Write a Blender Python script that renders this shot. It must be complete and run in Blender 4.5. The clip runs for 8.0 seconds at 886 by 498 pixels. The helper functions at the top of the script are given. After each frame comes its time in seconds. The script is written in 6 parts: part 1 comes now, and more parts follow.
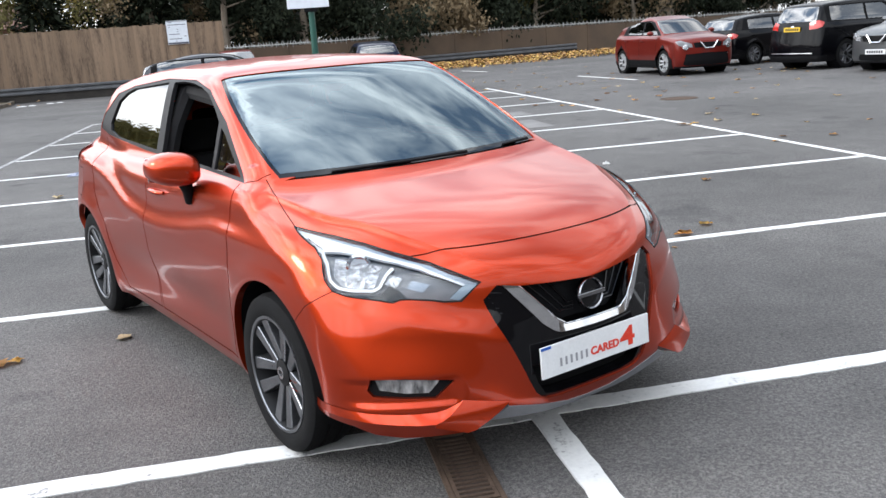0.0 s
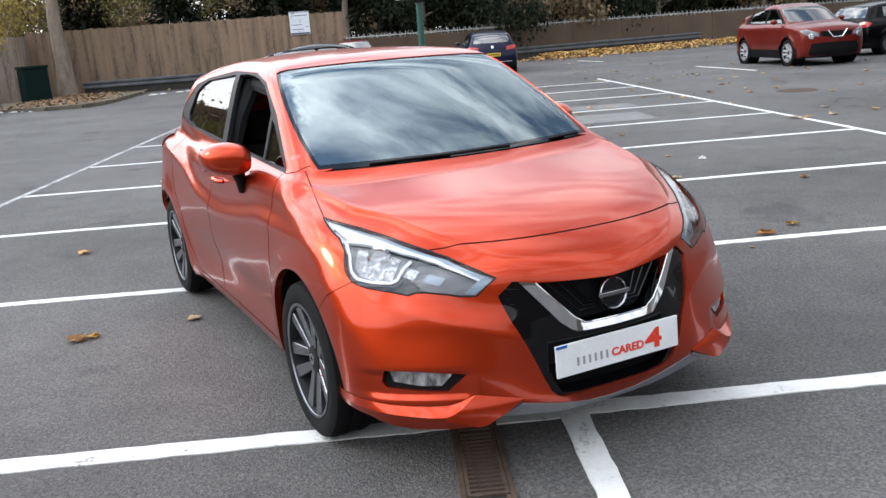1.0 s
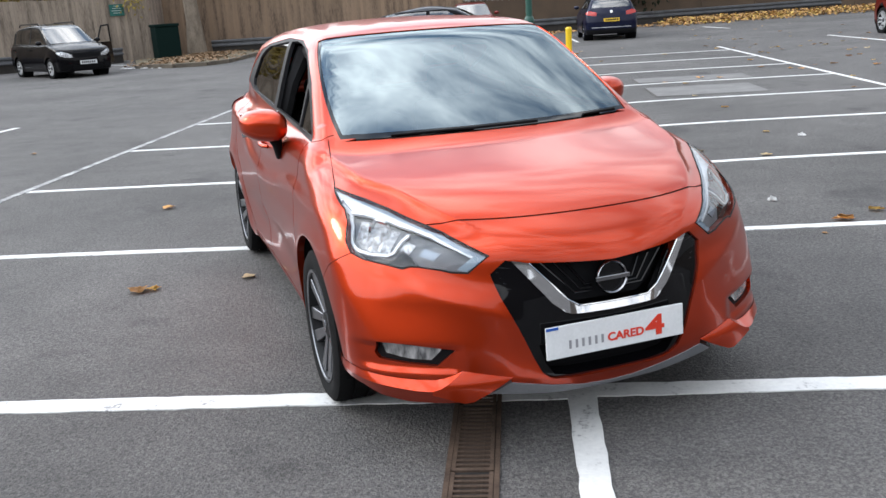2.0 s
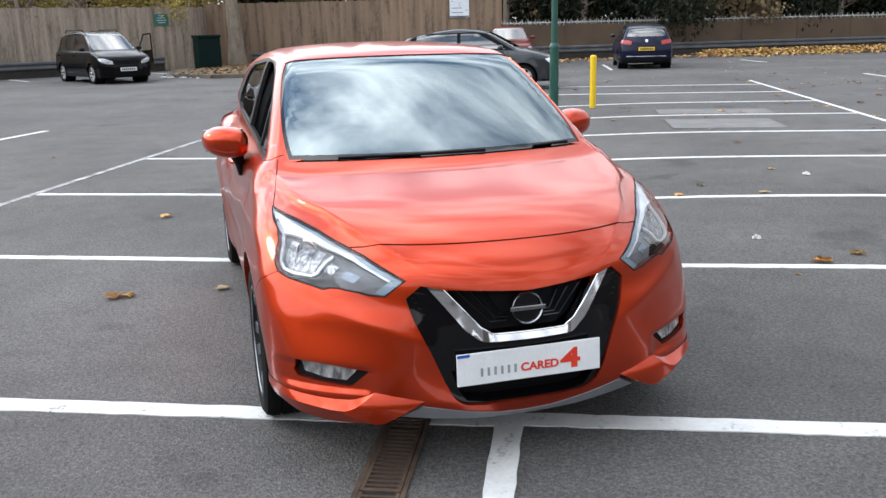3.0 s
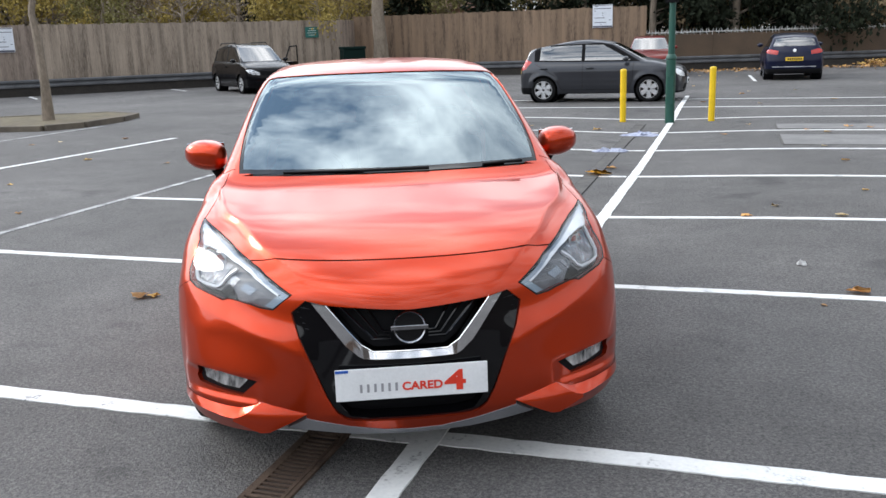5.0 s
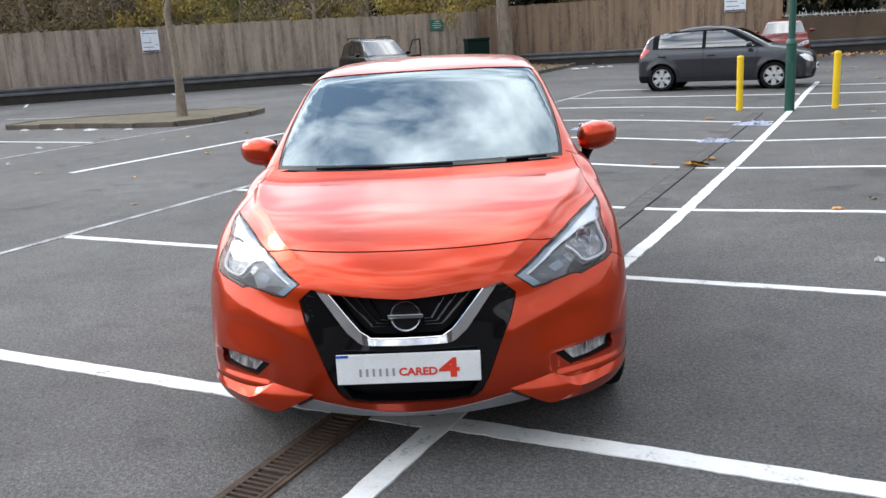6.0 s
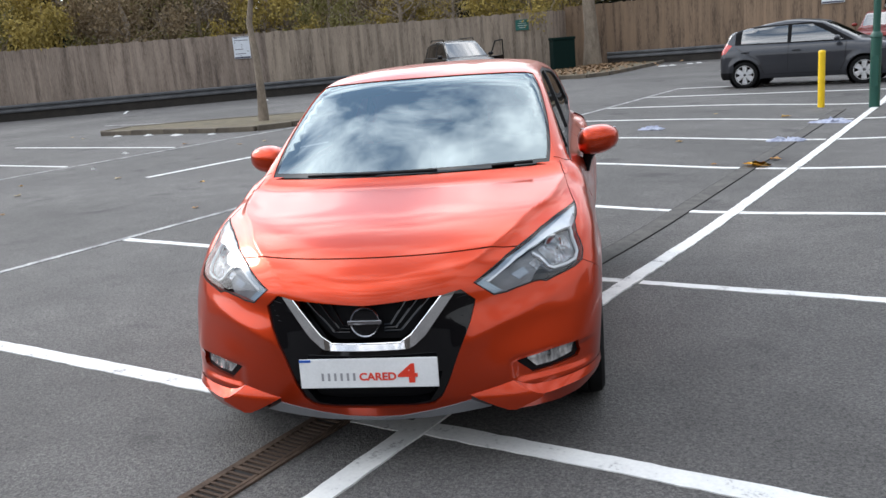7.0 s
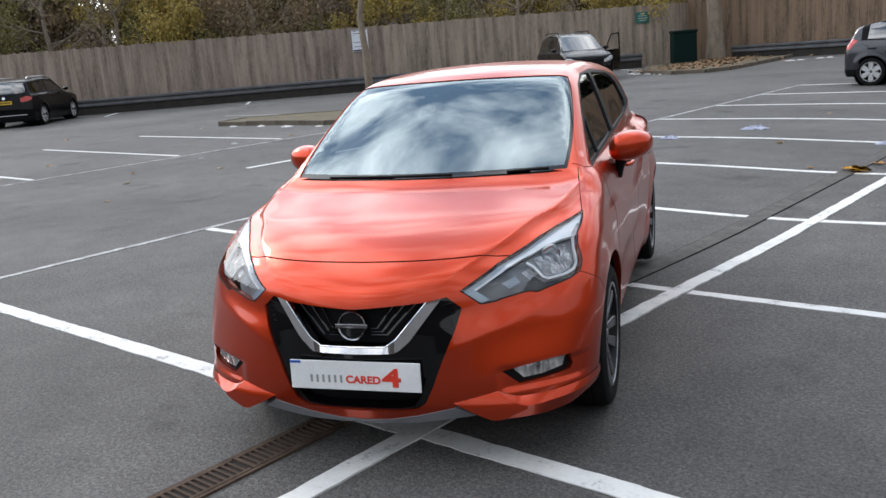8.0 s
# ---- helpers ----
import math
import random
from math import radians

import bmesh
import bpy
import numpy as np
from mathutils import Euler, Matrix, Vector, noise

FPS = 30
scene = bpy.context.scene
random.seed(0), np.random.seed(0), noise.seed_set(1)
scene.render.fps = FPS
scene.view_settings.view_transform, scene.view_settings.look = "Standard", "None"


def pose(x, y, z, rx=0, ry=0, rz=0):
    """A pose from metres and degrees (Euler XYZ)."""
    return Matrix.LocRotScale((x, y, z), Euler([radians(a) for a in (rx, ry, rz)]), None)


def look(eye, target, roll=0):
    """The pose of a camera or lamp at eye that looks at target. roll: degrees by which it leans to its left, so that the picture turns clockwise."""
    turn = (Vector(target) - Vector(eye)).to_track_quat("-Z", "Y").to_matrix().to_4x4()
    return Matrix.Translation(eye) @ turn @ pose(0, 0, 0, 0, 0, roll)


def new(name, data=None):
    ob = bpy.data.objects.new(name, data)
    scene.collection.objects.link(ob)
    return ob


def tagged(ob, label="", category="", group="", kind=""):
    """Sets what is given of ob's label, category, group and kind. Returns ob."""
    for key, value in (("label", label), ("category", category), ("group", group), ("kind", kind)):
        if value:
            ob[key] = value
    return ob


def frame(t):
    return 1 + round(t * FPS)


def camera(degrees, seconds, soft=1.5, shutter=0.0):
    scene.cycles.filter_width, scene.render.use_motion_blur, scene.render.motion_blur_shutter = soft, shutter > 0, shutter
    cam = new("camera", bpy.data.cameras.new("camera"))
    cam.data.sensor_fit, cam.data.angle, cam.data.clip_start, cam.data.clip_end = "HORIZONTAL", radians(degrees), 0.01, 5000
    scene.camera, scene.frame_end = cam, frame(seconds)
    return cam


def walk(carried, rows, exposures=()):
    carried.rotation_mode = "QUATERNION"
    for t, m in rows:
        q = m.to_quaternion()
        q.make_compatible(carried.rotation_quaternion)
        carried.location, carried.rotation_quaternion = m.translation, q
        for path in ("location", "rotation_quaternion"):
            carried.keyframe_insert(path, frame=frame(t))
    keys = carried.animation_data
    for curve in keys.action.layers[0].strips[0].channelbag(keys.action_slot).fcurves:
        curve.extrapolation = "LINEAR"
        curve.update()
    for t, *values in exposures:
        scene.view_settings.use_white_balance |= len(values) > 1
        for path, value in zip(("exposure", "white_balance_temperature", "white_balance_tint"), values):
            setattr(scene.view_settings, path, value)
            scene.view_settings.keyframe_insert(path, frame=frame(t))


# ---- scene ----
cam = camera(53.7, 8.0)
METRES, EYE, TILT, LEAN, TURN = 3.597, 1.5, 0.0, 0.0, -10.7
ROWS = [
    (0.0, 0.0, 0.0, 0.0, -0.96, -13.73, 3.92),
    (0.5, 0.0484, -0.005, -0.0001, 2.84, -14.51, 3.6),
    (1.0, 0.0928, 0.0022, -0.0015, 6.93, -13.84, 4.16),
    (1.5, 0.1431, 0.0249, -0.0041, 10.77, -15.59, 3.38),
    (1.7, 0.1694, 0.0174, -0.0020, 13.83, -15.67, 4.52),
    (2.8, 0.2899, 0.0467, 0.0055, 16.87, -14.97, 2.07),
    (3.0, 0.3128, 0.0416, 0.0064, 18.09, -14.24, 1.34),
    (3.5, 0.3724, 0.0397, 0.008, 21.46, -15.29, 0.59),
    (4.0, 0.4187, 0.0785, 0.0026, 23.76, -14.37, 1.18),
    (4.2, 0.4416, 0.0934, 0.0081, 23.99, -14.47, 0.92),
    (5.3, 0.5832, 0.1518, 0.0114, 30.51, -12.88, 2.43),
    (5.5, 0.6063, 0.1612, 0.0164, 31.88, -12.9, 2.85),
    (6.0, 0.6789, 0.1786, 0.0158, 36.97, -13.62, 3.23),
    (6.5, 0.7245, 0.2267, 0.0131, 40.35, -13.73, 3.52),
    (7.0, 0.7901, 0.2604, 0.0164, 43.1, -13.2, 4.56),
    (7.5, 0.8414, 0.3063, 0.0139, 48.36, -14.29, 4.71),
    (8.0, 0.8792, 0.3618, 0.0209, 51.22, -13.07, 4.48),
]
walk(cam, [(t, pose(-1.0, -3.14, EYE, TILT, LEAN, TURN) @ pose(METRES * x, METRES * y, METRES * z, 90 + pitch, roll, yaw)) for t, x, y, z, yaw, pitch, roll in ROWS],
     [(0.0, 0.18), (1.5, 0.0), (3.5, 0.05), (5.5, -0.07), (6.25, -0.03), (7.25, -0.22), (8.0, -0.36)])

# ---------------------------------------------------------------- world and light
world = bpy.data.worlds.new("sky")
scene.world = world
world.use_nodes = True
wn, wl = world.node_tree.nodes, world.node_tree.links
wn.clear()
w_out = wn.new("ShaderNodeOutputWorld")
w_bg = wn.new("ShaderNodeBackground")
w_sky = wn.new("ShaderNodeTexSky")
w_sky.sky_type = "NISHITA"
w_sky.sun_disc = False
SUN_ELEV, SUN_AZ = 31.0, 278.0   # elevation; azimuth measured from +y clockwise
w_sky.sun_elevation = radians(SUN_ELEV)
w_sky.sun_rotation = radians(SUN_AZ)
w_sky.air_density, w_sky.dust_density = 1.2, 2.0
# broken cloud, laid out on a flat layer overhead
w_co = wn.new("ShaderNodeTexCoord")
w_sep = wn.new("ShaderNodeSeparateXYZ")
wl.new(w_co.outputs["Generated"], w_sep.inputs[0])
w_up = wn.new("ShaderNodeMath"); w_up.operation = "MAXIMUM"; w_up.inputs[1].default_value = 0.28
wl.new(w_sep.outputs["Z"], w_up.inputs[0])
w_dx = wn.new("ShaderNodeMath"); w_dx.operation = "DIVIDE"
w_dy = wn.new("ShaderNodeMath"); w_dy.operation = "DIVIDE"
wl.new(w_sep.outputs["X"], w_dx.inputs[0]); wl.new(w_up.outputs[0], w_dx.inputs[1])
wl.new(w_sep.outputs["Y"], w_dy.inputs[0]); wl.new(w_up.outputs[0], w_dy.inputs[1])
w_com = wn.new("ShaderNodeCombineXYZ")
wl.new(w_dx.outputs[0], w_com.inputs[0]); wl.new(w_dy.outputs[0], w_com.inputs[1])
w_map = wn.new("ShaderNodeMapping")
w_map.inputs["Rotation"].default_value = (0, 0, 0.5)
w_map.inputs["Scale"].default_value = (1.5, 2.3, 1)
w_map.inputs["Location"].default_value = (3.1, 1.7, 0)
wl.new(w_com.outputs[0], w_map.inputs[0])
w_no = wn.new("ShaderNodeTexNoise")
w_no.inputs["Scale"].default_value, w_no.inputs["Detail"].default_value = 1.5, 6
w_no.inputs["Roughness"].default_value = 0.55
w_no.inputs["Distortion"].default_value = 0.5
wl.new(w_map.outputs[0], w_no.inputs["Vector"])
w_ramp = wn.new("ShaderNodeValToRGB")
w_ramp.color_ramp.elements[0].position, w_ramp.color_ramp.elements[0].color = 0.39, (0.29, 0.42, 0.62, 1)
w_ramp.color_ramp.elements[1].position, w_ramp.color_ramp.elements[1].color = 0.68, (2.75, 2.78, 2.82, 1)
wl.new(w_no.outputs["Fac"], w_ramp.inputs[0])
# the cloud is thinner and brighter towards the sun
sun_dir = Vector((math.sin(radians(SUN_AZ)) * math.cos(radians(SUN_ELEV)), math.cos(radians(SUN_AZ)) * math.cos(radians(SUN_ELEV)), math.sin(radians(SUN_ELEV))))
w_dot = wn.new("ShaderNodeVectorMath"); w_dot.operation = "DOT_PRODUCT"
w_dot.inputs[1].default_value = sun_dir
wl.new(w_co.outputs["Generated"], w_dot.inputs[0])
w_glow = wn.new("ShaderNodeMapRange"); w_glow.interpolation_type = "SMOOTHSTEP"
w_glow.inputs[1].default_value, w_glow.inputs[2].default_value = -0.2, 1.0
w_glow.inputs[3].default_value, w_glow.inputs[4].default_value = 0.94, 2.5
wl.new(w_dot.outputs["Value"], w_glow.inputs[0])
# cloud structure dissolves in haze towards the horizon
w_clear = wn.new("ShaderNodeMapRange"); w_clear.interpolation_type = "SMOOTHSTEP"
w_clear.inputs[1].default_value, w_clear.inputs[2].default_value = 0.10, 0.55
w_clear.inputs[3].default_value, w_clear.inputs[4].default_value = 0.15, 1.0
wl.new(w_sep.outputs["Z"], w_clear.inputs[0])
w_haze = wn.new("ShaderNodeMix"); w_haze.data_type = "RGBA"
w_haze.inputs[6].default_value = (1.40, 1.42, 1.45, 1)
wl.new(w_clear.outputs[0], w_haze.inputs[0]); wl.new(w_ramp.outputs[0], w_haze.inputs[7])
w_lit = wn.new("ShaderNodeVectorMath"); w_lit.operation = "SCALE"
wl.new(w_haze.outputs[2], w_lit.inputs[0]); wl.new(w_glow.outputs[0], w_lit.inputs["Scale"])
w_scale = wn.new("ShaderNodeMix"); w_scale.data_type = "RGBA"; w_scale.blend_type = "MULTIPLY"
w_scale.inputs[0].default_value = 1.0
w_scale.inputs[7].default_value = (0.12, 0.12, 0.12, 1)
wl.new(w_sky.outputs[0], w_scale.inputs[6])
w_mix = wn.new("ShaderNodeMix"); w_mix.data_type = "RGBA"; w_mix.inputs[0].default_value = 0.86
wl.new(w_scale.outputs[2], w_mix.inputs[6]); wl.new(w_lit.outputs[0], w_mix.inputs[7])
wl.new(w_mix.outputs[2], w_bg.inputs["Color"])
w_bg.inputs["Strength"].default_value = 1.0
wl.new(w_bg.outputs[0], w_out.inputs[0])

sun = new("sun", bpy.data.lights.new("sun", "SUN"))
sun.data.energy, sun.data.angle, sun.data.color = 1.0, radians(14), (1.0, 0.95, 0.88)
sun.matrix_world = look(tuple(sun_dir * 60), (0, 0, 0))


# ---------------------------------------------------------------- materials
def principled(name):
    m = bpy.data.materials.new(name)
    m.use_nodes = True
    return m, m.node_tree.nodes, m.node_tree.links, m.node_tree.nodes["Principled BSDF"]


def surface(name, c1, c2=None, scale=6.0, fine=80.0, rough=0.6, metal=0.0, bump=0.15, depth=0.004, coat=0.0, spec=0.5, rvar=0.15, object_tint=0.0, stretch=(1, 1, 1), third=None, island_tint=0.0):
    """A colour that wanders between c1 and c2 at two scales, with a fine relief."""
    m, n, l, b = principled(name)
    c2 = c2 or tuple(v * 0.75 for v in c1)
    co = n.new("ShaderNodeTexCoord")
    mp = n.new("ShaderNodeMapping"); mp.inputs["Scale"].default_value = stretch
    l.new(co.outputs["Object"], mp.inputs[0])
    big = n.new("ShaderNodeTexNoise"); big.inputs["Scale"].default_value = scale; big.inputs["Detail"].default_value = 5
    small = n.new("ShaderNodeTexNoise"); small.inputs["Scale"].default_value = fine; small.inputs["Detail"].default_value = 3
    l.new(mp.outputs[0], big.inputs["Vector"]); l.new(mp.outputs[0], small.inputs["Vector"])
    add = n.new("ShaderNodeMix"); add.inputs[0].default_value = 0.4
    l.new(big.outputs["Fac"], add.inputs[2]); l.new(small.outputs["Fac"], add.inputs[3])
    ramp = n.new("ShaderNodeValToRGB")
    ramp.color_ramp.elements[0].position, ramp.color_ramp.elements[1].position = 0.36, 0.64
    ramp.color_ramp.elements[0].color, ramp.color_ramp.elements[1].color = (*c2, 1), (*c1, 1)
    if third:
        e = ramp.color_ramp.elements.new(0.5); e.color = (*third, 1)
    l.new(add.outputs[0], ramp.inputs[0])
    colour = ramp.outputs[0]
    if object_tint:
        info = n.new("ShaderNodeObjectInfo")
        hsv = n.new("ShaderNodeHueSaturation")
        rng = n.new("ShaderNodeMapRange"); rng.inputs[3].default_value = 1 - object_tint; rng.inputs[4].default_value = 1 + object_tint
        l.new(info.outputs["Random"], rng.inputs[0]); l.new(rng.outputs[0], hsv.inputs["Value"]); l.new(colour, hsv.inputs["Color"])
        colour = hsv.outputs[0]
    if island_tint:
        geo = n.new("ShaderNodeNewGeometry")
        hs2 = n.new("ShaderNodeHueSaturation")
        rg2 = n.new("ShaderNodeMapRange"); rg2.inputs[3].default_value = 1 - island_tint; rg2.inputs[4].default_value = 1 + island_tint
        l.new(geo.outputs["Random Per Island"], rg2.inputs[0]); l.new(rg2.outputs[0], hs2.inputs["Value"]); l.new(colour, hs2.inputs["Color"])
        colour = hs2.outputs[0]
    l.new(colour, b.inputs["Base Color"])
    rr = n.new("ShaderNodeMapRange"); rr.inputs[3].default_value = max(0.02, rough - rvar / 2); rr.inputs[4].default_value = min(1, rough + rvar / 2)
    l.new(big.outputs["Fac"], rr.inputs[0]); l.new(rr.outputs[0], b.inputs["Roughness"])
    b.inputs["Metallic"].default_value, b.inputs["Coat Weight"].default_value = metal, coat
    b.inputs["Coat Roughness"].default_value, b.inputs["Specular IOR Level"].default_value = 0.03, spec
    if bump:
        bp = n.new("ShaderNodeBump"); bp.inputs["Strength"].default_value, bp.inputs["Distance"].default_value = bump, depth
        l.new(small.outputs["Fac"], bp.inputs["Height"]); l.new(bp.outputs[0], b.inputs["Normal"])
    return m


def plain(name, c, rough=0.5, metal=0.0, coat=0.0, spec=0.5):
    return surface(name, c, tuple(v * 0.88 for v in c), 9, 120, rough, metal, 0.02, 0.001, coat, spec, 0.06)


def glass(name, tint, alpha_mix, sheen=(1, 1, 1)):
    """A thin tinted pane: part mirror by its angle, part see-through."""
    m, n, l, b = principled(name)
    out = n["Material Output"]
    tr = n.new("ShaderNodeBsdfTransparent"); tr.inputs[0].default_value = (*tint, 1)
    gl = n.new("ShaderNodeBsdfGlossy"); gl.inputs["Roughness"].default_value = 0.01; gl.inputs[0].default_value = (*sheen, 1)
    fr = n.new("ShaderNodeFresnel"); fr.inputs[0].default_value = alpha_mix
    mx = n.new("ShaderNodeMixShader")
    l.new(fr.outputs[0], mx.inputs[0]); l.new(tr.outputs[0], mx.inputs[1]); l.new(gl.outputs[0], mx.inputs[2])
    l.new(mx.outputs[0], out.inputs[0])
    return m


def paint(name, c, dark, flake=0.35, rough=0.3, coat=0.55, spec=0.3):
    m = surface(name, c, dark, 0.8, 900, rough, flake, 0.0, 0.001, coat, spec, 0.04)
    m.node_tree.nodes["Principled BSDF"].inputs["Coat Roughness"].default_value = 0.07
    return m


M_ORANGE = paint("orange metallic paint", (0.53, 0.042, 0.006), (0.49, 0.037, 0.005), 0.88, 0.30, 0.7)
M_GAP = plain("dark gap", (0.006, 0.006, 0.006), 0.8)
M_BLACK = plain("black plastic", (0.006, 0.006, 0.007), 0.6, 0, 0, 0.1)
M_GLOSS = plain("gloss black", (0.003, 0.003, 0.004), 0.05, 0, 0.0, 0.38)
M_TRIM = plain("grey black trim", (0.020, 0.020, 0.022), 0.5, 0, 0, 0.2)
M_BADGE = plain("smoked metal", (0.33, 0.33, 0.35), 0.2, 1.0)
M_CHROME = plain("chrome", (0.82, 0.82, 0.84), 0.08, 1.0)
M_DULLMET = plain("satin metal", (0.5, 0.5, 0.52), 0.3, 1.0)
M_LAMPMET = surface("lamp reflector", (0.74, 0.75, 0.77), (0.16, 0.165, 0.17), 26, 80, 0.24, 0.9, 0.8, 0.012)
M_LAMPGREY = surface("lamp inner moulding", (0.27, 0.28, 0.295), (0.13, 0.135, 0.145), 7, 22, 0.4, 0.0, 0.0, 0.002, spec=0.4)
M_LAMPBLUE = plain("pale blue-grey lamp moulding", (0.36, 0.41, 0.47), 0.3, 0.3)
M_FOG = surface("faceted fog lamp", (0.88, 0.88, 0.88), (0.10, 0.10, 0.105), 16, 34, 0.16, 0.7, 0.5, 0.010, stretch=(1.6, 1.6, 0.5))
M_INDIC = plain("pale blue lens", (0.42, 0.52, 0.60), 0.2, 0.2, 0.6)
M_SKID = surface("grey valance plastic", (0.20, 0.205, 0.22), None, 8, 200, 0.45)
M_RUBBER = surface("tyre rubber", (0.011, 0.011, 0.012), (0.006, 0.006, 0.006), 20, 150, 0.85, spec=0.15)
M_ALLOY = surface("machined alloy", (0.30, 0.31, 0.33), (0.20, 0.205, 0.22), 12, 160, 0.3, 0.9)
M_WHEELBLACK = plain("black wheel lacquer", (0.008, 0.008, 0.009), 0.5, 0, 0.0, 0.3)
M_WINDSCREEN = glass("windscreen glass", (0.24, 0.27, 0.29), 2.6, (0.80, 0.94, 1.0))
M_SIDEGLASS = glass("side glass", (0.25, 0.28, 0.29), 2.0)
M_DARKGLASS = glass("privacy glass", (0.05, 0.055, 0.06), 2.7)
M_PARKGLASS = glass("parked car glass", (0.14, 0.15, 0.155), 2.5)
M_LENS = glass("clear lamp lens", (0.93, 0.95, 0.97), 1.45)
M_SEAT = surface("black seat cloth", (0.02, 0.02, 0.022), (0.012, 0.012, 0.013), 30, 300, 0.9)
M_DASH = surface("dark dashboard", (0.02, 0.02, 0.021), None, 30, 300, 0.7)
M_WHITE = plain("white plate", (0.78, 0.79, 0.80), 0.35)
M_YELPLATE = plain("yellow plate", (0.75, 0.48, 0.03), 0.4)
M_BLUE = plain("blue band", (0.02, 0.10, 0.45), 0.4)
M_RED = plain("red print", (0.70, 0.045, 0.02), 0.4)
M_GREYINK = plain("grey print", (0.30, 0.30, 0.32), 0.5)
M_REDLENS = plain("red lamp lens", (0.45, 0.02, 0.015), 0.15, 0, 0.6)
M_SMOKED = plain("smoked red lamp", (0.09, 0.008, 0.008), 0.2, 0, 0.5)
M_LAMPWHITE = plain("pale lamp", (0.93, 0.95, 0.97), 0.25, 0.2, 0.6)


# ---------------------------------------------------------------- mesh helpers
def empty(name, m=None, label="", category="", group="", kind=""):
    e = new(name)
    if m is not None:
        e.matrix_world = m
    return tagged(e, label, category, group, kind)


def link(name, me, material, parent=None, label="", m=None):
    ob = new(name, me)
    if material is not None and not me.materials:
        me.materials.append(material)
    if parent is not None:
        ob.parent = parent
    if m is not None:
        ob.matrix_basis = m
    return tagged(ob, label)


def part(name, bm, material, parent=None, label="", smooth=False, m=None):
    me = bpy.data.meshes.new(name)
    bmesh.ops.recalc_face_normals(bm, faces=bm.faces)
    bm.to_mesh(me)
    bm.free()
    if smooth:
        me.shade_smooth()
        me.set_sharp_from_angle(angle=radians(40))
    return link(name, me, material, parent, label, m)


def add_box(bm, x0, x1, y0, y1, z0, z1, bevel=0.0, m=None):
    r = bmesh.ops.create_cube(bm, size=1)
    vs = r["verts"]
    bmesh.ops.scale(bm, verts=vs, vec=(x1 - x0, y1 - y0, z1 - z0))
    bmesh.ops.translate(bm, verts=vs, vec=((x0 + x1) / 2, (y0 + y1) / 2, (z0 + z1) / 2))
    if bevel:
        es = {e for v in vs for e in v.link_edges}
        res = bmesh.ops.bevel(bm, geom=list(es), offset=bevel, segments=2, affect="EDGES", profile=0.5)
        vs = list({v for f in res["faces"] for v in f.verts} | {v for v in vs if v.is_valid})
    if m is not None:
        bmesh.ops.transform(bm, matrix=m, verts=vs)
    return vs


def box(x0, x1, y0, y1, z0, z1, bevel=0.0, m=None):
    bm = bmesh.new()
    add_box(bm, x0, x1, y0, y1, z0, z1, bevel, m)
    return bm


def add_lathe(bm, prof, n=32, m=None, closed=False):
    """Turns a profile of (radius, height) about z."""
    rings = []
    for r, z in prof:
        if r < 1e-6:
            rings.append([bm.verts.new((0, 0, z))])
        else:
            rings.append([bm.verts.new((r * math.cos(2 * math.pi * i / n), r * math.sin(2 * math.pi * i / n), z)) for i in range(n)])
    pairs = list(zip(rings, rings[1:])) + ([(rings[-1], rings[0])] if closed else [])
    for a, b in pairs:
        for i in range(n):
            j = (i + 1) % n
            if len(a) == 1 and len(b) == 1:
                continue
            if len(a) == 1:
                bm.faces.new((a[0], b[j], b[i]))
            elif len(b) == 1:
                bm.faces.new((a[i], a[j], b[0]))
            else:
                bm.faces.new((a[i], a[j], b[j], b[i]))
    vs = [v for r in rings for v in r]
    if m is not None:
        bmesh.ops.transform(bm, matrix=m, verts=vs)
    return vs


def lathe(prof, n=32, m=None, closed=False):
    bm = bmesh.new()
    add_lathe(bm, prof, n, m, closed)
    return bm


def add_tube(bm, pts, radii, n=8, cap=True):
    pts = [Vector(p) for p in pts]
    if not hasattr(radii, "__len__"):
        radii = [radii] * len(pts)
    rings, side = [], None
    for i, p in enumerate(pts):
        d = (pts[min(i + 1, len(pts) - 1)] - pts[max(i - 1, 0)]).normalized()
        if side is None:
            side = d.orthogonal().normalized()
        side = (side - d * side.dot(d)).normalized()
        up = d.cross(side)
        rings.append([bm.verts.new(p + (side * math.cos(2 * math.pi * k / n) + up * math.sin(2 * math.pi * k / n)) * radii[i]) for k in range(n)])
    for a, b in zip(rings, rings[1:]):
        for k in range(n):
            bm.faces.new((a[k], a[(k + 1) % n], b[(k + 1) % n], b[k]))
    if cap:
        bm.faces.new(rings[0][::-1]), bm.faces.new(rings[-1])


def tube(pts, radii, n=8):
    bm = bmesh.new()
    add_tube(bm, pts, radii, n)
    return bm


def add_prism(bm, poly, z0, z1, m=None):
    lo = [bm.verts.new((x, y, z0)) for x, y in poly]
    hi = [bm.verts.new((x, y, z1)) for x, y in poly]
    bm.faces.new(lo[::-1]), bm.faces.new(hi)
    for i in range(len(poly)):
        j = (i + 1) % len(poly)
        bm.faces.new((lo[i], lo[j], hi[j], hi[i]))
    if m is not None:
        bmesh.ops.transform(bm, matrix=m, verts=lo + hi)


def prism(poly, z0, z1, m=None):
    bm = bmesh.new()
    add_prism(bm, poly, z0, z1, m)
    return bm


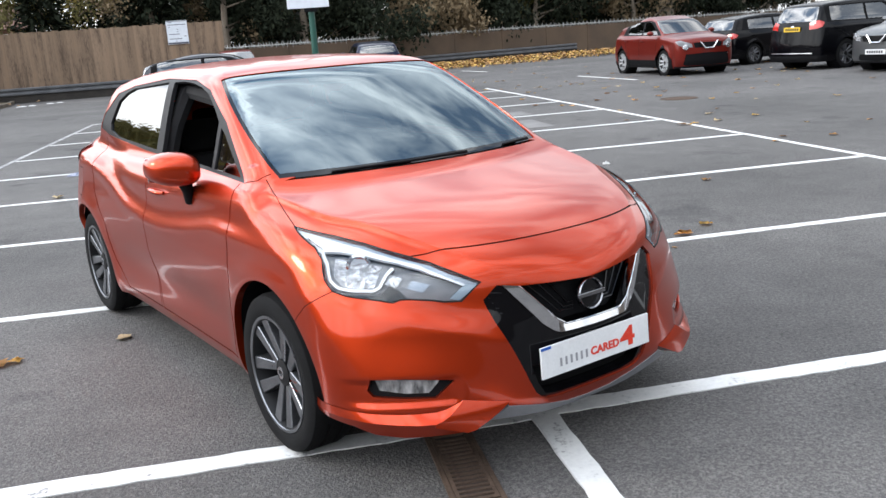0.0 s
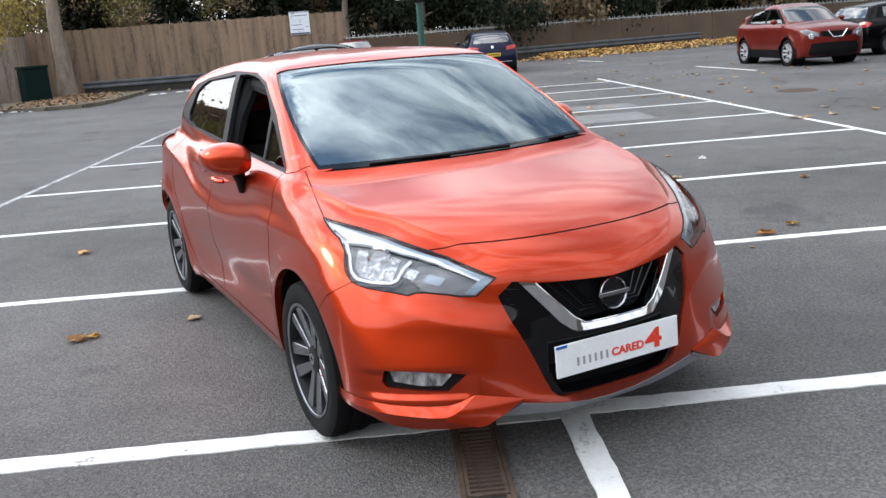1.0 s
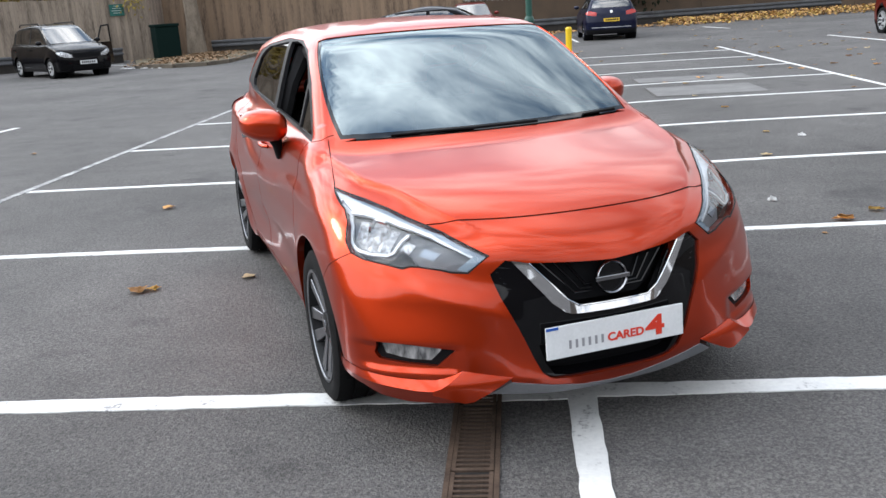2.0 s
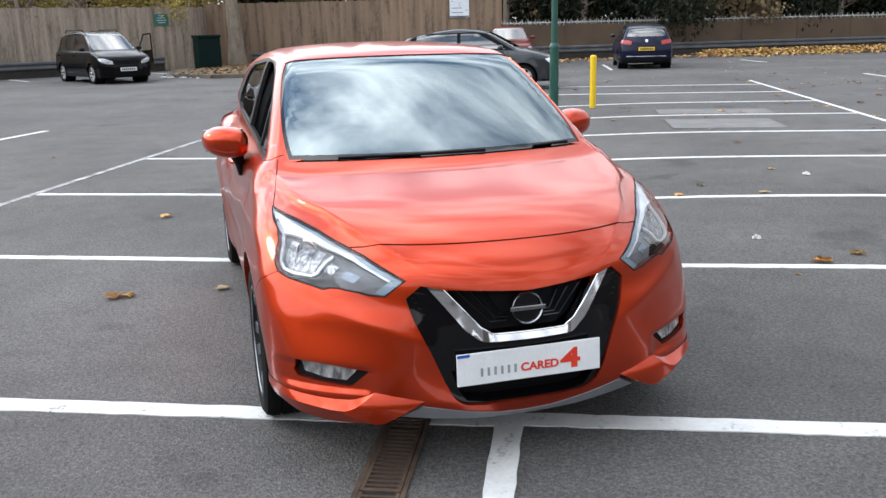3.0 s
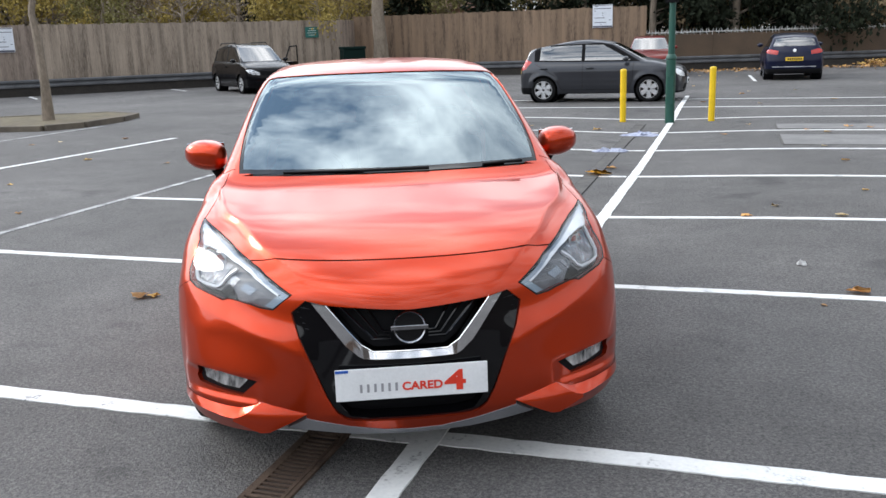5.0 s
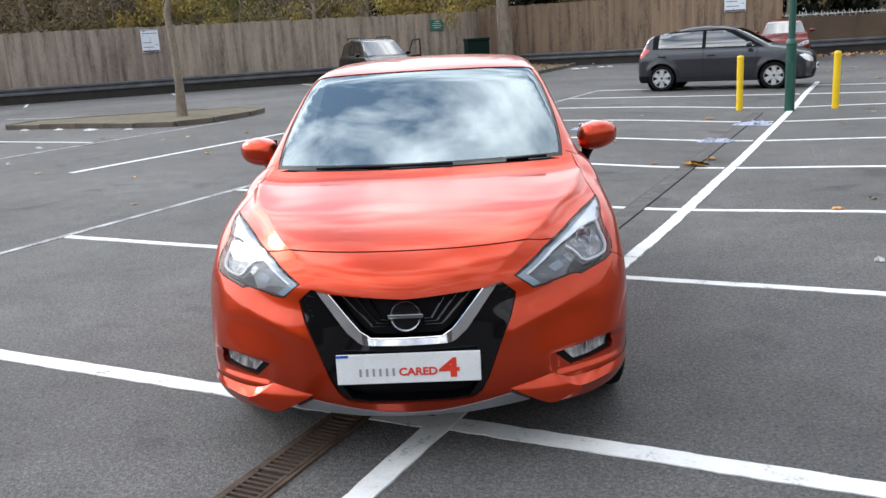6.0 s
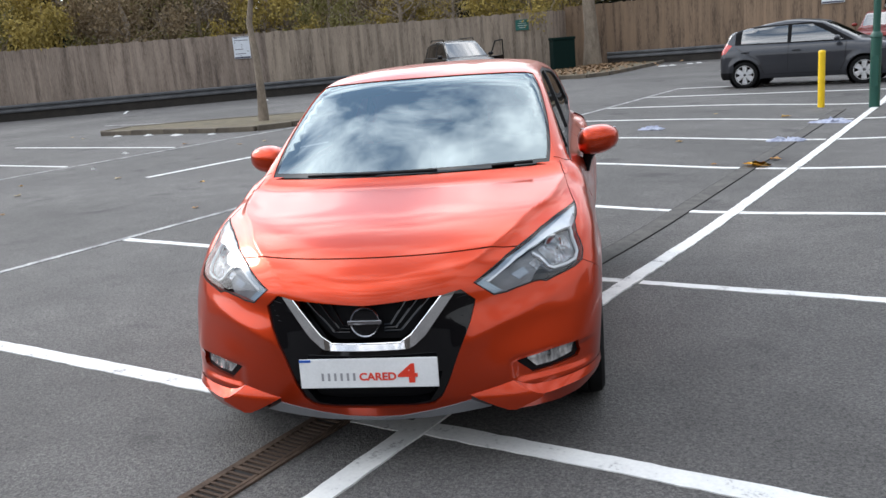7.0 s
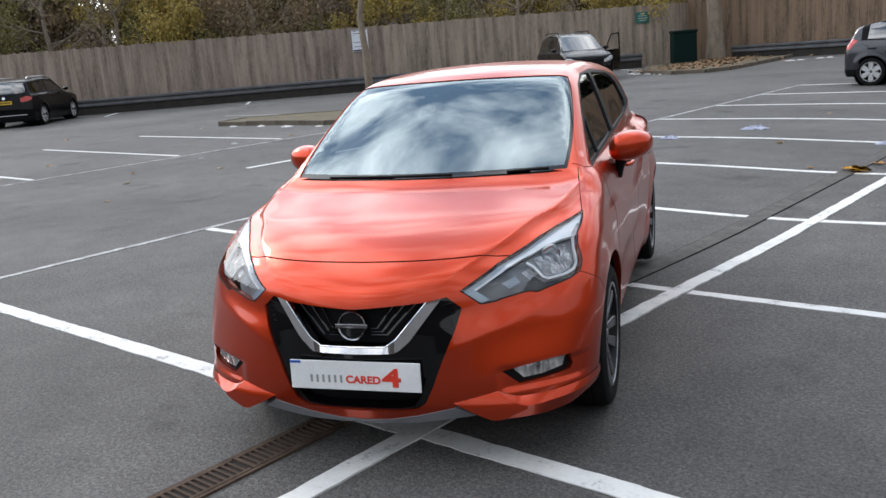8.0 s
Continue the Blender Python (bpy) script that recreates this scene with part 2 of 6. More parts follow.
def words(name, text, size, material, parent, m, depth=0.0012, align="LEFT", bold=0.0):
    cu = bpy.data.curves.new(name, "FONT")
    cu.body, cu.size, cu.extrude, cu.align_x, cu.offset = text, size, depth, align, bold
    ob = bpy.data.objects.new(name, cu)
    scene.collection.objects.link(ob)
    me = bpy.data.meshes.new_from_object(ob.evaluated_get(bpy.context.evaluated_depsgraph_get()))
    bpy.data.objects.remove(ob)
    return link(name, me, material, parent, "", m)


# ---------------------------------------------------------------- car bodies
def curve(*pts):
    """A smooth curve through (a, b) pairs, with no overshoot."""
    xs, ys = np.array([p[0] for p in pts], float), np.array([p[1] for p in pts], float)
    h = np.diff(xs)
    d = np.diff(ys) / h
    mm = np.zeros(len(xs))
    mm[0], mm[-1] = d[0], d[-1]
    for i in range(1, len(xs) - 1):
        mm[i] = 0 if d[i - 1] * d[i] <= 0 else 2 * d[i - 1] * d[i] / (d[i - 1] + d[i])

    def at(v):
        v = np.clip(np.asarray(v, float), xs[0], xs[-1])
        k = np.clip(np.searchsorted(xs, v) - 1, 0, len(h) - 1)
        t = (v - xs[k]) / h[k]
        return (ys[k] * (1 + 2 * t) * (1 - t) ** 2 + h[k] * mm[k] * t * (1 - t) ** 2 + ys[k + 1] * t * t * (3 - 2 * t) + h[k] * mm[k + 1] * t * t * (t - 1))
    return at


def smax(a, b, k):
    h = np.maximum(k - np.abs(a - b), 0) / k
    return np.maximum(a, b) + h * h * k * 0.25


def smin(a, b, k):
    return -smax(-a, -b, k)


def step(v):
    v = np.clip(v, 0, 1)
    return v * v * (3 - 2 * v)


def cast(f, o, d, far=1.7):
    """Where rays from inside the body leave it."""
    lo, hi = np.zeros(len(o)), np.full(len(o), far)
    for _ in range(30):
        mid = (lo + hi) / 2
        p = o + d * mid[:, None]
        ins = f(p[:, 0], p[:, 1], p[:, 2]) < 0
        lo, hi = np.where(ins, mid, lo), np.where(ins, hi, mid)
    return o + d * hi[:, None]


def inside(poly, p):
    n, hit = len(poly), False
    x, y = p
    j = n - 1
    for i in range(n):
        xi, yi, xj, yj = poly[i][0], poly[i][1], poly[j][0], poly[j][1]
        if (yi > y) != (yj > y) and x < (xj - xi) * (y - yi) / (yj - yi) + xi:
            hit = not hit
        j = i
    return hit


def ribbon(pts, w, su=1.0, sv=1.0):
    """A narrow polygon of width w along a polyline; su, sv: metres per unit."""
    p = [Vector((a * su, b * sv)) for a, b in pts]
    l, r = [], []
    for i, q in enumerate(p):
        d = (p[min(i + 1, len(p) - 1)] - p[max(i - 1, 0)]).normalized()
        nrm = Vector((-d.y, d.x)) * w / 2
        l.append(q + nrm), r.append(q - nrm)
    return [(v.x / su, v.y / sv) for v in l + r[::-1]]


def sheet(us, vs, regions, surf, default=None):
    """Cuts a flat net of (u, v) along the outlines of regions, [(key, polygon, push, skirt)], and lays each region on the surface.
    Returns for every key its corners, faces and corner normals."""
    bm = bmesh.new()
    grid = [[bm.verts.new((u, v, 0)) for v in vs] for u in us]
    for i in range(len(us) - 1):
        for j in range(len(vs) - 1):
            bm.faces.new((grid[i][j], grid[i + 1][j], grid[i + 1][j + 1], grid[i][j + 1]))
    for key, poly, *_ in regions:
        for i in range(len(poly)):
            a, b = Vector((*poly[i][:2], 0)), Vector((*poly[(i + 1) % len(poly)][:2], 0))
            if (b - a).length < 1e-6:
                continue
            x0, x1, y0, y1 = min(a.x, b.x) - 1e-4, max(a.x, b.x) + 1e-4, min(a.y, b.y) - 1e-4, max(a.y, b.y) + 1e-4
            nn = Vector((-(b - a).y, (b - a).x, 0)).normalized()
            fs = []
            for f in bm.faces:
                c = [v.co for v in f.verts]
                if max(q.x for q in c) > x0 and min(q.x for q in c) < x1 and max(q.y for q in c) > y0 and min(q.y for q in c) < y1:
                    dd = [(q - a).dot(nn) for q in c]
                    if max(dd) > 1e-6 and min(dd) < -1e-6:
                        fs.append(f)
            if fs:
                geom = list({e for f in fs for e in f.edges} | {v for f in fs for v in f.verts}) + fs
                bmesh.ops.bisect_plane(bm, geom=geom, plane_co=a, plane_no=nn, dist=1e-6)
    bm.verts.index_update()
    uv = np.array([v.co[:2] for v in bm.verts])
    pos = surf(uv[:, 0], uv[:, 1])
    eu, ev = (us[-1] - us[0]) * 2e-4, (vs[-1] - vs[0]) * 2e-4
    du = surf(uv[:, 0] + eu, uv[:, 1]) - surf(uv[:, 0] - eu, uv[:, 1])
    dv = surf(uv[:, 0], uv[:, 1] + ev) - surf(uv[:, 0], uv[:, 1] - ev)
    nor = np.cross(du, dv)
    nor /= np.maximum(np.linalg.norm(nor, axis=1), 1e-12)[:, None]
    flip = (nor * (pos - np.array([0, 0, 0.5]))).sum(1).mean() < 0
    if flip:
        nor = -nor
    keyof = {}
    spec = {r[0]: (r[2] if len(r) > 2 else 0.0, r[3] if len(r) > 3 else 0.0) for r in regions}
    boxes = [(min(p[0] for p in r[1]), max(p[0] for p in r[1]), min(p[1] for p in r[1]), max(p[1] for p in r[1])) for r in regions]
    for f in bm.faces:
        c = f.calc_center_median()
        k = default
        for r, bb in zip(regions, boxes):
            if bb[0] <= c.x <= bb[1] and bb[2] <= c.y <= bb[3] and inside(r[1], (c.x, c.y)):
                k = r[0]
                break
        keyof[f] = k
    out = {}
    for f, k in keyof.items():
        if k is not None:
            out.setdefault(k, []).append(f)
    result = {}
    base_pos, base_nor = pos, nor
    for k, fs in out.items():
        push, skirt = spec.get(k, (0.0, 0.0))
        pos, nor = base_pos, base_nor
        if callable(push):
            moved = lambda a, b: surf(a, b, push)
            pos = moved(uv[:, 0], uv[:, 1])
            nor = np.cross(moved(uv[:, 0] + eu, uv[:, 1]) - moved(uv[:, 0] - eu, uv[:, 1]), moved(uv[:, 0], uv[:, 1] + ev) - moved(uv[:, 0], uv[:, 1] - ev))
            nor /= np.maximum(np.linalg.norm(nor, axis=1), 1e-12)[:, None]
            nor = -nor if flip else nor
            push = 0.0
        order, verts, faces, norms = {}, [], [], []
        for f in fs:
            idx = []
            for v in (tuple(f.verts)[::-1] if flip else tuple(f.verts)):
                if v.index not in order:
                    order[v.index] = len(verts)
                    verts.append(pos[v.index] + nor[v.index] * push)
                idx.append(order[v.index])
                norms.append(nor[v.index])
            faces.append(idx)
        if skirt:
            fset = set(fs)
            low = {}
            for f in fs:
                vl = f.verts[:]
                for i, v in enumerate(vl):
                    w = vl[(i + 1) % len(vl)]
                    e = bm.edges.get((v, w))
                    if sum(1 for g in e.link_faces if g in fset) == 1 and not (abs(pos[v.index][0]) < 1e-3 and abs(pos[w.index][0]) < 1e-3):
                        q = []
                        for o in (v, w):
                            if o.index not in low:
                                low[o.index] = len(verts)
                                verts.append(pos[o.index] + nor[o.index] * (push - skirt))
                            q.append(low[o.index])
                        quad = [order[w.index], order[v.index], q[0], q[1]]
                        if flip:
                            quad = quad[::-1]
                        a, b, c = (np.array(verts[i]) for i in quad[:3])
                        g = np.cross(b - a, c - b)
                        g = g / max(np.linalg.norm(g), 1e-12)
                        faces.append(quad)
                        norms += [g] * 4
        result[k] = (np.array(verts), faces, norms)
    bm.free()
    return result


def joined(*data):
    """Several regions of a sheet as one."""
    verts, faces, norms = [], [], []
    for V, F, N in data:
        faces += [[k + len(verts) for k in f] for f in F]
        verts += [tuple(v) for v in V]
        norms += list(N)
    return verts, faces, norms


def lay(name, data, material, parent, sides="both", label=""):
    """Turns sheet()'s answer for one region into a mesh: the half as it is ('left'), mirrored ('right'), or both in one."""
    V, F, N = data
    verts, faces, norms = [], [], []
    if sides in ("left", "both"):
        verts += [tuple(v) for v in V]
        faces += [list(f) for f in F]
        norms += [tuple(n) for n in N]
    if sides in ("right", "both"):
        off, i = len(verts), 0
        verts += [(-v[0], v[1], v[2]) for v in V]
        for f in F:
            faces.append([off + k for k in f[::-1]])
            norms += [(-n[0], n[1], n[2]) for n in N[i:i + len(f)][::-1]]
            i += len(f)
    me = bpy.data.meshes.new(name)
    me.from_pydata(verts, [], faces)
    me.shade_smooth()
    me.normals_split_custom_set(norms)
    return link(name, me, material, parent, label)


def asphalt(name):
    """Dark binder with pale stones, wide worn patches, and darker drips."""
    m, n, l, b = principled(name)
    co = n.new("ShaderNodeTexCoord")

    def tex(kind, scale, detail=4, rough=0.55):
        t = n.new(kind)
        t.inputs["Scale"].default_value = scale
        if "Detail" in t.inputs:
            t.inputs["Detail"].default_value = detail
        l.new(co.outputs["Object"], t.inputs["Vector"])
        return t

    def ramp(src, a, ca, z, cz):
        r = n.new("ShaderNodeValToRGB")
        r.color_ramp.elements[0].position, r.color_ramp.elements[1].position = a, z
        r.color_ramp.elements[0].color, r.color_ramp.elements[1].color = (*ca, 1), (*cz, 1)
        l.new(src, r.inputs[0])
        return r.outputs[0]

    def mix(kind, fac, a, c):
        x = n.new("ShaderNodeMix")
        x.data_type, x.blend_type = "RGBA", kind
        if isinstance(fac, float):
            x.inputs[0].default_value = fac
        else:
            l.new(fac, x.inputs[0])
        l.new(a, x.inputs[6]), l.new(c, x.inputs[7])
        return x.outputs[2]
    wide = tex("ShaderNodeTexNoise", 0.35, 6)
    mid = tex("ShaderNodeTexNoise", 3.0, 5)
    stones = tex("ShaderNodeTexVoronoi", 95.0)
    grit = tex("ShaderNodeTexNoise", 55.0, 4)
    drip = tex("ShaderNodeTexNoise", 1.1, 3)
    chips = tex("ShaderNodeTexVoronoi", 150.0)
    base = ramp(wide.outputs["Fac"], 0.33, (0.039, 0.0375, 0.0370), 0.68, (0.064, 0.0615, 0.0607))
    base = mix("MULTIPLY", 0.55, base, ramp(mid.outputs["Fac"], 0.3, (0.70, 0.70, 0.70), 0.7, (1.15, 1.15, 1.15)))
    base = mix("MULTIPLY", 0.65, base, ramp(stones.outputs["Color"], 0.12, (0.45, 0.45, 0.45), 0.9, (1.65, 1.64, 1.62)))
    base = mix("MULTIPLY", 0.9, base, ramp(chips.outputs["Color"], 0.88, (1.0, 1.0, 1.0), 0.98, (1.8, 1.78, 1.75)))
    base = mix("MULTIPLY", 0.7, base, ramp(grit.outputs["Fac"], 0.35, (0.65, 0.65, 0.65), 0.66, (1.35, 1.35, 1.35)))
    base = mix("MULTIPLY", 0.8, base, ramp(drip.outputs["Fac"], 0.30, (0.50, 0.50, 0.51), 0.38, (1.0, 1.0, 1.0)))
    l.new(base, b.inputs["Base Color"])
    b.inputs["Roughness"].default_value = 0.78
    b.inputs["Specular IOR Level"].default_value = 0.4
    bp = n.new("ShaderNodeBump")
    bp.inputs["Strength"].default_value, bp.inputs["Distance"].default_value = 0.7, 0.006
    l.new(stones.outputs["Distance"], bp.inputs["Height"]), l.new(bp.outputs[0], b.inputs["Normal"])
    return m


def dip(x, y):
    """The ground falls a few centimetres towards the drain."""
    a = float(step(np.array((y - 1.3) / 3.2))) * (1 - float(step(np.array((y - 14.2) / 3.0))))
    return -0.055 * a * math.exp(-((x + 0.3) / 1.5) ** 2)


def strip(x0, x1, y0, y1, z0, z1, pitch=0.4):
    """A long bar along y that follows the ground."""
    n = max(1, round((y1 - y0) / pitch))
    bm = bmesh.new()
    rows = []
    for i in range(n + 1):
        y = y0 + (y1 - y0) * i / n
        d = dip(-0.435, y)
        rows.append([bm.verts.new(q) for q in ((x0, y, z1 + d), (x1, y, z1 + d), (x1, y, z0 + d), (x0, y, z0 + d))])
    for a, b in zip(rows, rows[1:]):
        for k in range(4):
            bm.faces.new((a[k], a[(k + 1) % 4], b[(k + 1) % 4], b[k]))
    bm.faces.new(rows[0]), bm.faces.new(rows[-1][::-1])
    return bm


# ---------------------------------------------------------------- wheels
def wheel(name, parent, m, style="spoke", r=0.308, w=0.195, rim=0.222, alloy=None):
    """A wheel that turns about its local z, which points outward."""
    root = empty(name, None)
    root.parent = parent
    root.matrix_basis = m
    h = w / 2
    tyre = [(rim - 0.012, -h * 0.8), (rim + 0.01, -h * 0.95), (r - 0.03, -h), (r - 0.008, -h * 0.86), (r, -h * 0.6), (r, -0.035), (r - 0.007, -0.032), (r - 0.007, -0.024),
            (r, -0.021), (r, 0.021), (r - 0.007, 0.024), (r - 0.007, 0.032), (r, 0.035), (r, h * 0.6), (r - 0.008, h * 0.86), (r - 0.03, h), (rim + 0.012, h * 0.95), (rim - 0.004, h * 0.86), (rim - 0.012, h * 0.7)]
    part("tyre", lathe(tyre, 56, None, True), M_RUBBER, root, smooth=True)
    bm = lathe([(rim + 0.004, h * 0.90), (rim - 0.012, h * 0.92), (rim - 0.022, h * 0.55), (rim - 0.03, -h * 0.7), (0.10, -h * 0.72), (0.0, -h * 0.72)], 48)
    rim_ob = part("rim", bm, M_WHEELBLACK, root, smooth=True)
    metal = alloy or M_ALLOY
    if style == "spoke":
        for i in range(5):
            for s in (-1, 1):
                bm = bmesh.new()
                poly = [(0.045, s * 0.008), (0.045, s * 0.040), (rim - 0.008, s * 0.080), (rim - 0.003, s * 0.026)]
                if s < 0:
                    poly = poly[::-1]
                lo = [bm.verts.new((x, y, h * 0.30)) for x, y in poly]
                hi = [bm.verts.new((x, y, h * (0.62 if x < 0.1 else 0.88))) for x, y in poly]
                bm.faces.new(hi), bm.faces.new(lo[::-1])
                for k in range(4):
                    bm.faces.new((lo[k], lo[(k + 1) % 4], hi[(k + 1) % 4], hi[k]))
                bmesh.ops.bevel(bm, geom=bm.edges[:], offset=0.003, segments=1, affect="EDGES")
                bmesh.ops.rotate(bm, verts=bm.verts[:], cent=(0, 0, 0), matrix=Matrix.Rotation(2 * math.pi * i / 5 + 0.31, 3, "Z"))
                part("spoke", bm, metal, rim_ob)
    else:
        for i in range(6):
            bm = prism([(0.03, -0.03), (0.03, 0.03), (rim - 0.004, 0.062), (rim - 0.004, -0.062)], h * 0.35, h * 0.86)
            bmesh.ops.bevel(bm, geom=bm.edges[:], offset=0.006, segments=1, affect="EDGES")
            bmesh.ops.rotate(bm, verts=bm.verts[:], cent=(0, 0, 0), matrix=Matrix.Rotation(2 * math.pi * i / 6, 3, "Z"))
            part("spoke", bm, metal, rim_ob)
    part("rim_edge", lathe([(rim + 0.004, h * 0.90), (rim + 0.004, h * 0.955), (rim - 0.006, h * 0.955), (rim - 0.010, h * 0.88)], 56, None, True), metal, rim_ob, smooth=True)
    part("hub_cap", lathe([(0.05, h * 0.40), (0.052, h * 0.66), (0.03, h * 0.72), (0, h * 0.72)], 24), M_WHEELBLACK, rim_ob, smooth=True)
    part("badge", lathe([(0.024, h * 0.70), (0.024, h * 0.75), (0.014, h * 0.75), (0.014, h * 0.70)], 20, None, True), M_CHROME, rim_ob, smooth=True)
    part("brake_disc", lathe([(0.07, -0.01), (0.135, -0.01), (0.135, 0.012), (0.07, 0.012)], 32, None, True), M_DULLMET, root, smooth=True)
    return root


# ---------------------------------------------------------------- the orange hatchback
CAR_YAW, CAR_X, CAR_Y = 23.7, -0.760, 1.430
HUB_F, HUB_R, HUB_Z, ARCH = -1.165, 1.360, 0.308, 0.365

BONNET = (0.1908, -0.59298, 0.4701, -0.14756, 0.1853, 0.90427)
bonnet_z = lambda y: np.polyval(BONNET, np.clip(y, -2.3, -0.5) + 1.5)
roof_z = curve((-1.2, 1.25), (-0.6, 1.375), (-0.25, 1.425), (0.1, 1.447), (0.45, 1.452), (0.9, 1.432), (1.3, 1.385), (2.0, 1.26))
half_w = curve((-2.0, 0.8234), (-1.6, 0.8441), (-1.2, 0.8542), (-0.75, 0.858), (-0.3, 0.856), (0.4, 0.858), (1.0, 0.868), (1.36, 0.875), (1.7, 0.845), (2.0, 0.76))
side_in = curve((0.12, 0.085), (0.19, 0.050), (0.26, 0.026), (0.40, 0.012), (0.55, 0.002), (0.66, 0.0), (0.74, 0.008), (0.82, 0.023), (0.90, 0.039), (0.96, 0.071), (1.0, 0.118), (1.05, 0.138), (1.2, 0.190), (1.38, 0.262), (1.5, 0.33))
nose_y = curve((0.10, 1.86), (0.17, 1.915), (0.23, 1.948), (0.30, 1.976), (0.40, 1.986), (0.55, 1.988), (0.65, 1.980), (0.75, 1.990), (1.0, 2.02))
tail_y = curve((0.1, 1.88), (0.3, 1.97), (0.55, 1.99), (0.75, 1.965), (0.9, 1.90), (1.0, 1.84), (1.33, 1.66), (1.5, 1.6))
crease_z = curve((-1.6, 0.80), (-1.2, 0.79), (-0.7, 0.80), (-0.3, 0.745), (0.1, 0.715), (0.5, 0.745), (0.9, 0.86), (1.3, 0.94), (1.8, 0.99))
ridge_x = curve((-1.95, 0.25), (-1.895, 0.315), (-1.845, 0.366), (-1.75, 0.44), (-1.62, 0.522), (-1.46, 0.59), (-1.3, 0.672), (-1.0, 0.73))

ridge_h = curve((-2.0, 0.0), (-1.93, 0.001), (-1.85, 0.005), (-1.7, 0.012), (-1.45, 0.020), (-1.2, 0.028), (-1.0, 0.030), (-0.8, 0.024))


def top_z(x, y):
    ax = np.abs(x)
    bon = bonnet_z(y - 0.766 * ax ** 2.57) - 0.010 * x * x + 0.26 * np.maximum(ax - 0.55, 0) ** 2
    dr = ax - ridge_x(y)
    bon = bon + ridge_h(y) * np.exp(-(np.sqrt(dr * dr + 0.00003) - 0.0055) / np.where(dr > 0, 0.019, 0.15))
    bon = bon + 0.017 * (np.maximum(y + 1.21 - 0.30 * x * x, 0) / 0.10).clip(0, 1.2) ** 2
    yy = y - 0.30 * x * x
    screen = 0.985 + (yy + 1.115) * 0.530 - 0.06 * (yy + 0.7) ** 2 + 0.012
    roof = roof_z(y) - 0.075 * x * x - 0.10 * x ** 4
    hatch = 1.36 - (y + 0.45 * x * x - 1.46) * 1.25
    cabin = smin(smin(screen, roof, 0.06), hatch, 0.05)
    return smax(bon, cabin, 0.012)


def side_x(y, z):
    base = half_w(y) - side_in(z)
    zc = crease_z(y)
    above = step((z - zc + 0.012) / 0.065) * step((zc + 0.19 - z) / 0.13)
    base = base - (0.009 + 0.019 * step((y - 0.5) / 0.8)) * above * step((y + 1.2) / 0.4) + 0.007 * np.exp(-((z - zc) / 0.05) ** 2)
    # lower door scallop and the swelling over the wheels
    base = base - 0.020 * np.exp(-((z - 0.42) / 0.10) ** 2) * np.exp(-((y - 0.1) / 0.75) ** 4)
    base = base + 0.008 * np.exp(-((y - 1.55) / 0.36) ** 2) * np.exp(-((z - 0.95) / 0.09) ** 2)
    for hy in (HUB_F, HUB_R):
        r = np.sqrt((y - hy) ** 2 + (z - HUB_Z) ** 2)
        base = base + 0.014 * np.exp(-((r - ARCH) / 0.07) ** 2)
    return base


def nose(x, z):
    k = step((z - 0.28) / 0.42)
    ax = np.abs(x)
    d = z - (0.505 + 0.34 * (ax - 0.36))
    fold = 0.011 * np.exp(-(np.sqrt(d * d + 0.0002) - 0.014) / 0.085) * step((ax - 0.30) / 0.10) * step((0.84 - ax) / 0.10)
    return nose_y(z) - k * 0.576 * ax ** 1.864 - (1 - k) * 0.54 * ax ** 2.98 + fold


def body(x, y, z):
    ax = np.abs(x)
    f = smax(ax - side_x(y, z), z - top_z(x, y), np.where(z > 1.05, 0.075, 0.07))
    f = smax(f, -y - nose(x, z), 0.083)
    return smax(f, y - tail_y(z) + 0.45 * ax ** 2.5, 0.06)


def pocket(x, z):
    """The hollow round the fog lamps."""
    ax = np.abs(x)
    return -0.012 * step((ax - 0.50) / 0.06) * step((0.84 - ax) / 0.06) * step((0.425 - z) / 0.030) * step((z - 0.312) / 0.035)


lip_top = curve((0.52, 0.336), (0.56, 0.315), (0.60, 0.303), (0.66, 0.301), (0.72, 0.303), (0.80, 0.309), (0.90, 0.304))
lip_band = curve((0.52, 0.001), (0.60, 0.028), (0.90, 0.028))
lip_out = curve((0.52, 0.0005), (0.56, 0.022), (0.60, 0.040), (0.70, 0.024), (0.80, 0.011), (0.85, 0.003))
lip_edge = curve((0.45, 0.056), (0.49, 0.053), (0.60, 0.040), (0.70, 0.024), (0.80, 0.011), (0.85, 0.003))
vee_line = curve((0.0, 0.522), (0.126, 0.522), (0.168, 0.548), (0.280, 0.678), (0.35, 0.758), (0.42, 0.838))


def facet_push(x, z):
    """The flat facet at the inner end of the bumper's lower corner."""
    return 0.002 + 0.53 * (0.301 + (np.abs(x) - 0.362) * 0.205 - z)


def roll_push(x, z):
    ax = np.abs(x)
    return 0.002 + lip_out(ax) * (lip_top(ax) - z) / lip_band(ax)


def edge_push(x, z):
    ax = np.abs(x)
    return 0.002 + lip_edge(ax) - 0.20 * (lip_top(np.maximum(ax, 0.60)) - 0.028 - z)


def vee_push(x, z):
    """The chrome vee is chamfered: its foot faces up, its arms a little down."""
    ax = np.abs(x)
    return 0.002 + (vee_line(ax) - z) * (-0.07 + 0.45 * step((0.20 - ax) / 0.09))


def on_flank(y, phi):
    o = np.stack([np.zeros_like(y), y, np.full_like(y, 0.5)], 1)
    d = np.stack([np.cos(phi), np.zeros_like(y), np.sin(phi)], 1)
    return cast(body, o, d)


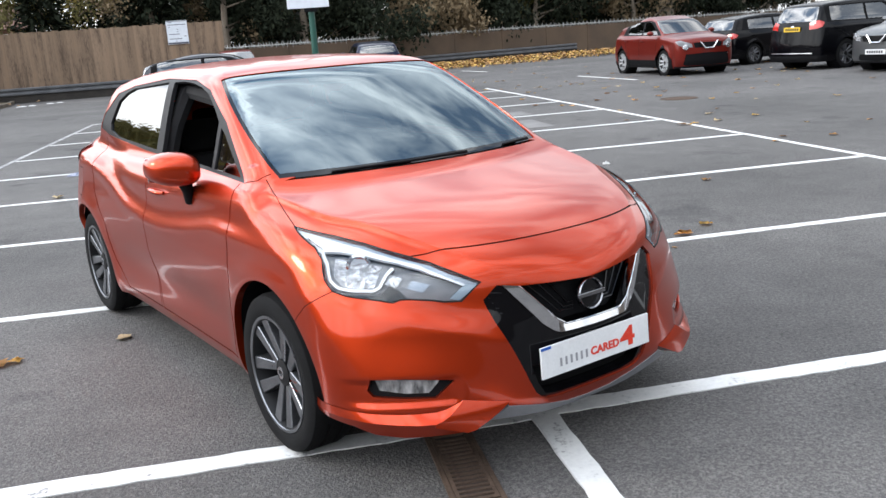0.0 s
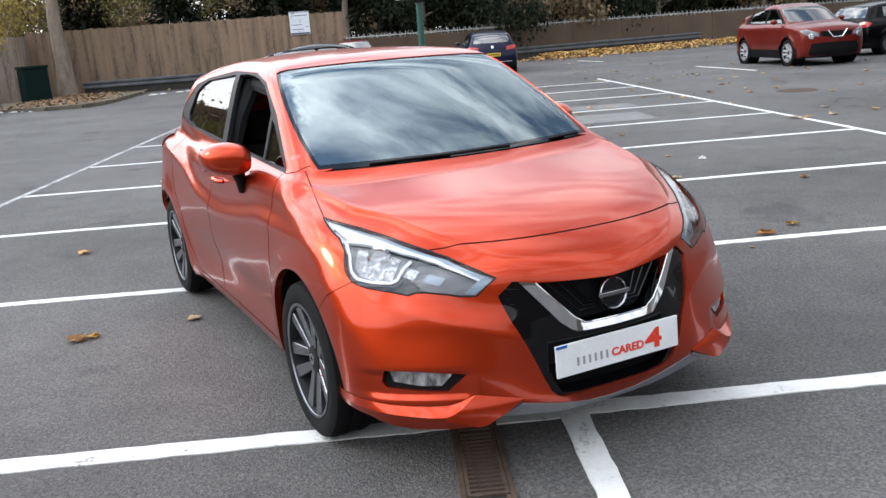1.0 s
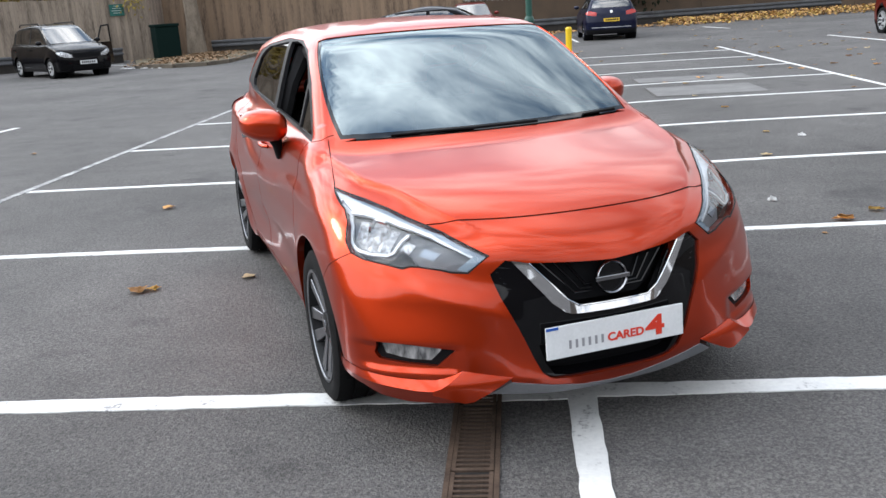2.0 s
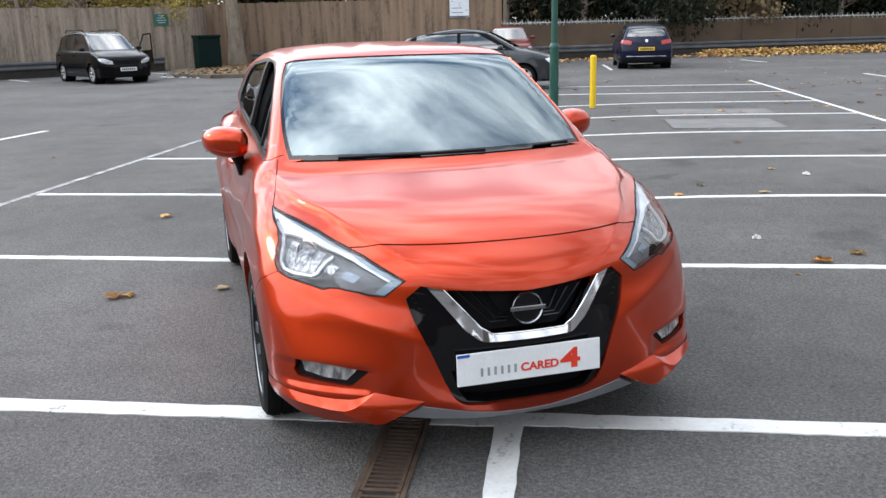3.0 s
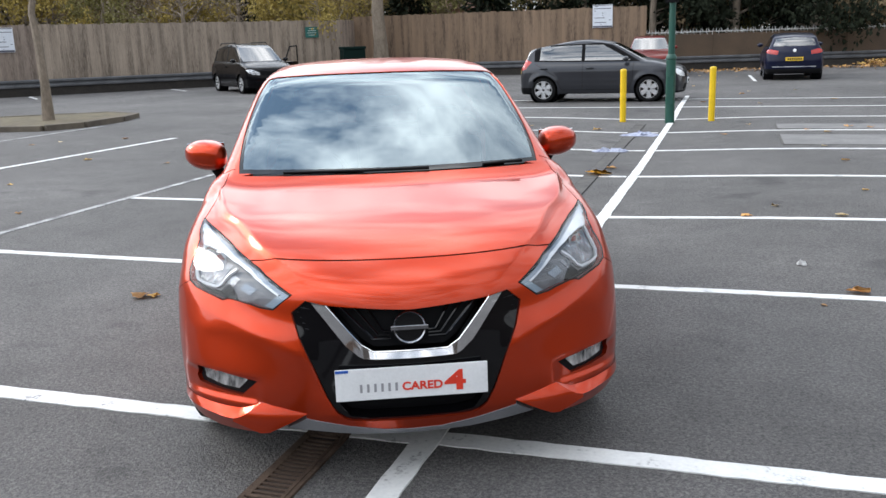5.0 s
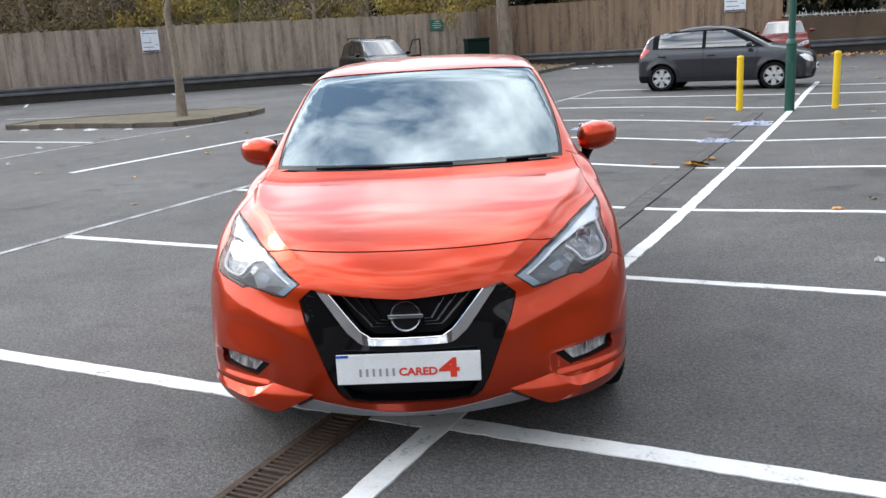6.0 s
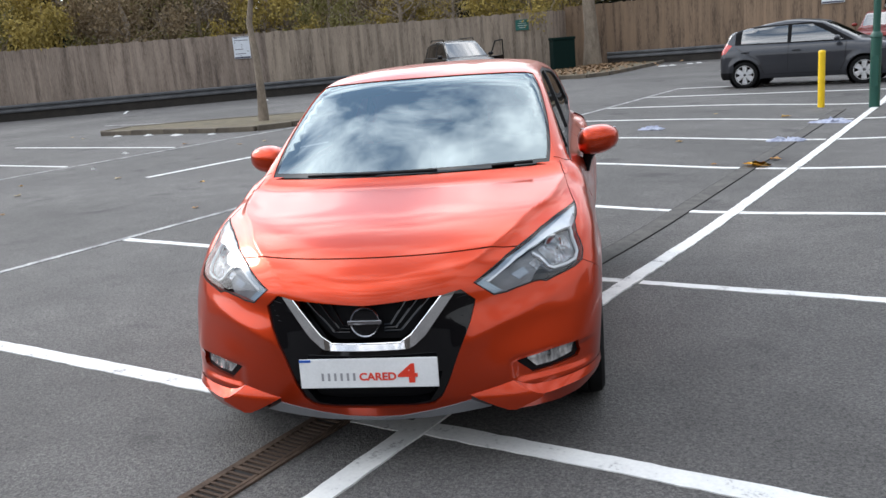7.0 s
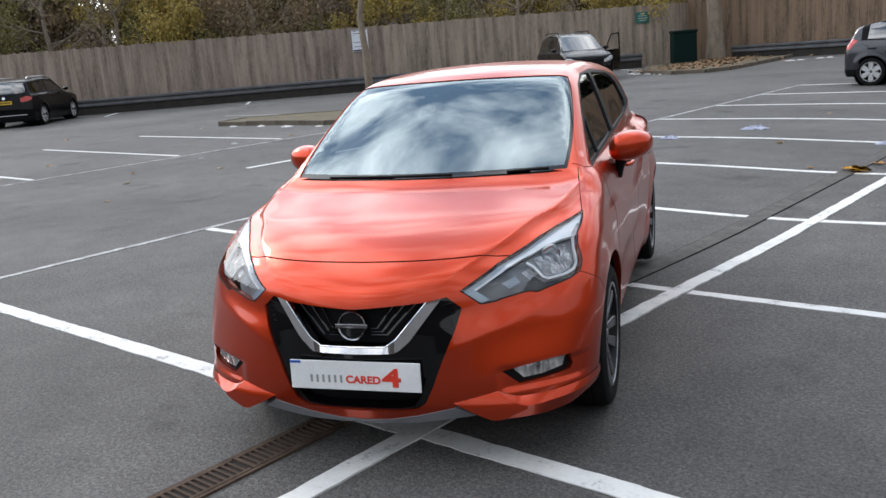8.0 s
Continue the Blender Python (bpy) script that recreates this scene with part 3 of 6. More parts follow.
def on_nose(th, z, more=None):
    t = np.radians(th)
    o = np.stack([np.zeros_like(z), np.full_like(z, -1.0), z], 1)
    d = np.stack([np.sin(t), -np.cos(t), np.zeros_like(z)], 1)
    p = cast(body, o, d)
    extra = pocket(p[:, 0], z) if more is None else more(p[:, 0], z)
    return p + d * extra[:, None]


def flank_uv(p):
    return float(p[1]), math.atan2(p[2] - 0.5, p[0])


def nose_uv(p):
    return math.degrees(math.atan2(p[0], -(p[1] + 1.0))), float(p[2])


def from_side(pts):
    """(y, z) seen from the side, laid on the flank."""
    a = np.array(pts, float)
    o = np.stack([np.zeros(len(a)), a[:, 0], a[:, 1]], 1)
    return cast(body, o, np.tile([1.0, 0, 0], (len(a), 1)))


def from_front(pts):
    a = np.array(pts, float)
    o = np.stack([a[:, 0], np.full(len(a), -1.0), a[:, 1]], 1)
    return cast(body, o, np.tile([0, -1.0, 0], (len(a), 1)))


def from_top(pts):
    a = np.array(pts, float)
    o = np.stack([a[:, 0], a[:, 1], np.full(len(a), 0.5)], 1)
    return cast(body, o, np.tile([0, 0, 1.0], (len(a), 1)))


def fine(pts, n=6):
    """More points along a polyline."""
    res = []
    for a, b in zip(pts, pts[1:]):
        res += [tuple(a[k] + (b[k] - a[k]) * i / n for k in range(len(a))) for i in range(n)]
    return res + [tuple(pts[-1])]


car = empty("orange_hatchback", None, "glossy orange-red five-door hatchback standing across marked parking bays", "car")

# outlines that two panels share
shut_front = from_top([(x, -1.826 + 0.65 * x ** 2.5) for x in np.linspace(0, 0.552, 12)])
corner = nose_uv(shut_front[-1])
lamp_top = fine([(70.3, 0.876), (64.0, 0.8625), (57.8, 0.850), (49.6, 0.8286), corner], 3)
lamp_low = fine([(28.7, 0.650), (32.1, 0.653), (34.1, 0.660), (38.8, 0.669), (40.6, 0.669), (42.0, 0.661), (44.9, 0.670), (51.0, 0.684), (54.3, 0.700)], 2)
lamp_back = fine([(54.3, 0.700), (56.4, 0.732), (58.2, 0.790), (61.0, 0.822), (65.5, 0.848), (70.3, 0.876)], 2)
lamp_inner = fine([corner, (34.4, 0.772), (30.1, 0.745), (24.5, 0.705)], 2)
lamp_poly = lamp_top[:-1] + lamp_inner + lamp_low[:-1] + lamp_back[:-1]
flank_of = lambda pts: [flank_uv(p) for p in on_nose(np.array([q[0] for q in pts], float), np.array([q[1] for q in pts], float))]
lamp_tip = on_nose(np.array([70.3]), np.array([0.876]))[0]
shut_side = from_top([(0.700 + (lamp_tip[0] - 0.702) * t, -0.93 + (lamp_tip[1] + 0.93) * t) for t in np.linspace(0, 1, 9)])
arch_f = from_side([(HUB_F - ARCH * math.cos(a), HUB_Z + ARCH * math.sin(a)) for a in np.radians(np.linspace(-22, 202, 40))])
arch_r = from_side([(HUB_R - ARCH * math.cos(a), HUB_Z + ARCH * math.sin(a)) for a in np.radians(np.linspace(-22, 202, 40))])
seam_top = on_nose(np.array([54.3]), np.array([0.700]))[0]
seam = from_side(fine([(seam_top[1], 0.700), (-1.47, 0.640), (HUB_F - ARCH * math.cos(radians(48)), HUB_Z + ARCH * math.sin(radians(48)))], 3))

# ----- flank sheet: fenders, doors, glass, roof, bonnet
scr_base = from_top([(x, -1.085 + 0.30 * x * x) for x in np.linspace(0, 0.655, 9)])
scr_top = from_top([(x, -0.325 + 0.26 * x * x) for x in np.linspace(0, 0.565, 9)])
screen_poly = [flank_uv(p) for p in scr_base] + [flank_uv(p) for p in scr_top[::-1]]
scr_in = [flank_uv(p) for p in from_top([(x, -1.055 + 0.30 * x * x) for x in np.linspace(0, 0.640, 9)])] + [flank_uv(p) for p in from_top([(x, -0.337 + 0.26 * x * x) for x in np.linspace(0, 0.552, 9)])[::-1]]
side_uv = lambda pts: [flank_uv(p) for p in from_side(pts)]
glass_line = side_uv(fine([(-0.83, 0.988), (-0.30, 1.004), (0.5, 1.03), (1.20, 1.075), (1.37, 1.105), (1.36, 1.17), (1.15, 1.305), (0.9, 1.345), (0.4, 1.382), (0.0, 1.375), (-0.22, 1.335), (-0.5, 1.205), (-0.83, 0.988)], 3)[:-1])
quarter = side_uv([(-0.76, 1.004), (-0.46, 1.012), (-0.45, 1.180), (-0.50, 1.160)])
win_f = side_uv(fine([(-0.43, 1.014), (0.25, 1.036), (0.29, 1.366), (0.15, 1.370), (0.02, 1.362), (-0.10, 1.345), (-0.21, 1.318), (-0.32, 1.262), (-0.41, 1.205), (-0.43, 1.014)], 3)[:-1])
win_r = side_uv(fine([(0.34, 1.040), (1.02, 1.072), (1.16, 1.10), (1.19, 1.14), (1.12, 1.262), (1.02, 1.305), (0.90, 1.332), (0.37, 1.366), (0.34, 1.040)], 3)[:-1])
bonnet_poly = [flank_uv(p) for p in shut_front] + flank_of(lamp_top[::-1])[1:] + [flank_uv(p) for p in shut_side[::-1]] + [flank_uv(p) for p in from_top([(x, -1.10 + 0.30 * x * x) for x in np.linspace(0.70, 0, 12)])]
fender_front = flank_of(lamp_back[::-1]) + [flank_uv(p) for p in seam[1:]]
SU, SV = 1.0, 0.85
PM = -0.355
door_cut = [ribbon(side_uv(q), 0.008, SU, SV) for q in (
    fine([(-0.80, 0.985), (-0.82, 0.75), (-0.80, 0.42), (-0.76, 0.262), (0.22, 0.262), (0.27, 0.55), (0.26, 1.01)], 5),
    fine([(0.27, 0.55), (0.25, 0.262), (0.80, 0.262), (0.93, 0.40), (1.00, 0.60), (1.17, 0.78), (1.24, 1.06)], 5))]
pillar_cut = ribbon(side_uv([(-0.83, 0.988), (-0.90, 1.0), (-0.92, 1.02)]), 0.005, SU, SV)
fuel = ribbon(side_uv(fine([(1.40, 0.72), (1.56, 0.72), (1.57, 0.88), (1.41, 0.88), (1.40, 0.72)], 2)), 0.005, SU, SV)
sill = side_uv(fine([(-0.80, 0.235), (1.0, 0.235)], 10)) + [(0.995, PM - 0.05), (-0.80, PM - 0.05)]
cut_shut = ribbon([flank_uv(p) for p in shut_side], 0.0028, SU, SV)
arch_f_uv = [flank_uv(p) for p in arch_f]
arch_r_uv = [flank_uv(p) for p in arch_r]
tail_lamp = side_uv([(1.54, 0.995), (1.72, 0.985), (1.74, 0.90), (1.67, 0.86), (1.58, 0.93)])
body_poly = fender_front + [(arch_f_uv[20][0], arch_f_uv[20][1] - 0.10), (HUB_F, PM), (HUB_F, PM - 0.05), (1.975, PM - 0.05), (1.975, math.pi / 2 + 0.02), (-1.0, math.pi / 2 + 0.02)] + [(-1.0, 1.2)] + [flank_uv(p) for p in shut_side[1:]]
ys = np.concatenate([np.linspace(-1.86, -0.90, 44), np.linspace(-0.88, 1.80, 92), np.linspace(1.82, 1.975, 12)])
phis = np.concatenate([np.linspace(PM, 0.75, 52), np.linspace(0.77, math.pi / 2, 22)])
flank = sheet(ys, phis, [
    ("gone", arch_f_uv), ("gone", arch_r_uv),
    ("quarter", quarter, -0.010), ("win_f", win_f, -0.012), ("win_r", win_r, -0.012),
    ("gap", door_cut[0], -0.004), ("gap", door_cut[1], -0.004), ("gap", fuel, -0.003), ("gap", pillar_cut, -0.003),
    ("frame", glass_line, -0.003, 0.02),
    ("screen", scr_in, -0.004), ("frit", screen_poly, -0.004),
    ("gap", cut_shut, -0.005),
    ("bonnet", bonnet_poly, 0.0, 0.025),
    ("lamp_r", tail_lamp, 0.010, 0.03), ("sill", sill, 0.0, 0.02),
    ("body", body_poly, 0.0, 0.03)], on_flank)
lid = sheet(np.linspace(-1.86, -0.86, 56), np.linspace(0.30, math.pi / 2, 150), [("gap", cut_shut, -0.005), ("bonnet", bonnet_poly, 0.0, 0.025)], on_flank)
lay("bonnet", lid["bonnet"], M_ORANGE, car)
lay("body", flank["body"], M_ORANGE, car)
lay("seams", flank["gap"], M_GAP, car, "both", "narrow dark gaps between body panels")
lay("sill", flank["sill"], M_ORANGE, car)
for s in ("left", "right"):
    lay("window_frame", flank["frame"], M_TRIM, car, s, "dark grey window surround")
    lay("quarter_glass", flank["quarter"], M_SIDEGLASS, car, s)
    lay("rear_door_glass", flank["win_r"], M_DARKGLASS, car, s)
    lay("tail_lamp", flank["lamp_r"], M_SMOKED, car, s, "smoked red tail lamp")
lay("front_door_glass", flank["win_f"], M_SIDEGLASS, car, "left")
lay("windscreen", flank["screen"], M_WINDSCREEN, car, "both", "windscreen reflecting broken cloud")
lay("windscreen_border", flank["frit"], M_GLOSS, car, "both", "black windscreen border")

# ----- nose sheet: bumper, lamps, grille
nf = lambda pts: [nose_uv(p) for p in from_front(pts)]
rear_edge = [nose_uv(p) for p in seam] + [nose_uv(p) for p in arch_f[:15] if p[2] < 0.56][::-1]
bumper_poly = [(-1.0, 0.15)] + [(rear_edge[-1][0], 0.15)] + rear_edge[::-1] + lamp_low[::-1][1:] + lamp_inner[::-1] + [nose_uv(p) for p in shut_front[::-1]][1:] + [(-1.0, float(shut_front[0][2]))]
GR_TOP = [(0.0, 0.660), (0.19, 0.671), (0.26, 0.673), (0.333, 0.685), (0.35, 0.688)]
grille_poly = [(-1.0, 0.258)] + nf(fine([(0.0, 0.258), (0.15, 0.260), (0.207, 0.266), (0.232, 0.276)], 3)) + nf(fine([(0.262, 0.303), (0.290, 0.357), (0.333, 0.465), (0.379, 0.569), (0.396, 0.627), (0.400, 0.645), (0.35, 0.688)], 3)) + nf(fine(GR_TOP[::-1][1:], 3)) + [(-1.0, 0.660)]
vee_out = [(0.333, 0.686), (0.216, 0.537), (0.177, 0.506), (0.155, 0.498), (0.0, 0.497)]
vee_in = [(0.0, 0.522), (0.128, 0.522), (0.168, 0.548), (0.280, 0.676)]
vee_poly = [(-1.0, 0.497)] + nf(fine(vee_out, 4)[::-1]) + nf(fine(vee_in[::-1], 4)) + [(-1.0, 0.522)]
upper_poly = [(-1.0, 0.522)] + nf(fine(vee_in, 4)) + nf(fine(GR_TOP[:3][::-1][1:], 3)) + [(-1.0, 0.660)]
lower_poly = [(-1.0, 0.266)] + nf(fine([(0.0, 0.266), (0.15, 0.268), (0.215, 0.282), (0.25, 0.335), (0.27, 0.40)], 3)) + nf([(0.0, 0.40)]) + [(-1.0, 0.40)]
fog_poly = fine([(31.3, 0.402), (34.9, 0.347), (40.4, 0.352), (46.4, 0.361), (47.4, 0.380), (46.6, 0.421), (40.1, 0.4195), (31.3, 0.402)], 2)[:-1]
fog_lens = fine([(34.1, 0.400), (36.1, 0.364), (40.4, 0.366), (45.2, 0.380), (46.0, 0.413), (40.0, 0.407), (34.1, 0.400)], 2)[:-1]
valance = [(-1.0, 0.214)] + fine([(6.0, 0.220), (12.7, 0.242), (21.2, 0.281), (25.6, 0.241), (12.0, 0.208), (6.0, 0.203)], 2) + [(-1.0, 0.200)]
low_edge = fine([(21.2, 0.296), (24.6, 0.264), (27.8, 0.233), (34.0, 0.222), (41.0, 0.214), (46.5, 0.226), (50.5, 0.252), (rear_edge[-1][0] + 3, 0.262)], 3)
under_poly = [(-1.0, 0.15), (rear_edge[-1][0] + 3, 0.15)] + low_edge[::-1] + [(21.2, 0.281), (25.6, 0.241), (12.0, 0.208), (6.0, 0.203), (-1.0, 0.200)]
LIP_X = [0.52, 0.54, 0.56, 0.58, 0.60, 0.65, 0.70, 0.75, 0.80, 0.84]
lip_end = rear_edge[-1][0] + 3
roll_low = nf([(x, float(lip_top(x)) - float(lip_band(x))) for x in LIP_X])
facet_poly = nf(fine([(0.362, 0.301), (0.52, 0.335)], 4)) + roll_low[1:5] + nf(fine([(0.600, 0.264), (0.545, 0.245), (0.490, 0.2255)], 2)) + [(24.6, 0.262)]
roll_poly = nf([(x, float(lip_top(x))) for x in LIP_X]) + [(lip_end, 0.304), (lip_end, 0.276)] + roll_low[::-1]
edge_poly = [(lip_end, 0.276)] + roll_low[:3:-1] + low_edge[6:]
cut_front = ribbon([nose_uv(p) for p in shut_front], 0.007, 0.016, 1.0)
cut_seam = ribbon([nose_uv(p) for p in seam], 0.005, 0.016, 1.0)
drl = fine([(64.5, 0.846), (59.6, 0.820), (57.2, 0.784), (55.7, 0.737), (53.7, 0.714), (50.6, 0.705), (46.2, 0.702), (44.9, 0.712), (43.7, 0.752), (42.4, 0.770)], 3)
ths = np.concatenate([np.linspace(0, 30, 44), np.linspace(30.6, 73, 60)])
zs = np.linspace(0.188, 0.885, 72)
front = sheet(ths, zs, [
    ("lamp", lamp_poly, -0.002, 0.03),
    ("vee", vee_poly, vee_push, 0.035), ("upper", upper_poly, -0.055), ("lower", lower_poly, -0.05), ("panel", grille_poly, -0.008, 0.05),
    ("foglens", fog_lens, -0.012, 0.0), ("fog", fog_poly, -0.016, 0.0),
    ("gap", cut_front, -0.005), ("gap2", cut_seam, -0.003),
    ("valance", valance, 0.004, 0.03), ("under", under_poly, -0.05), ("facet", facet_poly, facet_push, 0.08), ("roll", roll_poly, roll_push), ("edge", edge_poly, edge_push, 0.06),
    ("bumper", bumper_poly, 0.0, 0.03)], on_nose)
bumper = lay("front_bumper", front["bumper"], M_ORANGE, car)
lay("bonnet_seam", front["gap"], M_GAP, car)
for s in ("left", "right"):
    lay("bumper_seam", front["gap2"], M_GAP, car, s)
    lay("bumper_lip", joined(front["facet"], front["roll"], front["edge"]), M_ORANGE, bumper, s)
    lay("front_valance", front["valance"], M_SKID, car, s, "grey plastic lower valance")
lay("bumper_underside", front["under"], M_BLACK, car)
grille = lay("grille_panel", front["panel"], M_GLOSS, car, "both", "gloss black grille surround")
lay("chrome_vee", front["vee"], M_CHROME, grille, "both", "bright chrome vee")
edge = on_nose(np.array([q[0] for q in nf(fine(vee_in, 3))]), np.array([q[1] for q in nf(fine(vee_in, 3))]), vee_push)
for s in (-1, 1):
    part("chrome_edge", tube([(s * v[0], v[1] - 0.002, v[2]) for v in edge], 0.0028, 6), M_CHROME, grille, "thin bright chrome edge", True)
lay("upper_mesh", front["upper"], M_BLACK, grille)
lay("lower_mesh", front["lower"], M_BLACK, grille)
# vee-shaped bars inside the upper opening, and short slats at its outer corners
for k in range(3):
    for s in (-1, 1):
        o = 0.045 + 0.036 * k
        pts = [(s * (0.285 - o * 1.15), -1.925 + 0.02, 0.668), (s * (0.148 - o * 0.5), -1.945, 0.556 + 0.012 * k), (s * 0.065, -1.948, 0.556 + 0.012 * k)]
        part("grille_bar", tube(pts, 0.0045, 6), M_GLOSS, grille)
for k in range(5):
    for s in (-1, 1):
        z = 0.585 + 0.018 * k
        x1 = 0.352 + 0.48 * (z - 0.585) if z < 0.645 else 0.385 - 0.8 * (z - 0.645)
        x0 = x1 - 0.045
        y0 = -float(nose(np.array(x0), np.array(z))) + 0.014
        y1 = -float(nose(np.array(x1), np.array(z))) + 0.014
        part("corner_slat", tube([(s * x0, y0, z), (s * x1, y1, z + 0.008)], 0.0035, 6), M_TRIM, grille)
# round badge: plain ring and bar
ring = bmesh.new()
add_lathe(ring, [(0.050, -0.008), (0.057, -0.006), (0.058, 0.004), (0.054, 0.010), (0.050, 0.006)], 40, None, True)
add_box(ring, -0.064, 0.064, -0.008, 0.008, -0.004, 0.012, 0.003)
part("badge", ring, M_BADGE, grille, "round metal badge with a cross bar", True, pose(0, -1.968, 0.598, 84, 0, 0))
part("badge_back", lathe([(0.052, -0.02), (0.052, -0.004), (0, -0.002)], 32), M_GLOSS, grille, "", True, pose(0, -1.968, 0.598, 84, 0, 0))

# dealer plate
plate = part("plate", box(-0.26, 0.26, -0.004, 0.004, -0.0555, 0.0555, 0.002), M_WHITE, car, "white dealer plate with red and grey lettering", False, pose(0, -1.994, 0.411, -3, 0, 0))
part("plate_band", box(-0.259, -0.215, -0.0058, -0.0040, 0.045, 0.0545), M_BLUE, plate, "blue corner band")
for i in range(6):
    x = -0.178 + i * 0.0240
    part("plain_bar", box(x, x + 0.0085, -0.0056, -0.0040, -0.0275, 0.0015), M_GREYINK, plate)
def fit_words(name, text, x0, x1, z0, z1, bold):
    ob = words(name, text, 0.05, M_RED, plate, None, 0.0008, "LEFT", bold)
    vs = [v.co for v in ob.data.vertices]
    a0, a1, b0, b1 = min(v.x for v in vs), max(v.x for v in vs), min(v.y for v in vs), max(v.y for v in vs)
    for v in vs:
        v.x, v.y = x0 + (v.x - a0) / (a1 - a0) * (x1 - x0), z0 + (v.y - b0) / (b1 - b0) * (z1 - z0)
    ob.matrix_basis = pose(0, -0.0052, 0, 90, 0, 0)


fit_words("lettering", "CARED", -0.034, 0.104, -0.028, 0.002, 0.0016)
fit_words("figure", "4", 0.110, 0.184, -0.038, 0.034, 0.0016)

# headlamps: bowl, light guide, projector, lens
stripe_up = [(69.0, 0.8705), (64.0, 0.859), (57.8, 0.846), (49.6, 0.8245), (corner[0] + 0.3, corner[1] - 0.006), (34.4, 0.767), (30.3, 0.737), (25.2, 0.701)]
brow_up = [(69.0, 0.8705), (64.0, 0.859), (57.8, 0.841), (49.6, 0.8165), (42.0, 0.788), (36.8, 0.769), (32.4, 0.738), (27.0, 0.6985)]
brow_low = [(28.0, 0.697), (31.4, 0.724), (36.8, 0.759), (41.5, 0.778), (44.5, 0.786), (49.5, 0.802), (55.0, 0.812), (59.2, 0.814), (61.6, 0.829), (65.0, 0.849)]
lamp_sheet = sheet(np.linspace(23, 73, 50), np.linspace(0.635, 0.88, 26), [
    ("guide", ribbon(drl, 0.009, 0.0145, 1.0), -0.018, 0.01),
    ("amber", [(24.9, 0.699), (27.2, 0.705), (28.4, 0.694), (31.0, 0.660), (29.0, 0.653)], -0.010, 0.012),
    ("brow", fine(brow_up, 4) + fine(brow_low, 4), -0.005, 0.012), ("stripe", fine(stripe_up, 4) + fine(brow_low, 4), -0.007),
    ("cup", fine([(45.0, 0.780), (50.7, 0.800), (56.2, 0.806), (55.2, 0.748), (53.0, 0.722), (50.4, 0.713), (46.2, 0.711), (45.0, 0.782)], 3)[:-1], -0.030, 0.0),
    ("black", [(39.2, 0.670), (41.0, 0.700), (43.0, 0.723), (45.0, 0.690), (50.0, 0.694), (54.0, 0.708), (51.0, 0.685), (45.0, 0.672), (42.0, 0.662)], -0.03, 0.0),
    ("side_cup", [(40.3, 0.742), (43.2, 0.758), (44.2, 0.728), (41.8, 0.706)], -0.029, 0.0), ("turn", [(34.6, 0.714), (38.4, 0.733), (39.4, 0.706), (36.2, 0.688)], -0.029, 0.0),
    ("bowl", lamp_poly, -0.032)], on_nose)
lamp_lens = sheet(np.linspace(23, 73, 44), np.linspace(0.635, 0.88, 22), [("lens", lamp_poly, 0.002)], on_nose)
for s in ("left", "right"):
    hl = lay("headlamp", lamp_sheet["bowl"], M_LAMPGREY, car, s, "clear swept-back headlamp with a white light guide")
    lay("light_guide", lamp_sheet["guide"], M_LAMPWHITE, hl, s)
    lay("lamp_brow", lamp_sheet["brow"], M_LAMPWHITE, hl, s)
    lay("lamp_stripe", lamp_sheet["stripe"], M_LAMPBLUE, hl, s)
    lay("indicator", lamp_sheet["amber"], M_INDIC, hl, s, "pale indicator")
    lay("reflector", lamp_sheet["cup"], M_LAMPMET, hl, s)
    lay("side_reflector", lamp_sheet["side_cup"], M_LAMPMET, hl, s)
    lay("turn_lamp", lamp_sheet["turn"], M_LAMPBLUE, hl, s, "pale turn lamp")
    lay("lamp_mask", lamp_sheet["black"], M_GLOSS, hl, s)
    sg = 1 if s == "left" else -1
    c = on_nose(np.array([50.3]), np.array([0.760]))[0]
    part("projector", lathe([(0.030, -0.01), (0.042, 0.0), (0.044, 0.006), (0.036, 0.008), (0.030, -0.004), (0.0, -0.008)], 28), M_CHROME, hl, "", True,
         Matrix.Translation((sg * (c[0] - 0.035), c[1] + 0.03, c[2])) @ Matrix.Rotation(sg * radians(42), 4, "Z") @ pose(0, 0, 0, 88, 0, 0))
    lens = lay("lens", lamp_lens["lens"], M_LENS, hl, s)
    lens.visible_shadow = False
    rim = on_nose(np.array([q[0] for q in lamp_poly]), np.array([q[1] for q in lamp_poly]))
    part("lamp_seal", tube([(sg * v[0], v[1], v[2]) for v in rim] + [(sg * rim[0][0], rim[0][1], rim[0][2])], 0.0032, 6), M_GAP, hl, "thin black edge")
    fog = lay("fog_lamp", front["fog"], M_BLACK, car, s, "fog lamp in a black bezel")
    lay("fog_reflector", front["foglens"], M_FOG, fog, s)

# wheel wells and floor pan
for hy in (HUB_F, HUB_R):
    for s in (-1, 1):
        bm = bmesh.new()
        add_lathe(bm, [(ARCH + 0.008, -0.01), (ARCH + 0.008, -0.30), (0.0, -0.30)], 40)
        bmesh.ops.bisect_plane(bm, geom=bm.verts[:] + bm.edges[:] + bm.faces[:], plane_co=(s * 0.09, 0, 0), plane_no=(s, 0, 0), clear_outer=True)
        part("wheel_well", bm, M_BLACK, car, "", True, Matrix.Translation((s * 0.845, hy, HUB_Z)) @ pose(0, 0, 0, 0, s * 90, 0))
part("floor_pan", box(-0.62, 0.62, -1.45, 1.80, 0.19, 0.26, 0.01), M_BLACK, car)
part("engine_block", box(-0.50, 0.50, -1.66, -0.95, 0.20, 0.60, 0.03), M_BLACK, car)
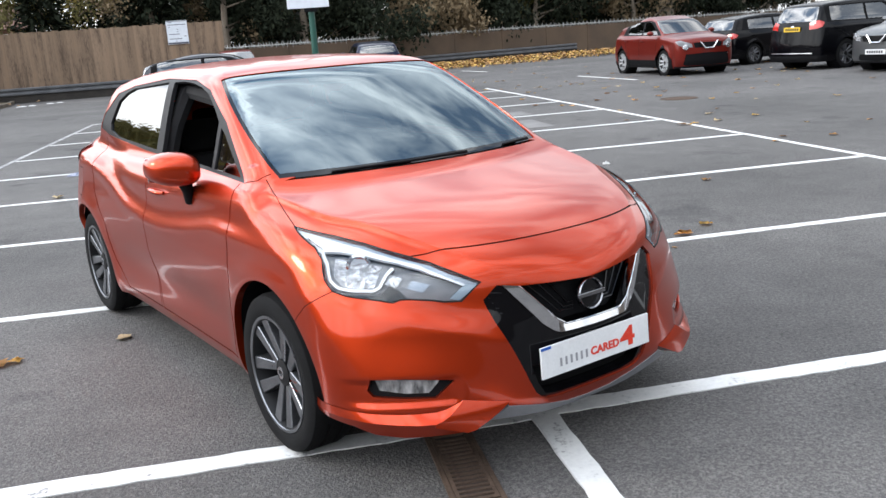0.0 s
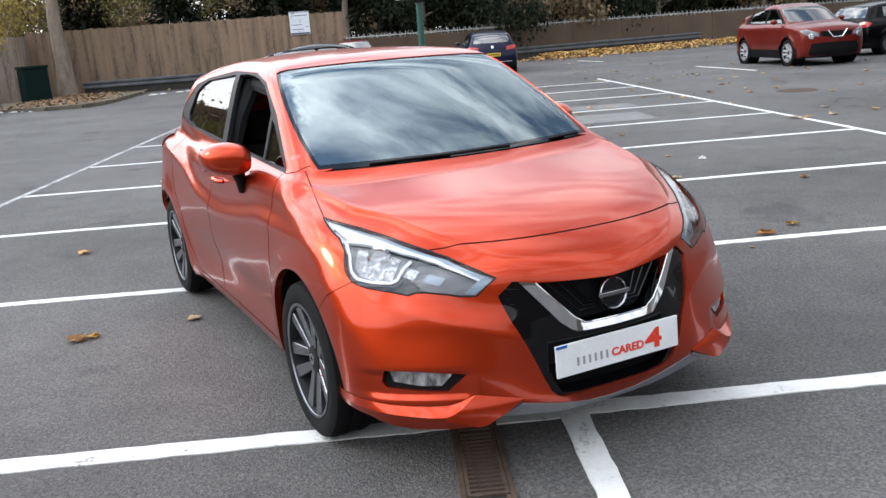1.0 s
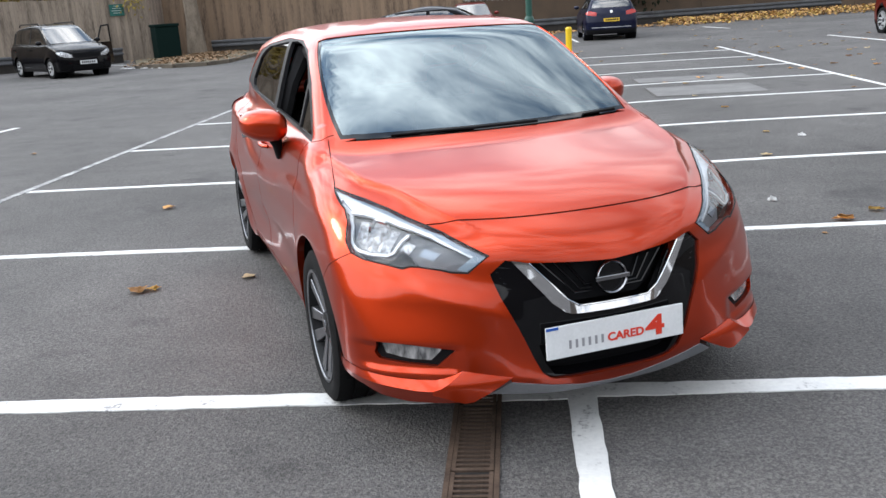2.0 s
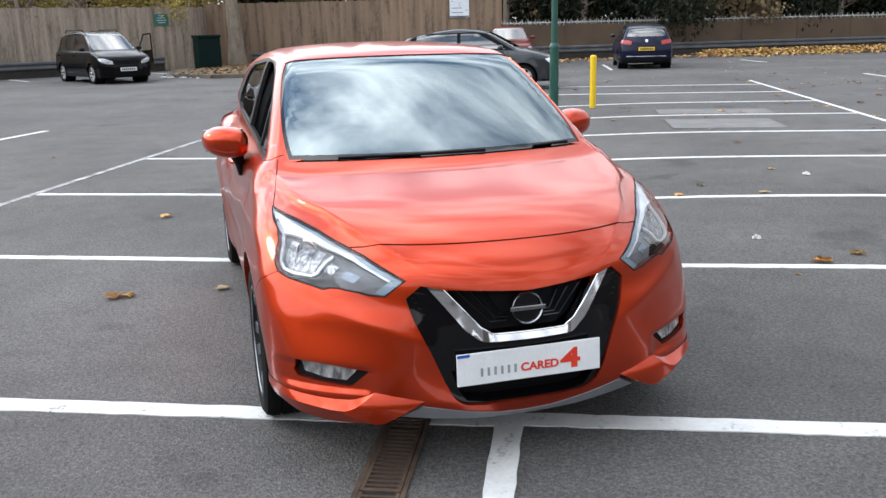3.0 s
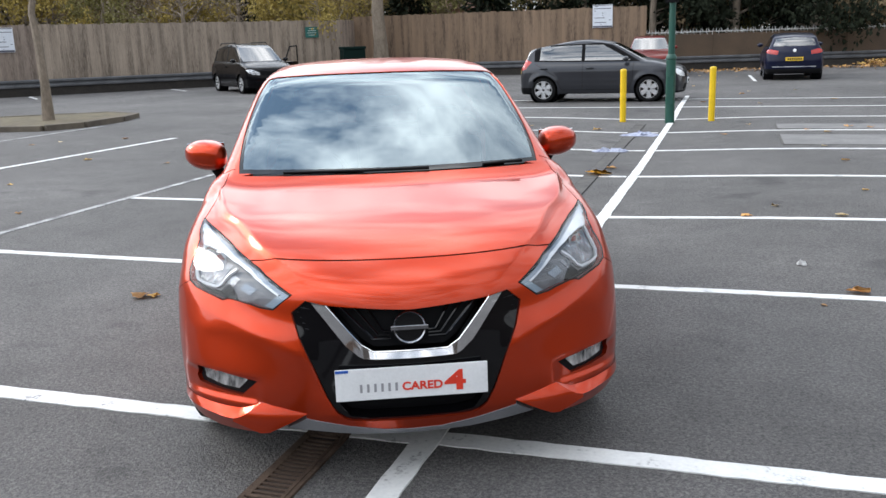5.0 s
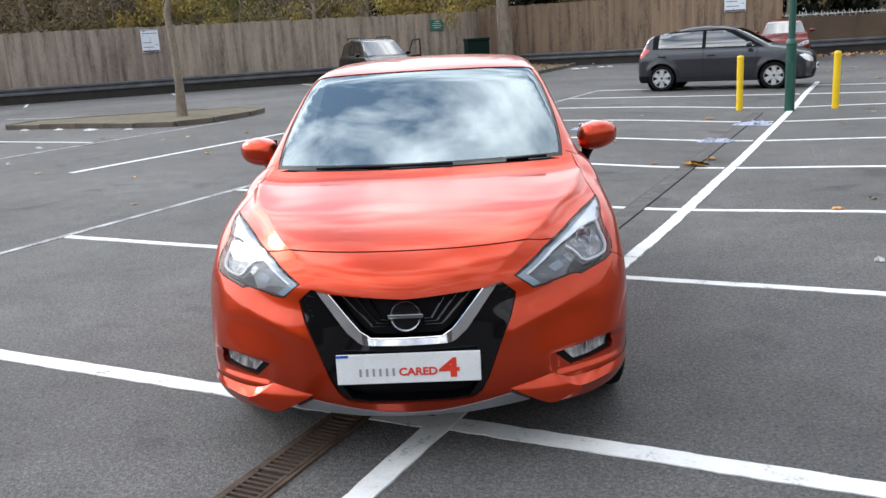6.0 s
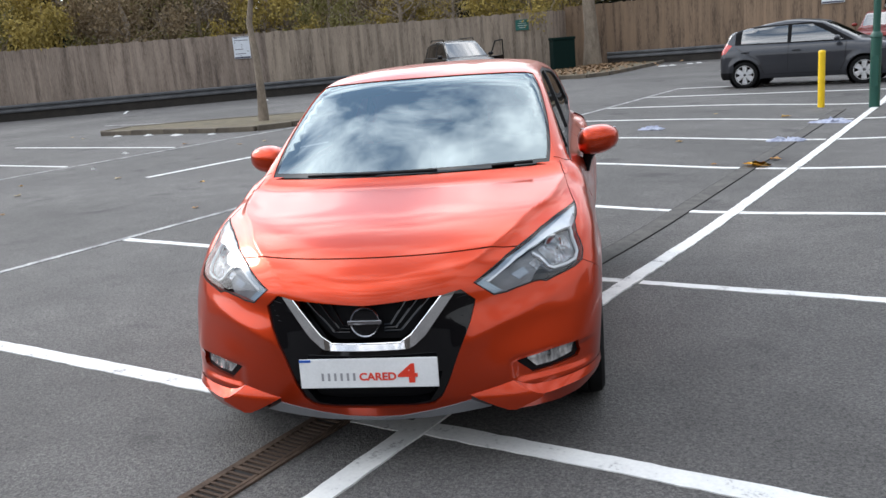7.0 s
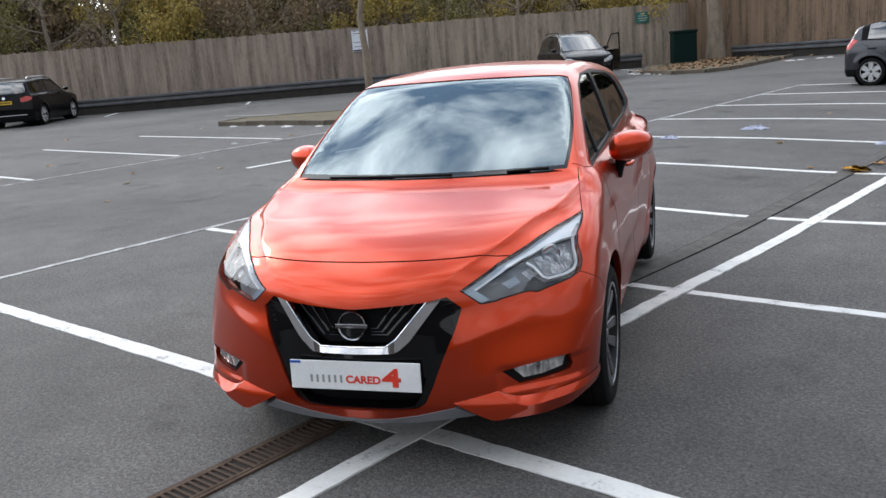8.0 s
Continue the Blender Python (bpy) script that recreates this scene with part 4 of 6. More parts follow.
for hy in (HUB_F, HUB_R):
    for s in (-1, 1):
        wheel("wheel", car, Matrix.Translation((s * 0.762, hy, HUB_Z)) @ pose(0, 0, 0, 0, s * 90, 0) @ pose(0, 0, 0, 0, 0, 20 * s + 30 * hy))

# door mirrors
for s in (-1, 1):
    bm = bmesh.new()
    bmesh.ops.create_uvsphere(bm, u_segments=28, v_segments=16, radius=1)
    for v in bm.verts:
        x, y, z = v.co
        x, y, z = (math.copysign(abs(q) ** 0.72, q) for q in (x, y, z))
        y = y if y < 0 else y * 0.35
        k = 1 - 0.16 * (x > 0) * x * x
        v.co = (0.112 * x, 0.105 * y + 0.035 * x, 0.070 * z * k * (1 - 0.12 * max(x, 0)) + 0.006 * x)
    mir = part("door_mirror", bm, M_ORANGE, car, "", True)
    mir.matrix_basis = Matrix.Translation((s * 0.884, -0.360, 1.024)) @ Matrix.Diagonal((s * 0.94, 1.03, 1.05, 1))
    bm = tube([(-0.075, 0.01, -0.145), (-0.060, -0.005, -0.09), (-0.040, -0.015, -0.04)], [0.030, 0.034, 0.050], 12)
    for v in bm.verts:
        v.co.x = -0.07 + (v.co.x + 0.07) * 0.75
    part("mirror_arm", bm, M_BLACK, mir, "black mirror arm", True)
    bm = bmesh.new()
    add_box(bm, -0.092, 0.098, 0.030, 0.036, -0.05, 0.052, 0.002)
    part("mirror_glass", bm, M_CHROME, mir)
# door handles
for s in (-1, 1):
    p = from_side([(0.08, 0.872)])[0]
    bm = tube([(0.0, -0.085, 0), (0.022, -0.06, 0.002), (0.027, 0.0, 0.004), (0.022, 0.07, 0.002), (0.0, 0.095, 0)], [0.009, 0.011, 0.012, 0.011, 0.009], 10)
    h = part("door_handle", bm, M_ORANGE, car, "", True)
    h.matrix_basis = Matrix.Translation((s * p[0], p[1], p[2])) @ Matrix.Diagonal((s, 1, 1, 1))
# wipers
for a, b, c in (((0.16, -1.076), (-0.12, -1.079), (-0.46, -1.022)), ((0.58, -0.980), (0.50, -1.005), (0.40, -1.034))):
    pts = [tuple(p + np.array([0, -0.006, 0.006])) for p in from_top([a, b, c])]
    w = part("wiper", tube(pts, [0.0075, 0.006, 0.004], 8), M_BLACK, car, "", True)
    low = [tuple(p + np.array([0, 0.004, 0.003])) for p in from_top([b, c])]
    part("wiper_blade", tube(low, 0.005, 6), M_RUBBER, w)
part("scuttle", prism([(-0.66, -0.99), (0.0, -1.125), (0.66, -0.99), (0.62, -0.93), (0.0, -1.06), (-0.62, -0.93)], 0.93, 0.962), M_BLACK, car)
# ----- cabin
def seat(parent, x, y, wide):
    e = part("seat_base", box(-wide / 2, wide / 2, -0.26, 0.26, 0.30, 0.52, 0.05), M_SEAT, parent, "black cloth seat", True, pose(x, y, 0, -4, 0, 0))
    part("seat_back", box(-wide / 2, wide / 2, 0.18, 0.32, 0.45, 1.06, 0.05), M_SEAT, e, "", True, pose(0, 0.03, 0.0, -9, 0, 0))
    part("headrest", box(-0.13, 0.13, 0.24, 0.34, 1.06, 1.24, 0.04), M_SEAT, e, "", True, pose(0, 0.06, 0.0, -8, 0, 0))


seat(car, -0.37, 0.02, 0.50)
seat(car, 0.37, 0.02, 0.50)
seat(car, 0.0, 0.85, 1.20)
part("dashboard", box(-0.68, 0.68, -1.0, -0.56, 0.55, 0.945, 0.05), M_DASH, car, "", True)
part("steering_wheel", lathe([(0.175, -0.014), (0.187, -0.010), (0.192, 0.0), (0.187, 0.010), (0.175, 0.014), (0.165, 0.0)], 36, None, True), M_BLACK, car, "", True, pose(-0.37, -0.48, 0.905, -62, 0, 0))
part("steering_hub", box(-0.17, 0.17, -0.035, 0.035, -0.03, 0.0, 0.01), M_BLACK, car, "", True, pose(-0.37, -0.48, 0.905, -62, 0, 0))
part("rear_view_mirror", box(-0.09, 0.09, -0.02, 0.02, -0.026, 0.026, 0.015), M_BLACK, car, "", True, pose(0, -0.36, 1.255, -5, 0, 0))
part("roof_lining", box(-0.50, 0.50, -0.15, 1.35, 1.345, 1.36, 0.005), M_SEAT, car)
part("door_lining", box(-0.765, -0.74, -0.75, 1.15, 0.30, 0.96, 0.01), M_SEAT, car)
for s in (-1, 1):
    part("pillar_lining", tube([(s * 0.70, 0.31, 0.92), (s * 0.62, 0.31, 1.15), (s * 0.525, 0.31, 1.32)], 0.045, 8), M_SEAT, car)
    part("roof_side_lining", tube([(s * 0.50, -0.15, 1.27), (s * 0.51, 0.30, 1.315), (s * 0.50, 0.95, 1.30)], 0.045, 8), M_SEAT, car)
part("door_lining", box(0.74, 0.765, -0.75, 1.15, 0.30, 0.96, 0.01), M_SEAT, car)
part("bulkhead", box(-0.66, 0.66, 1.40, 1.44, 0.30, 1.0, 0.005), M_SEAT, car)
car.matrix_world = pose(CAR_X, CAR_Y, 0, 0, 0, CAR_YAW)


# ---------------------------------------------------------------- setting
M_ASPHALT = asphalt("worn asphalt")
M_LINE = surface("worn white line paint", (0.70, 0.70, 0.68), (0.13, 0.13, 0.135), 8, 60, 0.8, 0, 0.3, 0.003, third=(0.60, 0.60, 0.59))
for ramp in [n for n in M_LINE.node_tree.nodes if n.bl_idname == "ShaderNodeValToRGB"]:
    ramp.color_ramp.elements[0].position, ramp.color_ramp.elements[1].position = 0.30, 0.42
M_FADED = surface("faded white line paint", (0.52, 0.52, 0.51), (0.12, 0.12, 0.12), 5, 45, 0.85, 0, 0.3, 0.003, third=(0.30, 0.30, 0.30))
M_FENCE = surface("weathered grey brown boards", (0.345, 0.280, 0.232), (0.125, 0.097, 0.080), 1.2, 16, 0.9, 0, 0.6, 0.008, object_tint=0.08, stretch=(3.4, 3.4, 0.35), island_tint=0.12, third=(0.268, 0.213, 0.174))
M_FENCEPALE = surface("paler weathered boards", (0.360, 0.296, 0.236), (0.130, 0.103, 0.081), 1.2, 16, 0.9, 0, 0.6, 0.008, object_tint=0.08, stretch=(3.4, 3.4, 0.35), island_tint=0.12, third=(0.290, 0.236, 0.186))
M_FENCE2 = surface("reddish brown boards", (0.245, 0.165, 0.108), (0.080, 0.053, 0.036), 1.2, 16, 0.9, 0, 0.6, 0.008, object_tint=0.08, stretch=(3.4, 3.4, 0.35), island_tint=0.12, third=(0.215, 0.150, 0.102))
M_POST = surface("dark weathered post", (0.125, 0.098, 0.078), (0.06, 0.048, 0.039), 3, 30, 0.9, 0, 0.5, stretch=(2, 2, 0.4))
M_SPIKE = surface("pale galvanised spikes", (0.62, 0.62, 0.60), (0.40, 0.40, 0.39), 3, 30, 0.5, 0.3, 0.1)
M_WALL = surface("brown rendered wall", (0.115, 0.078, 0.05), (0.07, 0.047, 0.032), 0.9, 25, 0.9, 0, 0.3, 0.006)
M_STEEL = surface("galvanised steel", (0.13, 0.134, 0.142), (0.07, 0.072, 0.078), 2, 30, 0.55, 0.4, 0.1)
# dark colour for the shadow strip below the crash barriers
M_RAILSHADE = surface("dark shade under rail", (0.040, 0.034, 0.029), (0.018, 0.016, 0.014), 3, 30, 0.9, 0, 0.3)
M_GREEN = plain("dark green paint", (0.012, 0.075, 0.055), 0.4)
M_YELLOW = plain("yellow bollard paint", (0.85, 0.56, 0.01), 0.4)

gx = [-2500, -300, -60, -12, -6] + [-5 + 0.25 * i for i in range(41)] + [6, 12, 60, 300, 2500]
gy = [-2500, -300, -60, -12, 0] + [0.5 + 0.4 * i for i in range(43)] + [19, 60, 300, 2500]
sheet_bm = bmesh.new()
gv = [[sheet_bm.verts.new((x, y, dip(x, y))) for y in gy] for x in gx]
for i in range(len(gx) - 1):
    for j in range(len(gy) - 1):
        sheet_bm.faces.new((gv[i][j], gv[i + 1][j], gv[i + 1][j + 1], gv[i][j + 1]))
ground = part("ground", sheet_bm, M_ASPHALT, None, "", True)
tagged(ground, "worn dark grey asphalt of a car park", "ground", "", "structure")

S = 2.39


def marking(x0, y0, x1, y1, w=0.09, paint_mat=None, lift=0.0):
    """A painted line, its edges a little ragged."""
    a, b = Vector((x0, y0)), Vector((x1, y1))
    d = (b - a).normalized()
    nrm = Vector((-d.y, d.x))
    n = max(4, int((b - a).length / 0.07))
    bm = bmesh.new()
    rows = []
    for i in range(n + 1):
        p = a + (b - a) * i / n
        l = p + nrm * (w / 2 + random.uniform(-0.006, 0.004))
        r = p - nrm * (w / 2 + random.uniform(-0.006, 0.004))
        zl, zr = dip(l.x, l.y), dip(r.x, r.y)
        rows.append([bm.verts.new((l.x, l.y, 0.005 + lift + zl)), bm.verts.new((r.x, r.y, 0.005 + lift + zr)), bm.verts.new((r.x, r.y, -0.01 + zr)), bm.verts.new((l.x, l.y, -0.01 + zl))])
    for p, q in zip(rows, rows[1:]):
        for k in range(4):
            bm.faces.new((p[k], p[(k + 1) % 4], q[(k + 1) % 4], q[k]))
    bm.faces.new(rows[0]), bm.faces.new(rows[-1][::-1])
    return tagged(part("bay_line", bm, paint_mat or M_LINE), "worn white parking bay line on asphalt", "road marking", "bay lines", "structure")


for k in range(9):
    marking(-5.0, S * k, -0.05, S * k) if k else (marking(-5.0, -0.03, -0.05, 0.0, 0.115), marking(-0.052, 0.018, 5.0, 0.06, 0.115))
    if k:
        marking(0.05, S * k, 5.0, S * k)
marking(-0.112, -6, -0.045, 0.5, 0.108, None, 0.0035)
marking(-0.045, 0.5, 0.04, 8.0, 0.108, None, 0.0035)
marking(0.04, 8.0, 0.06, 20.2, 0.105, None, 0.0035)
for y in (1.5, 3.9, 6.6, 9.0):
    marking(-17.4 if y > 5 else -18.2, y, -11.8, y - 0.15, 0.085)
marking(-11.75, -2, -11.55, 12.6, 0.07, M_FADED)
marking(-8.62, 5.6, -8.32, 10.4, 0.11)
marking(-20.5, 13.75, -15.2, 14.25, 0.09, M_FADED)
marking(8.72, 19.0, 8.5, 22.8, 0.10)
marking(1.85, 27.0, 1.75, 31.0, 0.10)
marking(7.6, 30.6, 7.2, 33.2, 0.10)
for k in range(5):
    q = Vector((-30.2 + 3.4 * k, 15.6 + 3.9 * k))
    marking(q.x, q.y, q.x + 1.6, q.y - 1.4, 0.10)
marking(5.0, 2 * S - 6, 5.0, 20.6, 0.075)
marking(-5.05, -4, -5.05, 19.2, 0.08, M_FADED)


def fence_run(name, a, b, h, step_len, label, boards):
    """A close-boarded fence in bays between posts."""
    a, b = Vector(a), Vector(b)
    length = (b - a).length
    ang = math.degrees(math.atan2(b.y - a.y, b.x - a.x))
    root = empty(name, pose(a.x, a.y, 0, 0, 0, ang), label, "fence", "", "structure")
    n = max(1, round(length / step_len))
    for i in range(n):
        x0, x1 = length * i / n, length * (i + 1) / n
        bm = bmesh.new()
        x = x0
        while x < x1 - 0.01:
            w = random.uniform(0.115, 0.15)
            hh = h + random.uniform(-0.03, 0.02)
            yo = random.uniform(-0.010, 0.010)
            add_box(bm, x, min(x + w - 0.004, x1), -0.012 + yo, 0.012 + yo, 0.05, hh)
            x += w
        add_box(bm, x0, x1, 0.024, 0.034, 0.05, h - 0.04)
        part("board_panel", bm, boards, root)
        part("fence_post", box(x0 - 0.05, x0 + 0.05, 0.038, 0.138, 0, h + 0.03, 0.006), M_POST if boards is M_FENCE else boards, root)
    for z in (0.5, h - 0.4):
        part("fence_rail", box(0, length, 0.036, 0.10, z, z + 0.1), boards, root)
    return root


def guard_rail(a, b):
    a, b = Vector(a), Vector(b)
    length = (b - a).length
    root = empty("guard_rail", pose(a.x, a.y, 0, 0, 0, math.degrees(math.atan2(b.y - a.y, b.x - a.x))), "grey galvanised steel crash barrier on short posts", "crash barrier", "crash barriers")
    prof = [(0.0, 0.30), (-0.05, 0.33), (-0.05, 0.38), (0.0, 0.43), (0.0, 0.46), (-0.05, 0.51), (-0.05, 0.57), (0.0, 0.60), (0.012, 0.60), (0.012, 0.30)]
    m = Matrix(((0, 0, 1, 0), (1, 0, 0, 0), (0, 1, 0, 0), (0, 0, 0, 1)))
    part("beam", prism(prof, 0, length, m), M_STEEL, root)
    for i in range(int(length / 3.2) + 1):
        part("post", box(i * 3.2 + 0.1, i * 3.2 + 0.22, 0.022, 0.112, 0, 0.56), M_BLACK, root)
    # dark board fills the gap below the beam in place of its shadow
    part("shade_board", box(0, length, 0.02, 0.12, 0, 0.31, 0.01), M_RAILSHADE, root, "dark board standing for the shade under the beam")


FA0, FA1 = (-40.0, 6.0), (-15.6, 34.0)
FB0, FB1 = (-15.6, 35.6), (-2.4, 36.4)
FAM = tuple(a + (b - a) * 0.66 for a, b in zip(FA0, FA1))
fence_run("fence_west", FA0, FAM, 2.60, 3.0, "tall weathered grey-brown close-boarded wooden fence", M_FENCE)
fence_run("fence_west_end", FAM, FA1, 2.60, 3.0, "tall paler weathered close-boarded wooden fence", M_FENCEPALE)
fence_run("fence_corner", FA1, FB0, 2.60, 1.6, "tall weathered brown close-boarded wooden fence", M_FENCE)
fence_run("fence_north", FB0, FB1, 2.75, 2.6, "tall reddish brown close-boarded wooden fence", M_FENCE2)
guard_rail((-39.2, 5.9), (-16.2, 32.3))
guard_rail((-13.4, 35.1), (-2.4, 35.7))
guard_rail((-2.2, 35.7), (15.8, 42.9))

WB0, WB1 = Vector((-2.4, 36.4)), Vector((42.0, 54.6))
wlen = (WB1 - WB0).length
wall = empty("wall_north", pose(WB0.x, WB0.y, 0, 0, 0, math.degrees(math.atan2(WB1.y - WB0.y, WB1.x - WB0.x))), "brown wall topped with pale anti-climb spikes", "wall", "", "structure")
n = 16
for i in range(n):
    part("wall_panel", box(wlen * i / n + 0.04, wlen * (i + 1) / n - 0.04, 0, 0.12, 0, 1.52, 0.01), M_WALL, wall)
    part("wall_post", box(wlen * i / n - 0.05, wlen * i / n + 0.05, -0.03, 0.15, 0, 1.60, 0.01), M_WALL, wall)
spikes = bmesh.new()
add_tube(spikes, [(0, 0.05, 1.60), (wlen, 0.05, 1.60)], 0.022, 6)
for i in range(int(wlen / 0.14)):
    x = i * 0.14
    for k in range(3):
        a = i * 1.1 + k * 2.1
        c = Vector((x, 0.05, 1.60))
        d = Vector((0.35 * math.sin(i * 2.3 + k), math.cos(a), math.sin(a))).normalized() * 0.16
        add_tube(spikes, [c, c + d], [0.020, 0.007], 4, False)
tagged(part("spike_rail", spikes, M_SPIKE, wall, "pale metal rotating spikes"), kind="stuff")

# lamp column and bollards
def bollard(x, y):
    root = empty("bollard", pose(x, y, dip(x, y)), "bright yellow steel bollard with a domed cap", "bollard", "yellow bollards")
    part("post", lathe([(0.058, 0.0), (0.058, 0.93)], 28), M_YELLOW, root, "", True)
    part("cap", lathe([(0.060, 0.93), (0.060, 0.955), (0.045, 0.975), (0.0, 0.982)], 28), M_YELLOW, root, "", True)


bollard(0.76, 13.86)
bollard(-0.84, 13.86)
column = empty("lamp_column", pose(0.03, 13.66, dip(0.03, 13.66)), "dark green steel lamp column with a wider base", "lamp post")
part("base", lathe([(0.085, 0.0), (0.085, 1.14), (0.095, 1.15), (0.095, 1.19), (0.062, 1.24)], 28), M_GREEN, column, "", True)
part("shaft", lathe([(0.06, 1.22), (0.045, 5.6), (0.0, 5.62)], 24), M_GREEN, column, "", True)
part("base_door", box(-0.055, 0.055, -0.09, -0.07, 0.35, 0.85, 0.004), M_GREEN, column)


# ---------------------------------------------------------------- parked cars
def parked_car(name, m, label, spec, colour, group=""):
    """A car of another make, from its main measures; its nose points to local -y."""
    L, W, H = spec["L"], spec["W"], spec["H"]
    yf, yr = -L / 2, L / 2
    hub_f, hub_r = yf + spec.get("over", 0.85), yf + spec.get("over", 0.85) + spec["base"]
    belt, hood_f, hood_r, cowl, roof0, roof1 = (spec[k] for k in ("belt", "hood_f", "hood_r", "cowl", "roof0", "roof1"))
    rr = spec.get("r", 0.31)
    hatch = spec.get("hatch", 2.2)
    hz = curve((yf, hood_f - 0.06), (yf + 0.12, hood_f), (cowl, hood_r), (cowl + 0.5, hood_r + 0.02))
    arc = spec.get("arc", 0.03)
    rz = curve((cowl, H - 0.14), (roof0, H - arc), ((roof0 + roof1) / 2 - 0.1, H), (roof1, H - arc * 1.6), (yr, H - 0.13 - 2 * arc))
    wide = curve((yf, W / 2 - 0.05), (hub_f, W / 2), (0, W / 2 - 0.015), (hub_r, W / 2), (yr, W / 2 - 0.06))
    tuck = curve((0.15, 0.07), (0.3, 0.025), (0.55, 0.0), (0.72, 0.005), (belt - 0.06, 0.04), (belt, 0.075), (belt + 0.05, 0.11), (H, 0.29), (H + 0.1, 0.34))
    slope = (H - 0.04 - hood_r) / (roof0 - cowl)
    nose_p = curve((0.12, 0.10), (0.25, 0.03), (0.4, 0.0), (hood_f - 0.15, 0.02), (hood_f, 0.08), (H, 0.6))
    tail_p = curve((0.12, 0.10), (0.3, 0.01), (0.55, 0.0), (0.85, 0.04), (belt, 0.09), (H - 0.1, 0.09 + (H - 0.1 - belt) / hatch), (H + 0.1, 0.2 + (H - belt) / hatch))

    def f(x, y, z):
        ax = np.abs(x)
        yy = y - 0.22 * x * x
        cab = smin(hood_r + (yy - cowl) * slope, rz(y) - 0.07 * x * x, 0.08)
        top = smax(hz(y) - 0.09 * x * x, cab, 0.02)
        sx = wide(y) - tuck(z)
        for hy in (hub_f, hub_r):
            q = np.sqrt((y - hy) ** 2 + (z - rr) ** 2)
            sx = sx + 0.02 * np.exp(-((q - rr - 0.05) / 0.07) ** 2)
        g = smax(ax - sx, z - top, 0.08)
        g = smax(g, yf + nose_p(z) + 0.35 * ax ** 2.6 - y, 0.08)
        return smax(g, y - yr + tail_p(z) + 0.22 * ax ** 3, 0.08)

    zc, e = 0.55, 0.42
    oy_f, oy_r = yf + 0.85, yr - 0.85

    def mid(y, phi):
        o = np.stack([np.zeros_like(y), y, np.full_like(y, zc)], 1)
        return cast(f, o, np.stack([np.cos(phi), np.zeros_like(y), np.sin(phi)], 1))

    def end(sgn):
        oy = oy_f if sgn < 0 else oy_r

        def at(th, z):
            t = np.radians(th)
            o = np.stack([np.zeros_like(z), np.full_like(z, oy), z], 1)
            return cast(f, o, np.stack([np.sin(t), sgn * np.cos(t), np.zeros_like(z)], 1))
        return at, (lambda p: (math.degrees(math.atan2(p[0], sgn * (p[1] - oy))), float(p[2])))

    def uv(pts):
        a = np.array(pts, float)
        o = np.stack([np.zeros(len(a)), a[:, 0], a[:, 1]], 1)
        return [(float(p[1]), math.atan2(p[2] - zc, p[0])) for p in cast(f, o, np.tile([1.0, 0, 0], (len(a), 1)))]

    def uvt(pts):
        a = np.array(pts, float)
        o = np.stack([a[:, 0], a[:, 1], np.full(len(a), zc)], 1)
        return [(float(p[1]), math.atan2(p[2] - zc, p[0])) for p in cast(f, o, np.tile([0, 0, 1.0], (len(a), 1)))]

    root = empty(name, None, label, "car", group)
    pm = -0.40
    w0, w1 = cowl + 0.42, roof1 + 0.30
    zt = H - spec.get("head", 0.13)
    surround = uv(fine([(cowl + 0.12, belt + 0.02), (w1 + 0.18, belt + 0.05), (w1 + 0.02, zt - 0.02), (roof0 + 0.25, zt + 0.02), (roof0 + 0.0, zt - 0.03), (cowl + 0.12, belt + 0.02)], 5)[:-1])
    bp = (w0 + w1) / 2 - 0.05
    win1 = uv(fine([(w0 - 0.08, belt + 0.055), (bp - 0.04, belt + 0.065), (bp - 0.04, zt - 0.015), (roof0 + 0.22, zt - 0.02), (w0 - 0.08, belt + 0.055)], 4)[:-1])
    win2 = uv(fine([(bp + 0.04, belt + 0.065), (w1 - 0.10, belt + 0.08), (w1 - 0.12, zt - 0.04), (bp + 0.04, zt - 0.015), (bp + 0.04, belt + 0.065)], 4)[:-1])
    screen = uvt([(x, cowl + 0.03 + 0.22 * x * x) for x in np.linspace(0, W / 2 - 0.20, 7)]) + uvt([(x, roof0 - 0.06 + 0.2 * x * x) for x in np.linspace(W / 2 - 0.31, 0, 7)])
    archs = [uv([(hy - (rr + 0.05) * math.cos(a), rr + (rr + 0.05) * math.sin(a)) for a in np.radians(np.linspace(-18, 198, 26))]) for hy in (hub_f, hub_r)]
    cuts = [ribbon(uv(fine([(w0 - 0.14, belt), (w0 - 0.12, 0.5), (w0 - 0.02, 0.30), (bp, 0.30), (bp, belt + 0.03)], 4)), 0.012, 1, 0.85),
            ribbon(uv(fine([(bp, 0.30), (hub_r - rr - 0.14, 0.30), (hub_r - rr + 0.0, 0.62), (w1 + 0.0, belt)], 4)), 0.012, 1, 0.85)]
    clad = uv(fine([(yf + e, 0.40), (hub_f - rr - 0.13, 0.42), (hub_f, rr * 2 + 0.14), (hub_f + rr + 0.13, 0.42), (hub_r - rr - 0.13, 0.42), (hub_r, rr * 2 + 0.14), (hub_r + rr + 0.13, 0.42), (yr - e, 0.42)], 4)) + [(yr - e, pm - 0.05), (yf + e, pm - 0.05)]
    sheet1 = sheet(np.linspace(yf + e, yr - e, 58), np.linspace(pm, math.pi / 2, 34),
                   [("gone", archs[0]), ("gone", archs[1]), ("glass1", win1, -0.008), ("glass2", win2, -0.008), ("frame", surround, -0.003), ("screen", screen, -0.003),
                    ("gap", cuts[0], -0.004), ("gap", cuts[1], -0.004)] + ([("clad", clad, 0.012, 0.012)] if spec.get("clad") else []), mid, "body")
